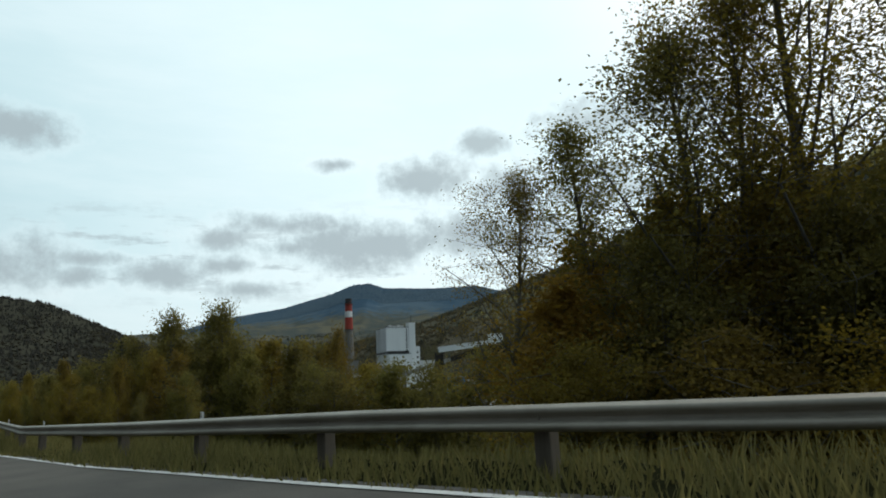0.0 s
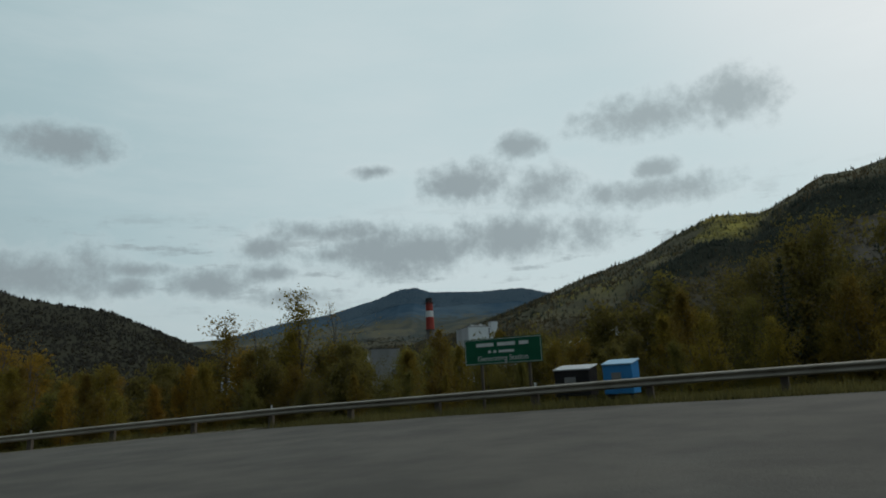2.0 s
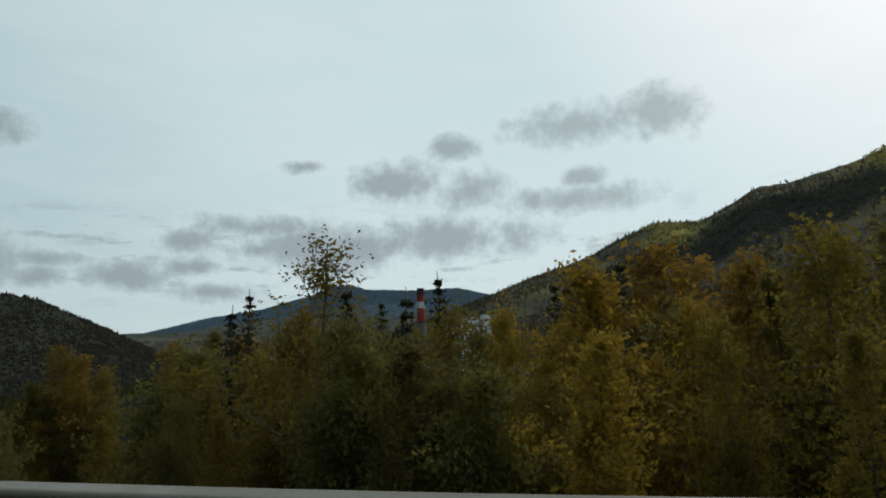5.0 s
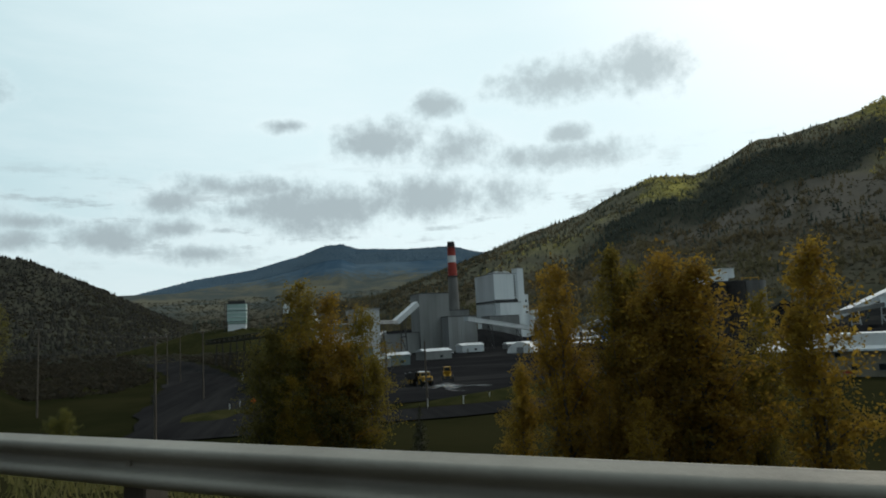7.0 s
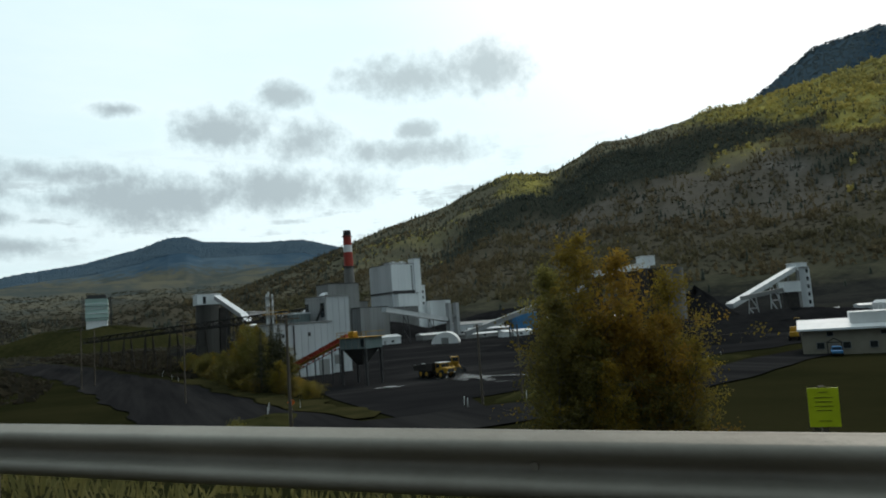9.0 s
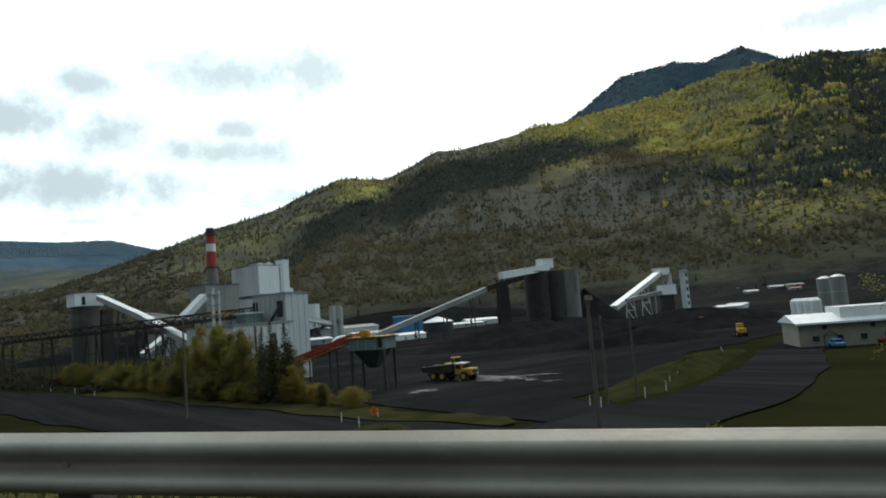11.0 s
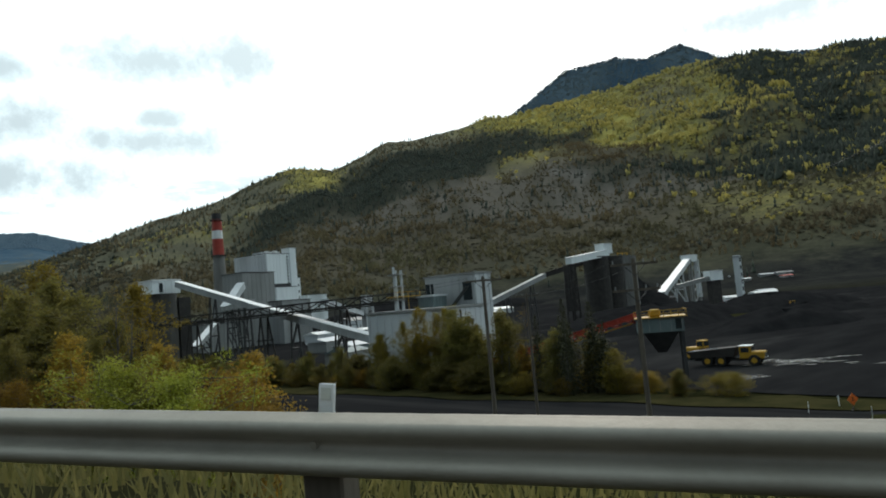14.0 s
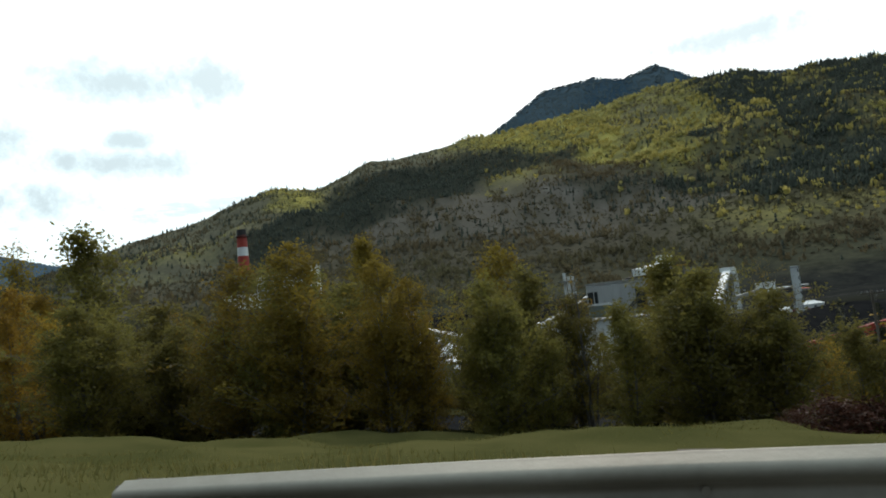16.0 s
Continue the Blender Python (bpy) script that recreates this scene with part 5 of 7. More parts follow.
# boiler house
boiler = thing("boiler_house", pose(32.8, 618.7, BASE, 0, 0, 13), "tall pale grey clad boiler house with a stair tower", "power station")
block(boiler, 21, 32, 58.2, CLAD_WHITE, seam=3.0)
# grey sheet over the side wall stands in for its dimmer light
part("side_cladding", side_ribs(boxes((-0.5, -0.02, 0, 32, 24, 57.9)), 0, 32, -0.5, 24, 57.9, 3.0), CLAD, boiler, "side wall sheet in grey for the face's dimmer light")["kind"] = "stuff"
block(boiler, 6.0, 8, 62.3, CLAD_WHITE, x=21, y=-1, seam=2.5, name="stair_tower", roofmat=CLAD)
for k in range(9):
    window(boiler, 18.4, 0.0, 37.5 + k * 2.25, 1.1, 1.2)
block(boiler, 19.5, 7, 34.6, CLAD_WHITE, x=0.5, y=-7, seam=3.0, name="low_annex")
part("dark_band", boxes((-0.2, 20.8, -0.4, -0.05, 35.2, 37.4)), STEEL, boiler, "dark band above the front annex")
part("side_band", boxes((-0.95, -0.55, 0, 31, 35.2, 36.8)), STEEL, boiler)
block(boiler, 4.6, 12, 41.3, CLAD_WHITE, x=27, y=1, seam=2.3, name="annex")
for k in range(3):
    window(boiler, 28.6, 1.0, 26 + k * 4.5, 1.4, 1.8)
block(boiler, 20, 14, 28.3, CLAD_WHITE, x=31.6, y=-5, seam=3.0, name="low_annex")
block(boiler, 26, 14, 24, CLAD_DARK, x=-14, y=-16, seam=3.0, name="low_annex")
block(boiler, 12, 9, 1.8, CLAD, x=5, y=10, z=58.7, seam=3.0, name="penthouse")
bm = bmesh.new()
tube(bm, (24, 2, 62.8), (24, 2, 69.5), 0.35, 0.12, 8)
part("mast", bm, STEEL, boiler)
for u, v, top in ((4, 4, 60.6), (8, 5, 60.2), (12, 4, 60.9), (16, 6, 60.3)):
    part("roof_vent", boxes((u, u + 2.4, v, v + 2.4, 58.65, top)), WHITE, boiler)

# chimney
stack = thing("chimney", pose(0, 622, BASE), "tall tapered chimney with red and white bands", "chimney")


def shell(z0, z1, r0, r1, seg=28):
    bm = bmesh.new()
    tube(bm, (0, 0, z0), (0, 0, z1), r0, r1, seg)
    return bm


def stack_r(z):
    return 5.2 - 2.3 * z / 85.3


for nm, z0, z1, m in (("shaft", 0, 58, CONCRETE), ("red_band", 58, 68.6, RED), ("white_band", 68.6, 74.0, STACKWHITE), ("red_band", 74.0, 81.4, RED), ("cap", 81.4, 85.3, SOOT)):
    part(nm, shell(z0, z1, stack_r(z0), stack_r(z1)), m, stack, smooth=False)
for z in (57.4, 80.6):
    bm = bmesh.new()
    tube(bm, (0, 0, z), (0, 0, z + 0.4), stack_r(z) + 1.1, stack_r(z) + 1.1, 24)
    part("platform", bm, STEEL, stack)
block(stack, 16, 14, 30, CLAD_DARK, x=-8, y=-16, seam=3.0, name="base_building")

# grey bunker house in front of it, with its short feed conveyor
bunker = thing("bunker_house", pose(-48, 503, BASE, 0, 0, 12), "plain grey clad bunker house beside the chimney", "industrial building")
block(bunker, 20, 15, 37.4, CLAD_DARK, seam=2.8)
block(bunker, 26, 20, 14.0, CLAD_DARK, x=-22, y=2, seam=2.8, name="low_wing")
block(bunker, 19, 10, 22.4, CLAD_MID, x=14, y=-11, seam=2.8, name="low_wing")


def gallery(name, a, b, w, h, mat, label, roofmat=None, legs=(), leg_mat=None, windows=0, group="conveyors of the plant"):
    """A covered conveyor from a to b with trestles under it."""
    a, b = Vector(a), Vector(b)
    d = b - a
    m = Matrix.Translation(a) @ d.to_track_quat("Y", "Z").to_matrix().to_4x4()
    t = thing(name, m, label, "conveyor", group)
    L = d.length
    bm = boxes((-w / 2, w / 2, 0, L, 0, h))
    k = 3.0
    while k < L - 1:
        box(bm, -w / 2 - 0.08, w / 2 + 0.08, k - 0.1, k + 0.1, 0, h - 0.05)
        k += 3.0
    part("gallery", bm, mat, t)
    part("roof", boxes((-w / 2 - 0.2, w / 2 + 0.2, -0.2, L + 0.2, h, h + 0.14)), roofmat or mat, t)
    for k in range(windows):
        yy = L * (k + 0.5) / windows
        part("window", boxes((-w / 2 - 0.12, w / 2 + 0.12, yy - 0.6, yy + 0.6, h * 0.45, h * 0.8)), GLASS, t)
    inv = m.inverted()
    for f in legs:
        p = a + d * f
        g0 = ground_z(p.x, p.y)
        side_v = Vector((d.y, -d.x, 0)).normalized()
        top_l, top_r = p - side_v * w * 0.45, p + side_v * w * 0.45
        bot_l, bot_r = Vector((*(p - side_v * w * 0.8).xy, g0 - 0.2)), Vector((*(p + side_v * w * 0.8).xy, g0 - 0.2))
        mid_l, mid_r = top_l.lerp(bot_l, 0.5), top_r.lerp(bot_r, 0.5)
        bm = bars([(inv @ u, inv @ v) for u, v in ((top_l, bot_l), (top_r, bot_r), (mid_l, mid_r), (top_l, mid_r), (mid_l, bot_r))], 0.4)
        part("trestle", bm, leg_mat or STEEL, t)
    return t


gallery("inclined_conveyor", (-64, 490, 5.6), (-49.5, 501, 16.2), 3.4, 3.0, CLAD, "short inclined grey conveyor into the bunker house", legs=(0.3,))
gallery("covered_conveyor", (-118, 414, 13.6), (-112.5, 379, 4.6), 2.2, 1.7, CLAD_MID, "white covered conveyor sloping down from the head house", WHITE, legs=(0.5, 0.95))
gallery("covered_conveyor", (-112.5, 378.4, 4.4), (-114.0, 322, -6.0), 2.2, 1.7, CLAD_MID, "white covered conveyor sloping down to the mill building", WHITE, legs=(0.4, 0.75))
gallery("covered_conveyor", (-8, 409, -9.5), (59.3, 405.9, 9.0), 2.6, 2.1, CLAD_MID, "long grey conveyor rising towards the coal silos", CLAD_MID, legs=(0.35, 0.6, 0.85))
gallery("covered_conveyor", (59.3, 405.9, 9.0), (76, 392, 14.0), 2.6, 2.2, RUSTSTEEL, "dark upper end of the coal conveyor", RUSTSTEEL)

gallery("covered_conveyor", (-89, 469, -9.3), (-71.6, 484, 0.2), 2.6, 1.9, CLAD_MID, "short white conveyor climbing towards the bunker house", WHITE, legs=(0.5,))
gallery("covered_conveyor", (-111.0, 382, 5.2), (-64.5, 489.5, 6.0), 2.4, 1.8, CLAD_MID, "white level conveyor from the head house to the bunker house", WHITE, legs=(0.25, 0.5, 0.75))
gallery("covered_conveyor", (-28, 466, 5.2), (31, 515, -2.6), 3.0, 2.4, CLAD, "pale grey duct gallery in front of the boiler house", CLAD, legs=(0.3, 0.7))
duct_tower = thing("conveyor_tower", pose(30.5, 511, BASE, 0, 0, 20), "slim grey steel tower at the end of the duct gallery", "tower")
for u in (0, 6.4):
    part("column", boxes((u, u + 2.6, 0, 3, 0, 22.8)), CLAD_MID, duct_tower)
part("deck", boxes((2.6, 6.4, 0.3, 2.7, 14, 15.2)), CLAD_DARK, duct_tower)

# long dark belt gallery on trestles
ga, gb = Vector((-101.5, 315.5, 2.6)), Vector((-172, 508, -0.4))
dark_belt = thing("belt_gallery", Matrix.Identity(4), "long dark open belt gallery on steel trestles", "conveyor", "conveyors of the plant")
gd = gb - ga
gside = Vector((gd.y, -gd.x, 0)).normalized()
n_bay = 40
for sgn in (-1.4, 1.4):
    pr = []
    for k in range(n_bay):
        p, q = ga + gd * (k / n_bay) + gside * sgn, ga + gd * ((k + 1) / n_bay) + gside * sgn
        up = Vector((0, 0, 2.3))
        pr += [(p, q), (p + up, q + up), (p, p + up), (p, q + up) if k % 2 else (p + up, q)]
    part("truss", bars(pr, 0.22), RUSTSTEEL, dark_belt)
bm = bmesh.new()
beam(bm, ga + Vector((0, 0, 0.5)), gb + Vector((0, 0, 0.5)), 2.4, 0.5)
part("belt", bm, RUSTSTEEL, dark_belt)
bm = bmesh.new()
beam(bm, ga + Vector((0, 0, 2.4)), gb + Vector((0, 0, 2.4)), 3.1, 0.15)
part("roof", bm, STEEL, dark_belt)
for f in (0.12, 0.24, 0.36, 0.48, 0.6, 0.72, 0.86):
    p = ga + gd * f
    g0 = ground_z(p.x, p.y)
    pr = []
    for u in (-2, 2):
        foot = gd.normalized() * u
        for sgn in (-1.4, 1.4):
            pr.append((p + gside * sgn, Vector((p.x + gside.x * sgn * 1.6 + foot.x, p.y + gside.y * sgn * 1.6 + foot.y, g0 - 0.2))))
        pr.append((p + gside * -1.9 + foot * 0.5 + Vector((0, 0, -6)), p + gside * 1.9 + foot * 0.5 + Vector((0, 0, -6))))
    part("trestle", bars(pr, 0.35), RUSTSTEEL, dark_belt)

# head house on its concrete silo
head = thing("transfer_tower", pose(-125.5, 414.5, BASE, 0, 0, 8), "white head house on a stained concrete silo, darkened as in shadow", "industrial building")
bm = bmesh.new()
tube(bm, (5.2, 5, 0), (5.2, 5, 25.5), 4.9, 4.9, 24)
part("silo", bm, DIM_CONCRETE, head)
bm = bmesh.new()
box(bm, 9.0, 13.0, 1, 10, 0, 24)
part("shaft", bm, RUSTSTEEL, head)
block(head, 9.5, 8, 4.0, CLAD_WHITE, x=0, y=0.5, z=25.5, seam=2.2, name="head_house", roofmat=WHITE)
part("opening", boxes((2.2, 3.4, 0.25, 0.6, 25.9, 28.8)), GLASS, head)

# mill building with the crusher tower
mill = thing("mill_building", pose(-116.4, 297.0, BASE, 0, 0, 12), "long pale grey clad mill building with a taller crusher tower", "industrial building")
block(mill, 16.3, 19.5, 14.0, CLAD, seam=1.9, roofmat=CLAD_DARK)
block(mill, 6.9, 13.2, 21.0, CLAD, x=16.4, y=2.4, seam=1.9, name="crusher_tower", roofmat=CLAD_DARK)
# darker sheet on the tower's side stands in for its unlit face
side = part("tower_side", boxes((16.1, 16.38, 2.6, 15.4, 14.5, 20.8)), CLAD_MID, mill, "weathered side cladding of the tower, darker as its unlit face")
part("seams", side_ribs(bmesh.new(), 2.6, 15.4, 16.1, 14.5, 20.8, 1.9), CLAD_MID, side)["kind"] = "stuff"
part("opening", boxes((15.95, 16.08, 3.2, 5.4, 15.4, 19.4)), GLASS, mill)
part("chute", bars([((15.9, 8.6, 14.3), (15.9, 4.4, 18.4)), ((15.9, 8.0, 14.3), (15.9, 3.8, 18.4))], 0.25), STEEL, mill)
part("opening", boxes((16.0, 16.1, 13.2, 15.3, 15.0, 19.6)), GLASS, mill)
part("door", boxes((12.2, 15.2, -0.2, -0.03, 0, 4.2)), CLAD_DARK, mill)
part("stain", boxes((18.0, 20.6, 2.1, 2.25, 2.5, 5.0)), CLAD_DARK, mill, "dark panel low on the tower")
part("downpipe", boxes((5.2, 5.45, -0.35, -0.13, 1.5, 13.6)), STEEL, mill)
for u, v in ((2.2, 0.55), (9.4, 0.7)):
    part("vent", boxes((u, u + v, -0.2, -0.03, 10.6, 11.6)), STEEL, mill)
block(mill, 5, 4, 2.4, TEAL, x=9.5, y=9, z=14.35, seam=1.2, name="roof_house", roofmat=CLAD)
tower = thing("pipe_tower", pose(-114.6, 312.6, BASE + 14.3), "slim pale pipe tower with a yellow platform on the mill roof", "tower")
bm = bmesh.new()
for u, v in ((-0.8, -0.6), (0.8, -0.6), (0, 0.8)):
    tube(bm, (u, v, 0), (u, v, 8.6 if u else 9.4), 0.3, 0.28, 8)
part("pipes", bm, CLAD, tower)
for z in (2.2, 5.0, 7.6):
    part("clamp", boxes((-1.3, 1.3, -1.1, 1.2, z, z + 0.22)), CLAD_DARK, tower)
part("platform", boxes((-2.0, 5.0, -1.6, 1.6, 2.9, 3.05), (-2.0, 5.0, -1.6, -1.5, 3.9, 4.0), (4.9, 5.0, -1.6, 1.6, 3.9, 4.0), (4.9, 5.0, -1.6, -1.5, 3.05, 3.9), (1.5, 1.6, -1.6, -1.5, 0, 3.9)), YELLOW, tower)

# coal silos with the tripper gallery
silos = thing("coal_silos", pose(78.5, 386, BASE), "row of coal silos, two dark and one stained concrete, with a white gallery on top", "silo")
# first two silos take a darker material than the third
for x, y, m in ((-1, 2, RUSTSTEEL), (7.5, -0.5, RUSTSTEEL), (16.5, -2.5, CONCRETE)):
    bm = bmesh.new()
    tube(bm, (x, y, 0), (x, y, 30.0), 6.1, 6.1, 26)
    part("silo", bm, m, silos)
bm = boxes((-8, 22, -3.5, 2.5, 30.0, 30.5))
part("deck", bm, STEEL, silos)
block(silos, 7.5, 5, 4.4, CLAD_WHITE, x=0, y=-2.5, z=31.9, seam=1.5, name="head_house", roofmat=WHITE)
part("yellow_hoist", bars([((11, -3, 31.6), (20, -3, 31.6)), ((11, -3, 30.5), (11, -3, 32)), ((15.5, -3, 30.5), (15.5, -3, 32)), ((20, -3, 30.5), (20, -3, 32))], 0.35), YELLOW, silos)
gallery("covered_conveyor", (49.4, 383.8, 13.6), (82.0, 384.6, 17.0), 3.6, 3.0, CLAD_WHITE, "white covered gallery onto the silos", WHITE)
bent = thing("conveyor_tower", pose(49.4, 383.8, BASE), "dark steel tower under the silo gallery", "tower")
for u in (-2.2, 2.2):
    for v in (-2.0, 2.0):
        part("leg", bars([((u, v, 0), (u * 0.8, v * 0.8, 27.2))], 0.8), RUSTSTEEL, bent)
part("bracing", bars([((-2.2, -2, z), (2.2, -2, z + 5)) for z in (0, 5, 10, 15, 20)] + [((2.2, -2, z), (-2.2, -2, z + 5)) for z in (0, 5, 10, 15, 20)], 0.3), RUSTSTEEL, bent)
part("cladding", boxes((-2.0, 2.4, -0.6, 1.8, 6, 26)), RUSTSTEEL, bent)

# stacker conveyor with its tower
gallery("stacker_conveyor", (136.1, 387, -6.0), (213.7, 407.2, 14.0), 4.0, 2.6, CLAD, "white stacker conveyor climbing to its head tower", WHITE, legs=(0.3, 0.62), leg_mat=CLAD)
stk = thing("stacker_tower", pose(214, 407, BASE), "pale head tower of the stacker conveyor", "tower")
for u in (-4.5, 4.5):
    for v in (-3, 3):
        part("leg", bars([((u, v, 0), (u, v, 28))], 0.9), CLAD_DARK, stk)
part("bracing", bars([((-4.5, -3, z), (4.5, -3, z + 7)) for z in (0, 7, 14, 21)], 0.6), CLAD_DARK, stk)
block(stk, 9.5, 6.5, 4.0, CLAD_WHITE, x=-4.7, y=-3.2, z=27, seam=2.0, name="head_house", roofmat=WHITE)
part("chute", boxes((3.2, 6.2, -3.4, -1.2, 4, 28)), CLAD, stk)
leanto = thing("transfer_house", pose(152, 366, BASE, 0, 0, -20), "small white transfer house on a dark chute", "industrial building")
block(leanto, 9, 5, 5.0, CLAD_WHITE, x=0, y=0, z=14, seam=1.8, name="house", roofmat=WHITE)
part("chute", boxes((1.2, 7.6, 0.6, 4.4, 0, 14)), RUSTSTEEL, leanto)
bm = bmesh.new()
beam(bm, (-22, 2, 12.5), (0, 2, 15.5), 2.4, 2.0)
part("feeder", bm, CLAD_DARK, leanto)
lat = thing("sampling_tower", pose(144.6, 347.8, BASE + 2.5), "slender stained concrete tower with dark openings", "tower")
part("shaft", boxes((-1.5, 1.5, -1.5, 1.5, -3, 23.3)), CLAD, lat, bevel=0.1)
for k in range(6):
    part("opening", boxes((-0.75, 0.75, -1.56, -1.4, 1.5 + k * 3.7, 3.4 + k * 3.7)), GLASS, lat)
part("ledge", boxes((-1.9, 1.9, -1.9, 1.9, 22.4, 22.8)), CLAD_DARK, lat)

# reclaim hopper and its red conveyor
hop = thing("reclaim_hopper", pose(-105.3, 258.3, BASE, 0, 0, -58), "grey-green steel hopper on legs with a yellow railed deck", "hopper")
part("bin", boxes((-3.6, 3.6, -2.7, 2.7, 7.6, 9.9)), TEAL, hop)
bm = bmesh.new()
bmesh.ops.create_cone(bm, cap_ends=True, segments=4, radius1=1.0, radius2=3.9, depth=3.4, matrix=Matrix.Translation((0, 0, 5.9)) @ Matrix.Rotation(radians(45), 4, "Z"))
part("cone", bm, STEEL, hop)
for u in (-3.3, 3.3):
    for v in (-2.4, 2.4):
        part("leg", bars([((u, v, -0.3), (u, v, 7.6))], 0.45), STEEL, hop)
part("deck", boxes((-4.0, 4.2, -3.0, 3.0, 9.9, 10.05)), YELLOW, hop)
for k in range(8):
    part("rail_post", bars([((-4 + k * 1.15, -2.95, 10.05), (-4 + k * 1.15, -2.95, 11.1))], 0.09), YELLOW, hop)
part("handrail", bars([((-4, -2.95, 11.1), (4.1, -2.95, 11.1)), ((-4, -2.95, 10.6), (4.1, -2.95, 10.6)), ((4.1, -2.95, 11.1), (4.1, 2.95, 11.1))], 0.09), YELLOW, hop)
part("motor", boxes((-1.6, 0.2, -2.4, -0.8, 10.05, 11.3)), YELLOW, hop, bevel=0.25)
for k in range(5):
    part("rib", boxes((-3.5 + k * 1.7, -3.4 + k * 1.7, -2.82, -2.7, 7.6, 9.9)), CLAD_DARK, hop)
part("opening", boxes((2.3, 3.2, -2.76, -2.7, 8.0, 9.6)), GLASS, hop)

a, b = Vector((-106.6, 262.0, -4.4)), Vector((-114.8, 292.5, -12.2))
red = thing("red_conveyor", Matrix.Identity(4), "red open conveyor with a yellow walkway", "conveyor", "conveyors of the plant")
d = b - a
sd = Vector((d.y, -d.x, 0)).normalized()
for sgn in (-0.9, 0.9):
    pr = []
    for k in range(12):
        p, q = a + d * k / 12 + sd * sgn, a + d * (k + 1) / 12 + sd * sgn
        u = Vector((0, 0, 1.5))
        pr += [(p, q), (p + u, q + u), (p, p + u), (p, q + u)]
    part("truss", bars(pr, 0.16), RED, red)
bm = bmesh.new()
beam(bm, a + Vector((0, 0, 1.1)), b + Vector((0, 0, 1.1)), 1.7, 0.9)
part("hood", bm, RED, red)
bm = bmesh.new()
beam(bm, a - sd * 1.5, b - sd * 1.5, 0.8, 0.12)
part("walkway", bm, YELLOW, red)
for f in (0.2, 0.45, 0.7):
    p = a + d * f
    part("support", bars([(p - sd, Vector((p.x - sd.x, p.y - sd.y, BASE - 0.2))), (p + sd, Vector((p.x + sd.x, p.y + sd.y, BASE - 0.2)))], 0.25), STEEL, red)

# pale green tower at the back, mill sheds, tent and dome
gt = thing("cooling_tower", pose(-187, 764, 12.5), "square pale green tower with a dark top", "tower")
gz = ground_z(-180, 770) + 17.0
gt.location.z = gz
FAR_KNOLL = (-178.5, 771.0)
hgt = 40.3 - gz - 3
block(gt, 17, 15, hgt - 8, PALEGREEN, z=8, seam=2.8, roof=False)
part("cap", boxes((1, 16, 1, 14, hgt, hgt + 3)), STEEL, gt)
part("base", boxes((0.5, 16.5, 0.5, 14.5, 0, 8)), CLAD_WHITE, gt)
for z in (14, 18, 22):
    part("ledge", boxes((-0.5, 17.5, -0.5, 15.2, z, z + 0.5)), CLAD_WHITE, gt)
part("frame", bars([((u, v, 0), (u, v, hgt + 2)) for u in (-2.2, 19.2) for v in (-1.5, 16)] + [((-2.2, -1.5, z), (19.2, -1.5, z)) for z in (10, 20, hgt)], 0.5), STEEL, gt)


def arch_shelter(name, m, w, L, h, mat, label):
    t = thing(name, m, label, "shelter")
    vs, fs = [], []
    n_a, n_l = 14, 8
    for k in range(n_l + 1):
        for j in range(n_a + 1):
            q = math.pi * j / n_a
            bulge = 1 + 0.015 * (k % 2)
            vs.append((-math.cos(q) * w / 2 * bulge, L * k / n_l, math.sin(q) * h * bulge))
    for k in range(n_l):
        for j in range(n_a):
            i = k * (n_a + 1) + j
            fs.append((i, i + 1, i + n_a + 2, i + n_a + 1))
    fs.append(tuple(range(n_a + 1))[::-1])
    fs.append(tuple(n_l * (n_a + 1) + j for j in range(n_a + 1)))
    part("cover", (vs, fs), mat, t)
    part("door", boxes((-1.8, 1.8, -0.12, -0.02, 0, 3.4)), CLAD_DARK, t)
    for k in (-0.33, 0.33):
        part("rib", boxes((w * k - 0.1, w * k + 0.1, -0.1, -0.02, 0, h * 0.72)), CLAD, t)
    return t


arch_shelter("arched_shelter", pose(-7, 436, BASE, 0, 0, -28), 14, 20, 6.2, WHITE, "white arched fabric storage shelter")
tent = thing("storage_tank", pose(106, 507, BASE), "broad low white cone-roofed tent, the dark under it put in as a shell", "tank")
bm = bmesh.new()
# dark shell stands in for the darkness below the tent's white roof
tube(bm, (0, 0, 0), (0, 0, 8.0), 10.2, 10.2, 30)
part("shell", bm, STEEL, tent)
bm = bmesh.new()
tube(bm, (0, 0, 8.0), (0, 0, 11.3), 10.7, 0.8, 30)
part("roof", bm, WHITE, tent)
bt = thing("blue_shed", pose(68, 493, BASE), "blue sheet metal shed with a pale roof", "shed")
block(bt, 15, 10, 13.2, BLUE, seam=1.6, roofmat=CLAD)


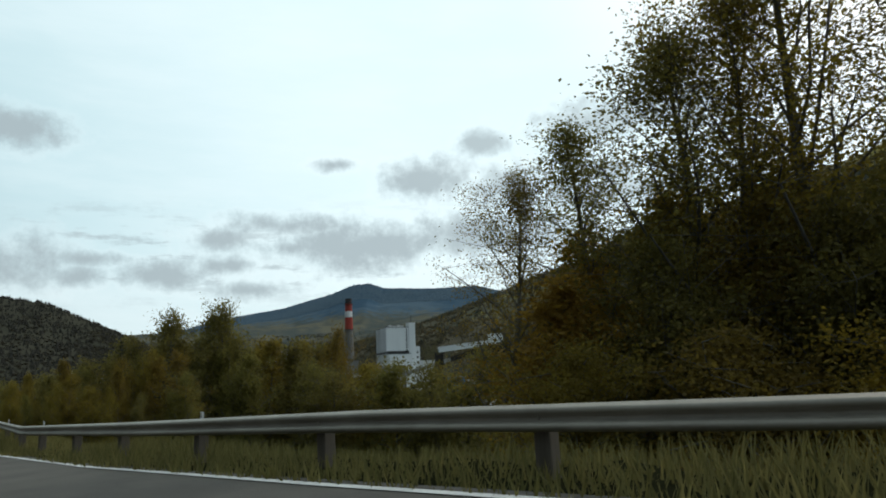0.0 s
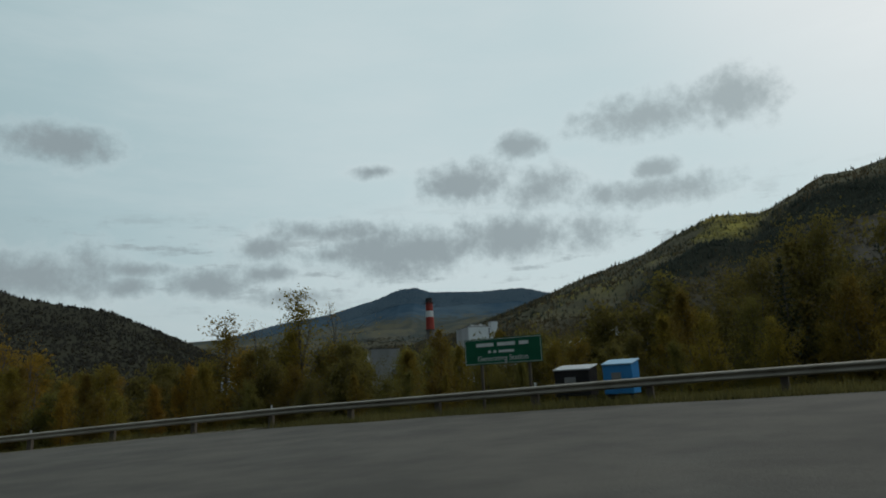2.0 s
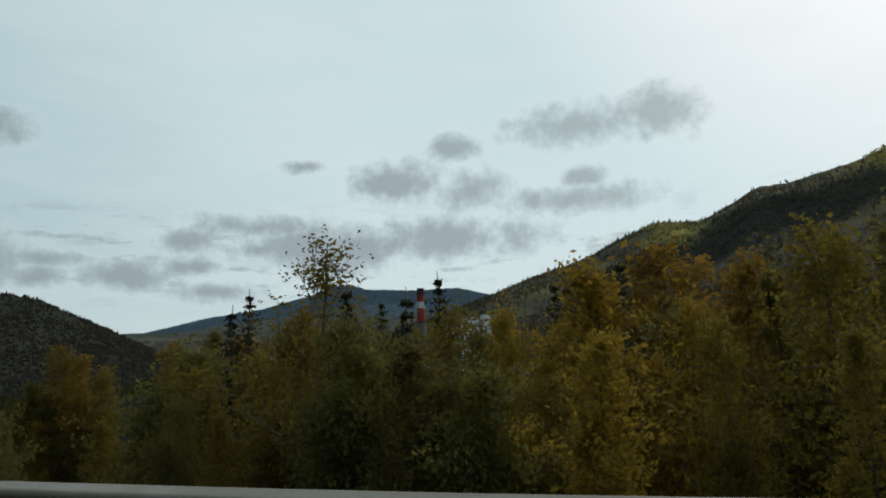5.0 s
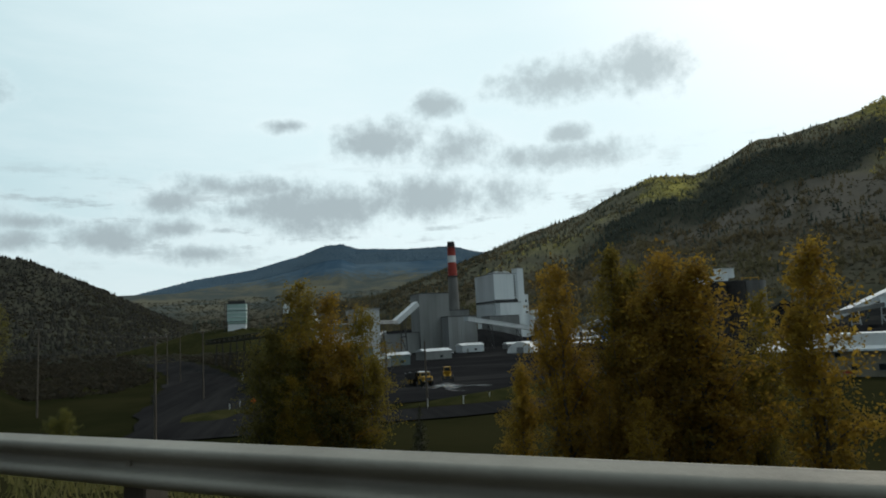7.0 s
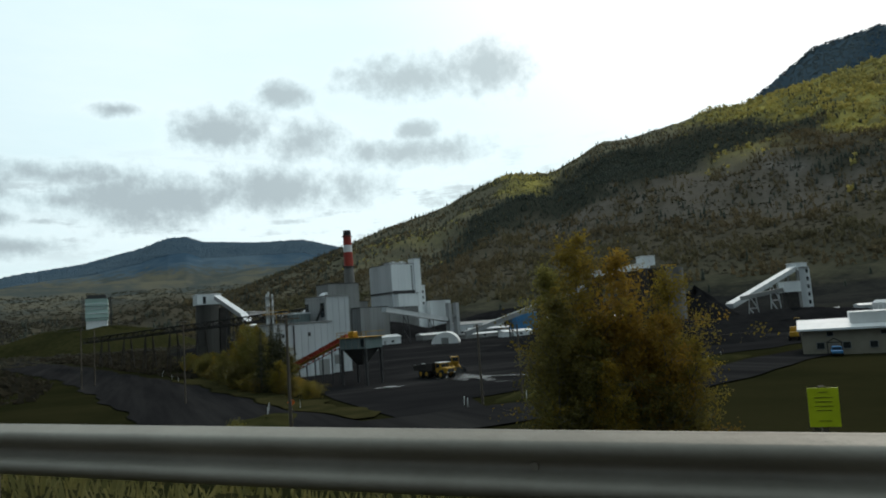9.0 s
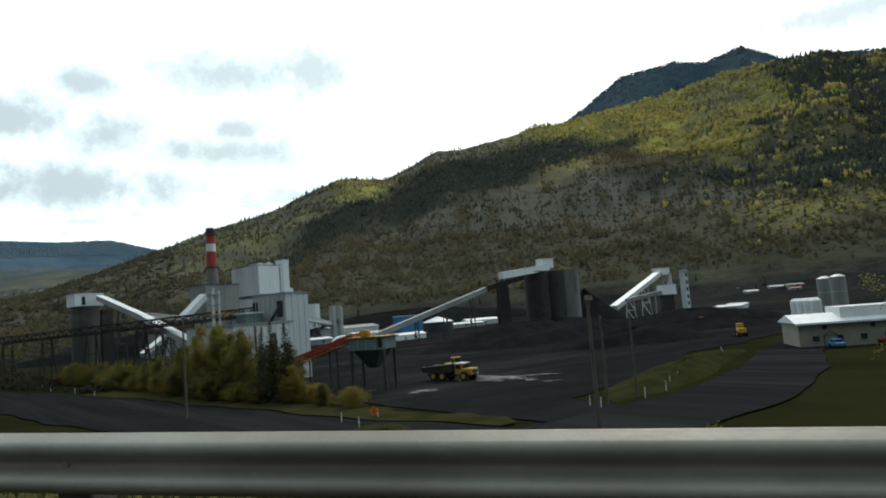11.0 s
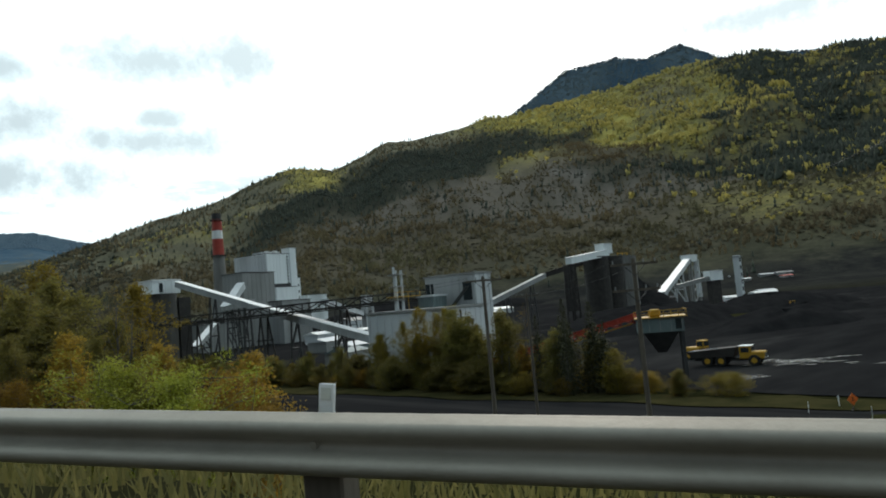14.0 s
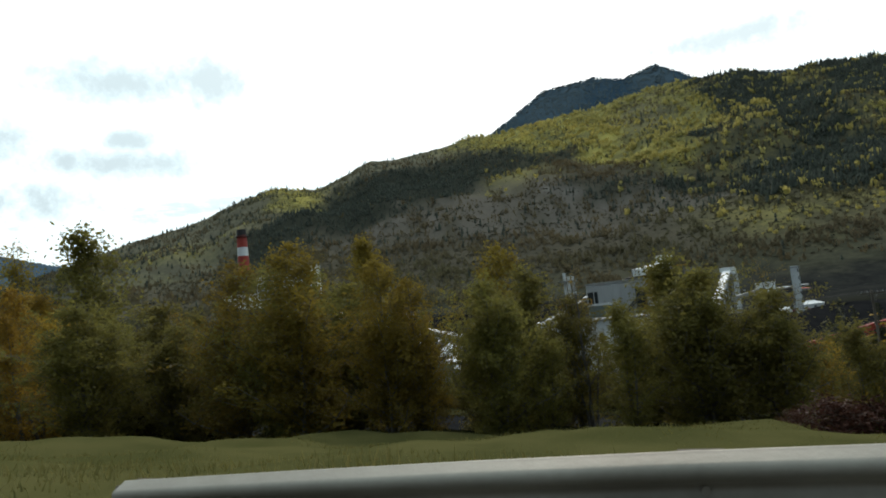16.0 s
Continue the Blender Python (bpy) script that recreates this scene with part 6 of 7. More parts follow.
def shed(x, y, turn, w, d, h, mat, roofmat, label="low white prefabricated shed", z=None):
    t = thing("shed", pose(x, y, ground_z(x, y) if z is None else z, 0, 0, turn), label, "shed", "sheds of the plant")
    bm = boxes((0, w, 0, d, -0.2, h))
    ribs(bm, 0, w, 0, 0, h, 1.8, 0.06)
    part("wall", bm, mat, t)
    bm = bmesh.new()
    vs = [(-0.4, -0.4, h), (w + 0.4, -0.4, h), (w + 0.4, d + 0.4, h), (-0.4, d + 0.4, h), (-0.4, d / 2, h + d * 0.16), (w + 0.4, d / 2, h + d * 0.16)]
    vv = [bm.verts.new(v) for v in vs]
    for f in ((0, 1, 5, 4), (2, 3, 4, 5), (0, 4, 3), (1, 2, 5), (3, 2, 1, 0)):
        bm.faces.new([vv[i] for i in f])
    part("roof", bm, roofmat, t)
    part("door", boxes((w * 0.2, w * 0.2 + 1.1, -0.1, -0.02, 0, 2.1)), CLAD_DARK, t)
    part("window", boxes((w * 0.55, w * 0.55 + 1.6, -0.09, -0.02, 1.0, 2.1)), GLASS, t)
    return t


for x, y, turn, w, d, h, m1, m2 in [(20, 468, 5, 22, 5, 2.4, CLAD_DARK, WHITE), (48, 520, -12, 30, 6, 2.6, CLAD_DARK, WHITE), (128, 530, -10, 34, 6, 2.6, CLAD_MID, WHITE), (2, 488, 10, 16, 7, 3.0, CLAD_DARK, WHITE),
                                    (-30, 470, 15, 14, 8, 4.0, CLAD, WHITE), (-95, 360, 20, 12, 7, 3.6, CLAD_DARK, TEAL), (-84, 372, 15, 10, 7, 4.4, TEAL, CLAD), (36, 452, 0, 18, 7, 3.0, CLAD_WHITE, WHITE),
                                    (160, 540, -15, 26, 9, 4.0, CLAD, WHITE), (-60, 420, 25, 16, 8, 4.2, CLAD_DARK, CLAD),
                                    (182, 372, -30, 12, 6, 3.0, CLAD_WHITE, WHITE), (204, 364, -30, 16, 6, 3.2, CLAD, WHITE), (232, 372, -32, 12, 6, 3.0, CLAD_WHITE, CLAD), (-58, 560, 15, 40, 14, 6.0, CLAD_DARK, CLAD), (60, 566, 10, 44, 12, 5.0, CLAD, CLAD_DARK)]:
    shed(x, y, turn, w, d, h, m1, m2)

# tank farm
for x, y, r, h, m, lab in [(51.0, 250.6, 1.6, 8.3, WHITE, "tall white upright storage tank"), (48.8, 247.6, 1.6, 8.3, WHITE, "tall white upright storage tank"), (46.7, 244.7, 1.6, 8.3, WHITE, "tall white upright storage tank"),
                           (44.5, 241.7, 1.6, 8.3, WHITE, "tall white upright storage tank"), (93.5, 258.5, 2.6, 15.2, CLAD_DARK, "grey steel silo with a pale domed top"), (87.5, 251.5, 2.6, 15.5, CLAD_DARK, "grey steel silo with a pale domed top")]:
    t = thing("storage_tank" if r < 2 else "steel_silo", pose(x, y, ground_z(x, y)), lab, "tank", "tank farm")
    bm = bmesh.new()
    tube(bm, (0, 0, -0.2), (0, 0, h), r, r, 20)
    part("shell", bm, m, t)
    bm = bmesh.new()
    tube(bm, (0, 0, h), (0, 0, h + 0.8), r * 1.02, r * 0.3, 20)
    part("cap", bm, WHITE, t)
    for z in (h * 0.33, h * 0.66):
        bm = bmesh.new()
        tube(bm, (0, 0, z), (0, 0, z + 0.12), r + 0.06, r + 0.06, 20)
        part("hoop", bm, CLAD, t)
for sx, sy, sw, sm, sr in ((462, 458, 22, CLAD_DARK, CLAD), (470, 446, 16, CLAD_MID, CLAD_DARK), (455, 436, 10, CLAD_MID, RED), (440, 470, 12, CLAD_DARK, WHITE)):
    shed(sx, sy, -40, sw, 6, 2.6, sm, sr, "low weathered shed on the rise behind the yard")
shed(90, 266, -50, 12, 6, 7.5, CLAD_WHITE, WHITE, "white process house beside the tanks")

# office building with a white roof
office = thing("office_building", pose(-25.2, 216.3, ground_z(-20, 212), 0, 0, -52), "beige office building with a white metal roof", "building")
oz = -8.4 - office.location.z
bm = boxes((0, 44, 0, 14, -0.3, oz))
part("wall", bm, BEIGE, office)
bm = bmesh.new()
vv = [bm.verts.new(v) for v in [(-0.7, -0.9, oz), (44.7, -0.9, oz), (44.7, 14.9, oz), (-0.7, 14.9, oz), (-0.7, 7, oz + 1.7), (44.7, 7, oz + 1.7)]]
for f in ((0, 1, 5, 4), (2, 3, 4, 5), (0, 4, 3), (1, 2, 5), (3, 2, 1, 0)):
    bm.faces.new([vv[i] for i in f])
part("roof", bm, WHITE, office)
part("raised_roof", boxes((9, 44, 2, 12, oz + 0.6, oz + 2.9)), WHITE, office)
part("fascia", boxes((-0.75, 44.75, -0.95, -0.88, oz - 0.35, oz + 0.05)), CLAD_WHITE, office)
for k in range(9):
    window(office, 2.6 + k * 4.6, 0.0, 1.2, 1.3, 1.2)
    if k % 2 == 0:
        window(office, 4.6 + k * 4.6, 0.0, oz - 1.5, 1.0, 0.8)
part("door", boxes((5.0, 6.3, -0.14, -0.03, 0, 2.2)), CLAD_DARK, office)
part("porch", bars([((4.4, -1.6, 0), (4.4, -1.6, 2.5)), ((6.9, -1.6, 0), (6.9, -1.6, 2.5)), ((4.2, -1.6, 2.5), (7.1, -1.6, 2.5)), ((4.3, -1.6, 2.5), (5.65, -1.6, 3.3)), ((7.0, -1.6, 2.5), (5.65, -1.6, 3.3))], 0.18), RUSTSTEEL, office)
# ---------------------------------------------------------------- ground of the coal yard
def patch(name, along, lo, hi, cells, mat, lift, label, category, swap=False):
    """A sheet on the valley floor between two curves lo and hi over the values along."""
    P = []
    for a in along:
        p, q = lo(a), hi(a)
        P.append([(a, p + (q - p) * k / cells) if not swap else (p + (q - p) * k / cells, a) for k in range(cells + 1)])
    P = np.array(P)
    if swap:
        P = P[:, ::-1]
    z = land(P[..., 0].ravel(), P[..., 1].ravel()).reshape(P.shape[:2]) + lift
    return tagged(new(name, grid_mesh(P[..., 0], P[..., 1], z, mat)), label, category, kind="structure")


def curve(xs, ys, wob=0.0, f=0.13):
    return lambda a: float(np.interp(a, xs, ys)) + wob * (math.sin(a * f) + 0.6 * math.sin(a * f * 2.7 + 1.3))


patch("coal_yard", np.arange(-118, 262, 4.0), curve((-118, -106, -104, -95, -80, -55, -35, 0, 60, 260), (200, 200, 214, 215, 216, 225, 236, 240, 246, 250), 1.0),
      curve((-118, -112, -95, 0, 260), (236, 300, 430, 600, 600), 2.0), 70, COAL, 0.16, "black coal-dusted ground of the storage yard", "yard")
patch("haul_road", np.arange(184, 640, 4.0), curve((184, 203, 235, 292, 340, 412, 640), (-141, -144, -149, -157, -164, -176, -240), 0.8), curve((184, 203, 245, 291, 340, 412, 470, 530, 640), (-118, -123, -130, -134, -140, -152, -164, -181, -216), 0.8),
      12, HAUL, 0.19, "wide black haul road along the plant", "road", swap=True)
patch("side_road", np.arange(-140, 60, 3.0), curve((-140, -110, -90, -60, -30, 60), (188, 187, 187, 197, 209, 236), 0.5), curve((-140, -110, -90, -60, -30, 60), (203, 203, 202, 211, 222, 249), 0.5),
      8, HAUL, 0.22, "black side road into the yard", "road")


DRYGRASS = material("dry_olive_grass", (0.022, 0.023, 0.010), (0.050, 0.044, 0.019), 0.25, 30, 0.95, bump=1.0, third=(0.048, 0.039, 0.017), spec=0.0)
patch("grass_verge", np.arange(206, 340, 2.0), curve((184, 203, 245, 291, 340), (-117.5, -122.5, -129.5, -133.5, -139.5), 0.8), curve((184, 203, 245, 291, 340), (-114, -118, -121.5, -125, -131), 1.2, 0.3),
      5, DRYGRASS, 0.24, "dry olive grass verge along the haul road", "verge", swap=True)


def mound(name, cx, cy, rx, ry, h, turn, mat, label, category, seed=0, sharp=1.0):
    t_, vs, fs = radians(turn), [], []
    nr, na = 12, 44
    for i in range(nr + 1):
        u = i / nr
        for j in range(na):
            a = j * 2 * math.pi / na
            wob = 1 + 0.10 * math.sin(3 * a + seed) + 0.07 * math.sin(5 * a + seed * 2.1) + 0.03 * math.sin(11 * a + seed)
            x, y = math.cos(a) * rx * u * wob, math.sin(a) * ry * u * wob
            X_, Y_ = cx + x * math.cos(t_) - y * math.sin(t_), cy + x * math.sin(t_) + y * math.cos(t_)
            prof = (1 - u)**sharp if sharp >= 1 else 1 - u**2
            vs.append((X_, Y_, h * prof * (1 + 0.12 * math.sin(a * 4 + u * 9 + seed))))
    V = np.array(vs)
    V[:, 2] += land(V[:, 0], V[:, 1]) - 0.25 + 0.25 * (1 - np.repeat(np.arange(nr + 1) / nr, na))
    for i in range(nr):
        for j in range(na):
            k = (j + 1) % na
            fs.append((i * na + j, (i + 1) * na + j, (i + 1) * na + k, i * na + k))
    return tagged(new(name, mesh_of(V.tolist(), fs, mat, True)), label, category)


mound("coal_mound", 118, 392, 30, 26, 19, 0, PILE, "steep black coal pile beside the silos", "coal pile", 1, 1.0)
mound("coal_mound", 20, 330, 62, 26, 7.5, -8, PILE, "long low black coal stockpile", "coal pile", 2, 0.5)
mound("coal_mound", 96, 318, 58, 22, 6.5, -14, PILE, "long low black coal stockpile", "coal pile", 3, 0.5)
mound("coal_mound", -2, 276, 30, 14, 4.5, -20, PILE, "rounded black coal stockpile", "coal pile", 4, 0.5)
mound("coal_mound", 60, 290, 34, 14, 3.5, -25, PILE, "rounded black coal stockpile", "coal pile", 6, 0.5)
mound("coal_mound", -30, 560, 90, 30, 13, 4, PILE, "large black coal stockpile behind the plant", "coal pile", 5, 0.5)
mound("coal_mound", 160, 600, 120, 40, 14, -6, PILE, "large black coal stockpile behind the plant", "coal pile", 7, 0.5)
mound("grass_mound", -66, 218, 42, 6.0, 1.8, 17, GRASS, "low grassy mound between yard and side road", "mound", 8, 0.5)
mound("grass_mound", -133, 214, 12, 6, 0.8, 70, GRASS, "low grassy island beside the haul road", "mound", 9, 0.5)
mound("grass_mound", 30, 316, 66, 3.0, 1.6, -23, GRASS, "narrow grassy bank across the yard", "mound", 11, 0.5)
mound("grass_mound", *FAR_KNOLL, 95, 60, 19, 0, GRASS, "dark grassy knoll under the pale tower", "mound", 5, 0.5)
mound("gravel_mound", -61.8, 55.3, 3.6, 1.0, 0.34, 5, GRAVEL, "low heap of loose grey gravel by the guardrail", "gravel heap", 3, 0.5)

WATER = material("standing_water", (0.10, 0.10, 0.10), (0.30, 0.30, 0.29), 0.9, 14, 0.25, spec=0.5, bump=0.1)
wet = random.Random(31)
for k in range(44):
    x, y = (wet.gauss(-86.0, 2.6), wet.gauss(242.5, 5.5)) if k < 36 else (wet.gauss(-104.0, 1.2), wet.gauss(245.0, 1.2))
    rx, ry, turn = wet.uniform(1.2, 4.6), wet.uniform(0.22, 0.75), wet.uniform(-62, -30)
    vs = []
    for j in range(40):
        a = j * 2 * math.pi / 40
        w = 1 + 0.35 * math.sin(3 * a + x) + 0.26 * math.sin(7 * a + y) + 0.18 * math.sin(13 * a + x * y)
        q = Vector((math.cos(a) * rx * 0.45 * w, math.sin(a) * ry * 0.9 * w, 0))
        q.rotate(Euler((0, 0, radians(turn))))
        vs.append((x + q.x, y + q.y))
    zz = max(land(np.array([v[0] for v in vs]), np.array([v[1] for v in vs]))) + 0.2
    tagged(new("puddle", mesh_of([(*v, zz) for v in vs], [tuple(range(40))], WATER)), "shallow grey puddle on the coal yard", "puddle", "puddles of the yard")


# ---------------------------------------------------------------- poles and wires
def pole(x, y, top, arms=2, turn=0.0, label="weathered wooden utility pole with crossarms"):
    z = ground_z(x, y)
    t = thing("utility_pole", pose(x, y, z, 0, 0, turn), label, "utility pole", "poles of the power line")
    h = top - z
    bm = bmesh.new()
    tube(bm, (0, 0, -0.4), (0, 0, h), 0.19, 0.12, 10)
    part("pole", bm, WOODPOST, t)
    for k in range(arms):
        zz = h - 0.35 - 1.6 * k
        arm = part("crossarm", boxes((-1.5, 1.5, -0.16, -0.04, zz - 0.07, zz + 0.07)), WOODPOST, t)
        for u in (-1.35, -0.6, 0.6, 1.35):
            bm = bmesh.new()
            tube(bm, (u, -0.1, zz + 0.07), (u, -0.1, zz + 0.3), 0.05, 0.035, 8)
            part("insulator", bm, CLAD_DARK, arm)
        part("brace", bars([((-0.7, -0.1, zz - 0.05), (0, -0.12, zz - 0.75)), ((0.7, -0.1, zz - 0.05), (0, -0.12, zz - 0.75))], 0.04), STEEL, t)
    return t


LINE_TURN = math.degrees(math.atan2(0.776, 0.623)) - 90
pole(-171.6, 223.4, 3.6, 2, LINE_TURN)
pole(-169.0, 238.4, 3.7, 1, LINE_TURN)
pole(-140.5, 257.1, 2.1, 1, LINE_TURN)
pole(-163.0, 338.0, 3.5, 1, 20)
pole(-160.0, 345.0, 3.2, 0, 20, "bare weathered wooden utility pole")
pole(-136.0, 181.0, 0.2, 1, 30)
pole(-104.0, 205.6, -2.2, 1, 40)
pole(-97.2, 206.0, -2.6, 0, 40, "bare weathered wooden utility pole")
pole(-221.5, 161.3, 12.2, 2, LINE_TURN)
WIRE = material("bare_wire", (0.02, 0.02, 0.02), (0.05, 0.05, 0.05), 1, 5, 0.6, bump=0)


def wire(a, b, sag, r=0.009):
    a, b = Vector(a), Vector(b)
    limb = []
    for k in range(25):
        u = k / 24
        limb.append((a.lerp(b, u) - Vector((0, 0, sag * 4 * u * (1 - u))), r))
    vs, fs = limb_mesh([limb], 4)
    return tagged(new("power_line", mesh_of(vs, fs, WIRE)), "thin dark overhead power line between two poles", "power line", "overhead wires")


lx, ly = math.cos(radians(LINE_TURN)), math.sin(radians(LINE_TURN))
for u, dz in ((-1.35, 3.5), (1.35, 3.5)):
    wire((-171.6 + lx * u, 223.4 + ly * u, dz), (-221.5 + lx * u, 161.3 + ly * u, dz + 8.4), 0.7)
for u in (-1.35, 1.35):
    wire((-171.6 + lx * u, 223.4 + ly * u, 3.5), (-140.5 + lx * u, 257.1 + ly * u, 2.0), 0.5)
    wire((-140.5 + lx * u, 257.1 + ly * u, 2.0), (-106.5 + lx * u, 311.0, 1.0), 0.6)
    wire((-169.0 + lx * u, 238.4 + ly * u, 3.6), (-163.0 + lx * u, 338.0 + ly * u, 3.4), 1.2)

# ---------------------------------------------------------------- signs and markers
GREEN = material("green_sign_sheeting", (0.004, 0.085, 0.042), (0.008, 0.125, 0.062), 1.5, 12, 0.45, bump=0)
LIME = material("lime_sign_sheeting", (0.42, 0.50, 0.01), (0.58, 0.66, 0.02), 1.5, 12, 0.5, bump=0)
ORANGE = material("orange_sign_sheeting", (0.62, 0.12, 0.02), (0.80, 0.18, 0.03), 1.5, 12, 0.5, bump=0)
LETTER = material("white_sign_letters", (0.62, 0.64, 0.62), (0.74, 0.76, 0.74), 3, 12, 0.5, bump=0)
BLACKP = material("black_sign_print", (0.012, 0.012, 0.012), (0.025, 0.025, 0.025), 3, 12, 0.6, bump=0)

sa, sb = Vector((-31.6, 50.5, 0)), Vector((-29.0, 48.8, 0))
turn = math.degrees(math.atan2(sb.y - sa.y, sb.x - sa.x))
W, H = 3.12, 0.96
board = thing("road_sign", pose(-31.6, 50.5, 0.68, 0, 0, turn), "wide green road sign with white lettering on two posts", "road sign")
part("panel", boxes((0, W, 0, 0.03, 0, H)), GREEN, board, bevel=0.006)
part("border", boxes((0.03, W - 0.03, -0.006, -0.003, 0.03, 0.045), (0.03, W - 0.03, -0.006, -0.003, H - 0.045, H - 0.03), (0.03, 0.045, -0.006, -0.003, 0.045, H - 0.045), (W - 0.045, W - 0.03, -0.006, -0.003, 0.045, H - 0.045)), LETTER, board)


def word_bars(y, h, words, x0, gap):
    bm = bmesh.new()
    x = x0
    for w in words:
        box(bm, x, x + w, -0.007, -0.003, y, y + h)
        x += w + gap
    return bm


part("upper_bars", word_bars(0.66, 0.13, (0.72, 0.72, 0.38), 0.5, 0.15), LETTER, board)
part("middle_bars", word_bars(0.415, 0.09, (0.12, 0.12, 0.62), 0.98, 0.1), LETTER, board)
txt = bpy.data.curves.new("lettering", "FONT")
txt.body, txt.size, txt.align_x, txt.extrude = "Generating Station", 0.27, "CENTER", 0.002
tmp = bpy.data.objects.new("lettering", txt)
scene.collection.objects.link(tmp)
bpy.context.view_layer.update()
tm = bpy.data.meshes.new_from_object(tmp.evaluated_get(bpy.context.evaluated_depsgraph_get()))
scene.collection.objects.unlink(tmp)
bpy.data.objects.remove(tmp)
tm.materials.clear()
tm.materials.append(LETTER)
lt = part("lettering", tm, LETTER, board)
lt.matrix_basis = pose(W / 2, -0.006, 0.13, 90, 0, 0)
for u in (0.65, W - 0.55):
    p = on_road(54, 22)
    q = sa.lerp(sb, u / W)
    gz = ground_z(q.x, q.y)
    bm = boxes((u - 0.05, u + 0.05, 0.035, 0.135, gz - 0.68 - 0.3, H - 0.1))
    part("post", bm, WOODPOST, board, bevel=0.01)

# lime notice board below the bend
sg = thing("notice_sign", pose(-141.4, 122.3, ground_z(-141.4, 122.3), 2, 1, -38), "lime yellow notice sign with black print on a post", "sign")
zc = -2.6 - sg.location.z
part("panel", boxes((-0.165, 0.165, -0.015, 0.0, zc - 0.225, zc + 0.225)), LIME, sg)
part("print", boxes(*[(-w, w, -0.019, -0.016, zc + z, zc + z + 0.009) for w, z in ((0.05, 0.17), (0.10, 0.11), (0.09, 0.06), (0.10, 0.01), (0.08, -0.04), (0.07, -0.16))]), material("olive_sign_print", (0.10, 0.12, 0.01), (0.16, 0.18, 0.02), 3, 12, 0.6, bump=0), sg)
part("post", boxes((-0.03, 0.03, 0.0, 0.06, -0.3, zc + 0.24)), WOODPOST, sg)

# orange work sign at the yard's mouth
z0 = ground_z(-127.2, 224.9)
sg = thing("warning_sign", pose(-127.2, 224.9, z0 + 0.15, 0, 0, -38), "orange diamond warning sign on a low stand", "sign")
bm = boxes((-0.46, 0.46, -0.012, 0.012, -0.46, 0.46))
bmesh.ops.rotate(bm, matrix=Matrix.Rotation(radians(45), 3, "Y"), verts=bm.verts)
bmesh.ops.translate(bm, vec=(0, 0, 1.25), verts=bm.verts)
part("panel", bm, ORANGE, sg)
part("symbol", boxes((-0.16, 0.16, -0.018, -0.013, 1.1, 1.16), (-0.05, 0.05, -0.018, -0.013, 1.2, 1.46)), BLACKP, sg)
part("stand", bars([((0, 0.04, 0), (0, 0.04, 1.2)), ((-0.5, -0.3, 0), (0, 0.04, 0.35)), ((0.5, -0.3, 0), (0, 0.04, 0.35)), ((0, 0.5, 0), (0, 0.04, 0.35))], 0.05), STEEL, sg)

mk = boxes((-0.06, 0.06, -0.03, 0.03, -0.3, 1.25))
bmesh.ops.bevel(mk, geom=mk.edges[:], offset=0.01, segments=1, affect="EDGES")
stake_me = bpy.data.meshes.new("stake")
mk.to_mesh(stake_me), mk.free()
stake_me.materials.append(WHITEPL)
for x, y in [(-131.2, 222.2), (-125.4, 226.8), (-130.0, 228.5), (-106.5, 206.5), (-97.4, 204.6), (-91, 205.6), (-85.5, 208.5), (-79.5, 211), (-70, 214.6), (-61, 217.6), (-52, 220.6), (-43, 224), (-34.5, 229), (-107.0, 204.3),
             (-138, 330), (-139, 347), (-141, 368), (-140, 388)]:
    ob = new("marker_stake", stake_me)
    ob.matrix_world = pose(x, y, ground_z(x, y) + 0.15, dice.uniform(-4, 4), dice.uniform(-4, 4), dice.uniform(0, 180))
    tagged(ob, "white plastic marker stake beside the haul road", "marker stake", "markers of the yard")


for x, y in ((-190.72, 182.22), (-190.63, 182.16)):
    gz = ground_z(x, y)
    ob = part("marker_stake", boxes((-0.010, 0.010, -0.010, 0.010, -0.3, -0.31 - gz)), YELLOW, bevel=0.003)
    ob.matrix_world = pose(x, y, gz, 0, -6, 20)
    tagged(ob, "thin yellow marker stake on the road bank", "marker stake", "yellow stakes on the bank")

# ---------------------------------------------------------------- refuse bins behind the rail
def bin_box(name, m, w, d, h, mat, lidmat, label):
    t = thing(name, m, label, "bin", "bins of the lay-by")
    bm = bmesh.new()
    vv = [bm.verts.new(v) for v in [(0, 0, 0.12), (w, 0, 0.12), (w, d, 0.12), (0, d, 0.12), (0, -0.06, h * 0.88), (w, -0.06, h * 0.88), (w, d, h), (0, d, h)]]
    for f in ((3, 2, 1, 0), (0, 1, 5, 4), (1, 2, 6, 5), (2, 3, 7, 6), (3, 0, 4, 7), (4, 5, 6, 7)):
        bm.faces.new([vv[i] for i in f])
    part("body", bm, mat, t, bevel=0.02)
    bm = bmesh.new()
    a, b = Vector((w / 2, -0.1, h * 0.88 + 0.02)), Vector((w / 2, d + 0.02, h + 0.03))
    beam(bm, a, b, w + 0.06, 0.05)
    part("lid", bm, lidmat, t, bevel=0.012)
    part("handle", bars([((w * 0.3, -0.12, h * 0.5), (w * 0.7, -0.12, h * 0.5)), ((w * 0.3, -0.12, h * 0.5), (w * 0.3, 0.0, h * 0.5)), ((w * 0.7, -0.12, h * 0.5), (w * 0.7, 0.0, h * 0.5))], 0.03), STEEL, t)
    for u in (0.06, w - 0.16):
        part("foot", boxes((u, u + 0.1, 0.05, d - 0.05, -0.05, 0.14)), STEEL, t)
    part("label_plate", boxes((w * 0.3, w * 0.62, -0.075, -0.06, h * 0.42, h * 0.68)), CLAD_DARK, t)
    return t


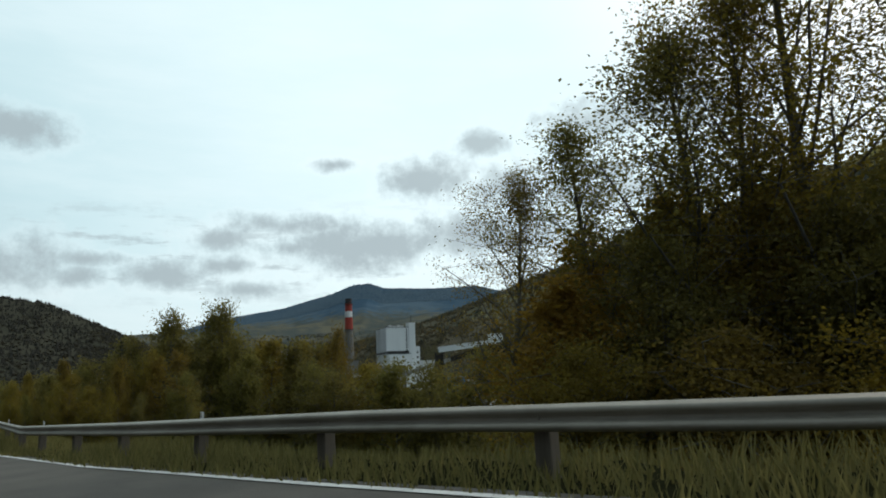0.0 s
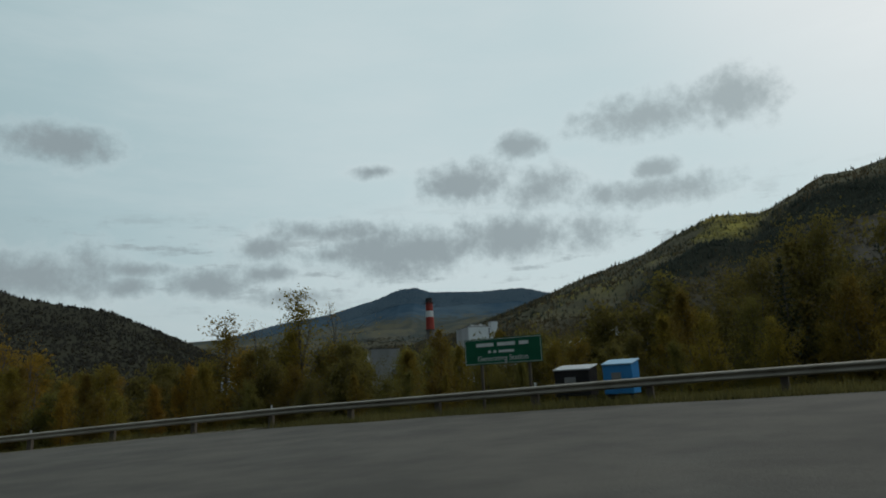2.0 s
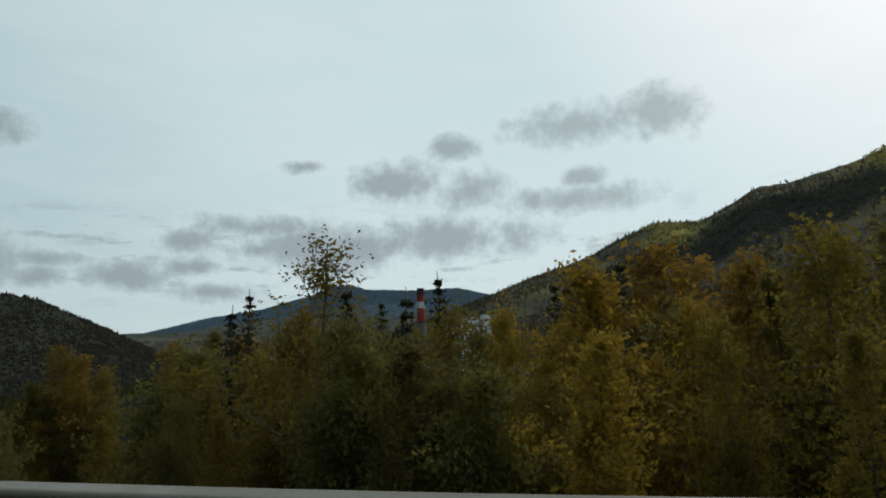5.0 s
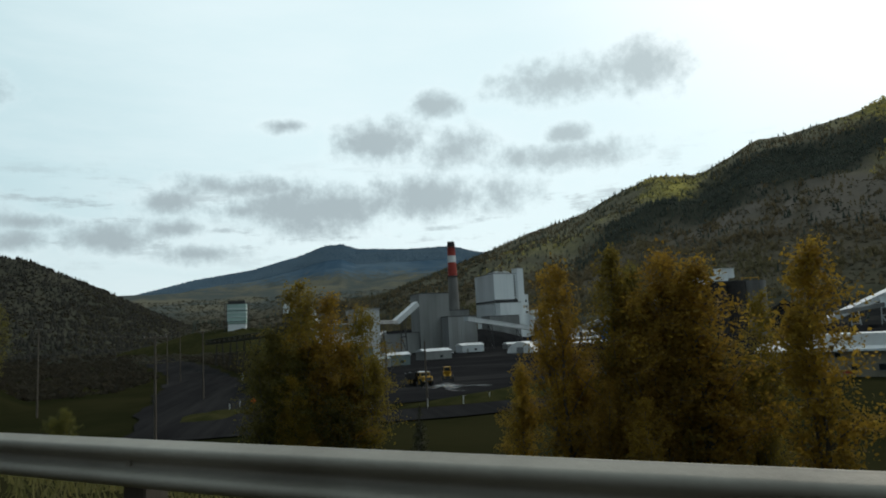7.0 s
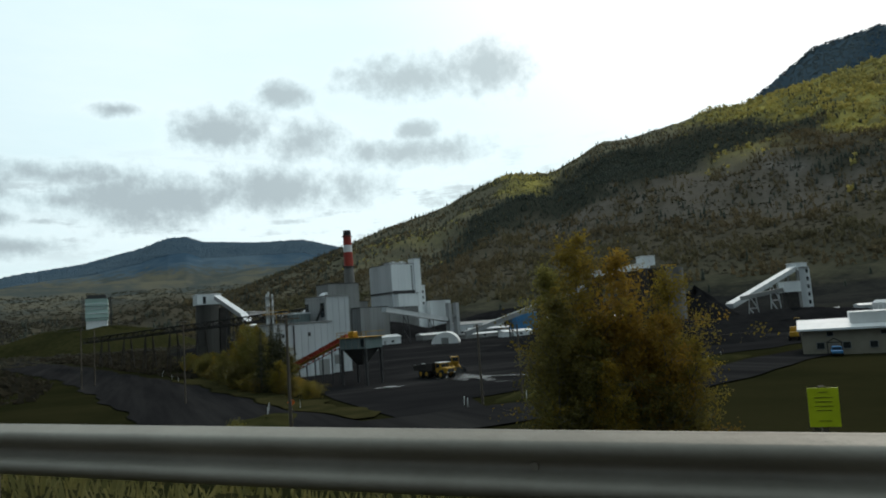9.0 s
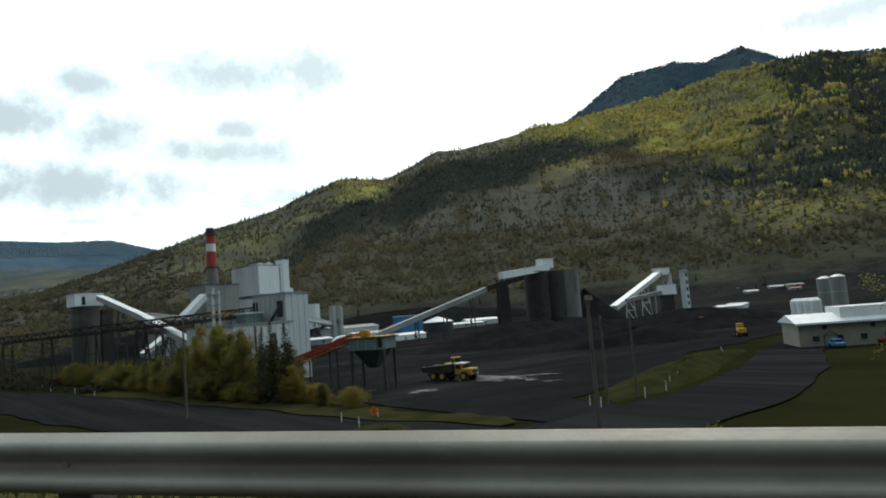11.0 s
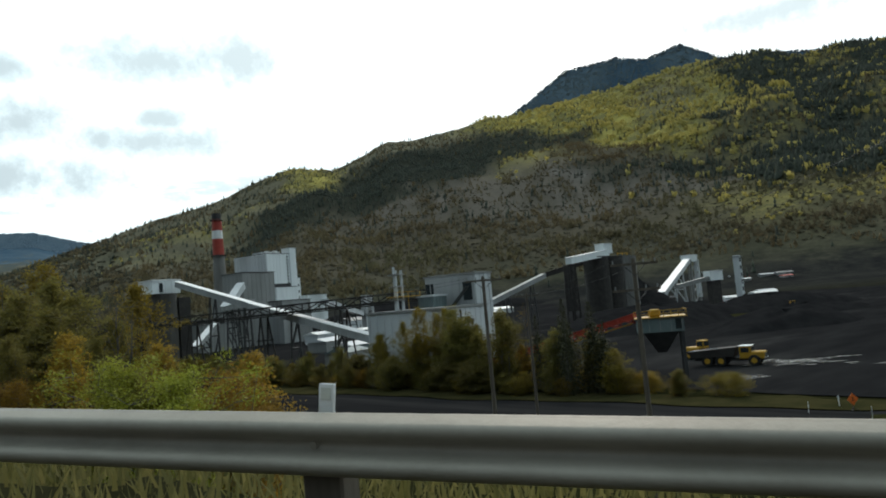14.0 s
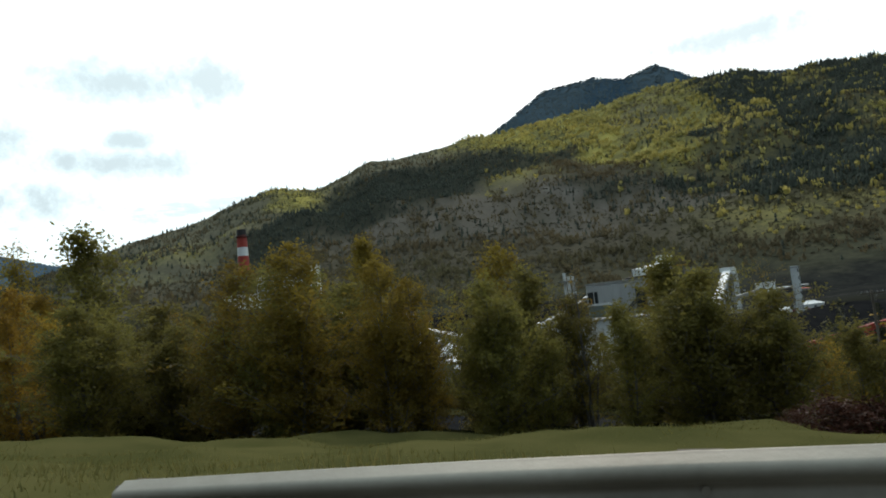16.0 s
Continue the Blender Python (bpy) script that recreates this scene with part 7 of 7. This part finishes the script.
SKYBLUE = material("bright_blue_plastic", (0.03, 0.20, 0.50), (0.06, 0.32, 0.66), 1.2, 10, 0.4, bump=0.05)
BLACKSTEEL = material("black_bin_steel", (0.012, 0.012, 0.013), (0.03, 0.03, 0.03), 1.2, 10, 0.5)
bin_box("refuse_bin", pose(-27.6, 46.3, 0.52 - 1.18, 0, 0, turn), 0.95, 0.9, 1.18, SKYBLUE, material("pale_blue_lid", (0.20, 0.42, 0.62), (0.32, 0.54, 0.72), 1.2, 10, 0.4, bump=0), "bright blue refuse bin with a pale sloping lid")
bin_box("refuse_bin", pose(-28.95, 47.35, 0.42 - 1.1, 0, 0, turn), 1.2, 0.9, 1.1, BLACKSTEEL, CLAD, "black steel refuse bin with a pale grey lid")


# ---------------------------------------------------------------- machines in the yard
def wheel(parent, x, y, r, w):
    bm = bmesh.new()
    tube(bm, (x, y - w / 2, r), (x, y + w / 2, r), r, r, 18)
    tr = part("wheel", bm, TYRE, parent, bevel=0.06)
    bm = bmesh.new()
    tube(bm, (x, y - w / 2 - 0.02, r), (x, y + w / 2 + 0.02, r), r * 0.5, r * 0.5, 12)
    part("rim", bm, YELLOW, tr)


def dump_truck(m, label):
    t = thing("dump_truck", m, label, "truck")
    part("chassis", boxes((-11.0, -0.4, -0.7, 0.7, 0.9, 1.4)), STEEL, t)
    bm = bmesh.new()
    vv = [bm.verts.new(v) for v in [(-11.4, -1.6, 1.6), (-4.2, -1.6, 1.6), (-4.2, 1.6, 1.6), (-11.4, 1.6, 1.6), (-12.0, -1.7, 2.6), (-3.7, -1.7, 3.3), (-3.7, 1.7, 3.3), (-12.0, 1.7, 2.6)]]
    for f in ((3, 2, 1, 0), (0, 1, 5, 4), (1, 2, 6, 5), (2, 3, 7, 6), (3, 0, 4, 7), (4, 5, 6, 7)):
        bm.faces.new([vv[i] for i in f])
    part("bed", bm, RUSTSTEEL, t, bevel=0.04)
    part("bed_edge", boxes((-8.0, -6.6, -1.75, -1.6, 3.05, 3.2), (-11.4, -10.6, -1.72, -1.6, 2.7, 2.82)), CLAD_MID, t)
    part("hood", boxes((-1.6, 0.6, -1.2, 1.2, 1.2, 2.4)), YELLOW, t, bevel=0.15)
    cab = part("cab", boxes((-3.4, -1.5, -1.2, 1.2, 1.2, 3.3)), YELLOW, t, bevel=0.1)
    part("windscreen", boxes((-1.52, -1.44, -1.0, 1.0, 2.3, 3.1)), GLASS, cab)
    part("side_window", boxes((-3.1, -1.8, -1.23, -1.17, 2.3, 3.1)), GLASS, cab)
    part("roof", boxes((-3.5, -1.4, -1.25, 1.25, 3.3, 3.42)), WHITE, cab)
    part("grille", boxes((0.56, 0.66, -0.8, 0.8, 1.4, 2.1)), STEEL, t)
    for u in (-0.95, 0.7):
        part("headlight", boxes((0.58, 0.68, u, u + 0.26, 1.3, 1.5)), WHITE, t)
    for x in (-1.0, -6.4, -8.7):
        for y in (-1.25, 1.25):
            wheel(t, x, y, 0.95, 0.7)
    return t


def loader(m, label):
    t = thing("wheel_loader", m, label, "loader")
    part("rear_body", boxes((-4.0, -0.6, -1.1, 1.1, 1.1, 2.4)), YELLOW, t, bevel=0.15)
    cab = part("cab", boxes((-1.4, 0.2, -0.85, 0.85, 2.2, 3.7)), YELLOW, t, bevel=0.08)
    part("windscreen", boxes((0.17, 0.24, -0.7, 0.7, 2.6, 3.5)), GLASS, cab)
    part("side_window", boxes((-1.2, 0.0, -0.88, -0.82, 2.6, 3.5)), GLASS, cab)
    part("arm", bars([((0.2, -0.7, 1.8), (2.8, -0.7, 0.9)), ((0.2, 0.7, 1.8), (2.8, 0.7, 0.9))], 0.3), YELLOW, t)
    part("bucket", boxes((2.6, 3.9, -1.5, 1.5, 0.1, 0.3), (2.6, 2.8, -1.5, 1.5, 0.1, 1.4), (2.6, 3.7, -1.5, -1.4, 0.1, 1.1), (2.6, 3.7, 1.4, 1.5, 0.1, 1.1)), STEEL, t)
    for x in (-2.8, 0.9):
        for y in (-1.15, 1.15):
            wheel(t, x, y, 0.85, 0.65)
    return t


tz = ground_z(-90, 256)
dump_truck(pose(-89.6, 248.6, tz + 0.15, 0, 0, -80.0), "yellow articulated dump truck with a dark coal bed")
loader(pose(-82, 262, ground_z(-82, 262) + 0.15, 0, 0, -100), "yellow wheel loader working at the coal yard")
loader(pose(15, 251, ground_z(15, 251) + 0.15, 0, 0, 40), "yellow wheel loader parked near the tanks")
loader(pose(78, 300, ground_z(78, 300) + 0.15, 0, 0, -60), "yellow wheel loader parked on the coal yard")


def pickup(x, y, turn, mat, label):
    t = thing("pickup_truck", pose(x, y, ground_z(x, y) + 0.15, 0, 0, turn), label, "car", "vehicles of the plant")
    part("body", boxes((-2.6, 2.6, -0.95, 0.95, 0.45, 1.05)), mat, t, bevel=0.12)
    cab = part("cab", boxes((-0.9, 1.1, -0.85, 0.85, 1.05, 1.75)), mat, t, bevel=0.15)
    part("windows", boxes((-0.92, 1.12, -0.7, 0.7, 1.2, 1.6), (-0.6, 0.9, -0.87, 0.87, 1.2, 1.6)), GLASS, cab)
    for x_ in (-1.7, 1.7):
        for y_ in (-0.85, 0.85):
            bm = bmesh.new()
            tube(bm, (x_, y_ - 0.12, 0.38), (x_, y_ + 0.12, 0.38), 0.38, 0.38, 14)
            part("wheel", bm, TYRE, t)
    return t


for x, y, tn, m, lab in [(176, 372, 10, RED, "red pickup truck parked at the yard"), (192, 378, 40, WHITE, "white pickup truck parked at the yard"),
                         (206, 380, 15, WHITE, "white pickup truck parked at the yard"), (189, 356, 30, RED, "red pickup truck standing on the coal yard"), (197, 365, 80, RED, "red pickup truck standing on the coal yard"), (459, 487, 20, WHITE, "white pickup truck on the far slope"), (461, 470, 60, RED, "red pickup truck on the far slope"), (88, 240, 0, WHITE, "white pickup truck beside the tanks"), (-14, 205, 40, RED, "red pickup truck parked by the office"), (-25, 209, 40, BLUE, "blue pickup truck parked by the office"), (-40, 460, 0, WHITE, "white pickup truck parked by the plant"), (70, 262, 10, RED, "red pickup truck beside the tanks")]:
    pickup(x, y, tn, m, lab)

# ---------------------------------------------------------------- rough grass along the verge
GRASS_BLADE = material("dry_grass_blades", (0.085, 0.085, 0.024), (0.240, 0.205, 0.075), 0.3, 6, 0.85, island=0.6, bump=0, both=0.5)


LAWN_BLADE = material("olive_lawn_blades", (0.075, 0.078, 0.022), (0.210, 0.180, 0.060), 0.3, 6, 0.85, island=0.6, bump=0, both=0.5)


def grass_strip(name, s0, s1, l0, l1, count, h, seed, label, wide=1.0, mat=None):
    g = np.random.default_rng(seed)
    s = g.uniform(s0, s1, count)
    off = l0 + (l1 - l0) * g.uniform(0, 1, count)**1.3
    rl = rail_at(s)[0]
    P = np.array([tuple(on_road(a, b)) for a, b in zip(s, rl + off)])
    z = land(P[:, 0], P[:, 1])
    hh = h * g.uniform(0.4, 1.2, count) * (0.7 + 0.5 * bumps(P[:, 0], P[:, 1], 6.0))
    a = g.uniform(0, 6.28, count)
    w = (0.012 + 0.012 * g.uniform(0, 1, count)) * wide
    lean = g.normal(0, 0.35, (count, 2)) * hh[:, None]
    b0 = np.stack([P[:, 0] - np.cos(a) * w, P[:, 1] - np.sin(a) * w, z - 0.02], 1)
    b1 = np.stack([P[:, 0] + np.cos(a) * w, P[:, 1] + np.sin(a) * w, z - 0.02], 1)
    tp = np.stack([P[:, 0] + lean[:, 0], P[:, 1] + lean[:, 1], z + hh], 1)
    V = np.stack([b0, b1, tp], 1).reshape(-1, 3)
    F = np.arange(count * 3).reshape(-1, 3)
    return tagged(new(name, mesh_of(V.tolist(), F.tolist(), mat or GRASS_BLADE)), label, "grass", kind="stuff")


grass_strip("verge_grass", -12, 60, -1.1, 3.5, 26000, 0.42, 1, "long rough grass along the guardrail")
grass_strip("verge_grass", 40, 112, -0.8, 3.5, 16000, 0.34, 2, "rough yellow-green grass along the guardrail")
grass_strip("bank_grass", 140, 330, 3.6, 26, 30000, 0.55, 5, "rough weeds and grass down the road bank", 3.0)
grass_strip("verge_grass", 150, 350, -0.3, 3.6, 60000, 0.26, 3, "short rough grass under the guardrail")
grass_strip("verge_grass", 318, 374, 0.9, 25, 80000, 0.17, 4, "pale olive grass on the bank past the rail", 1.6, LAWN_BLADE)
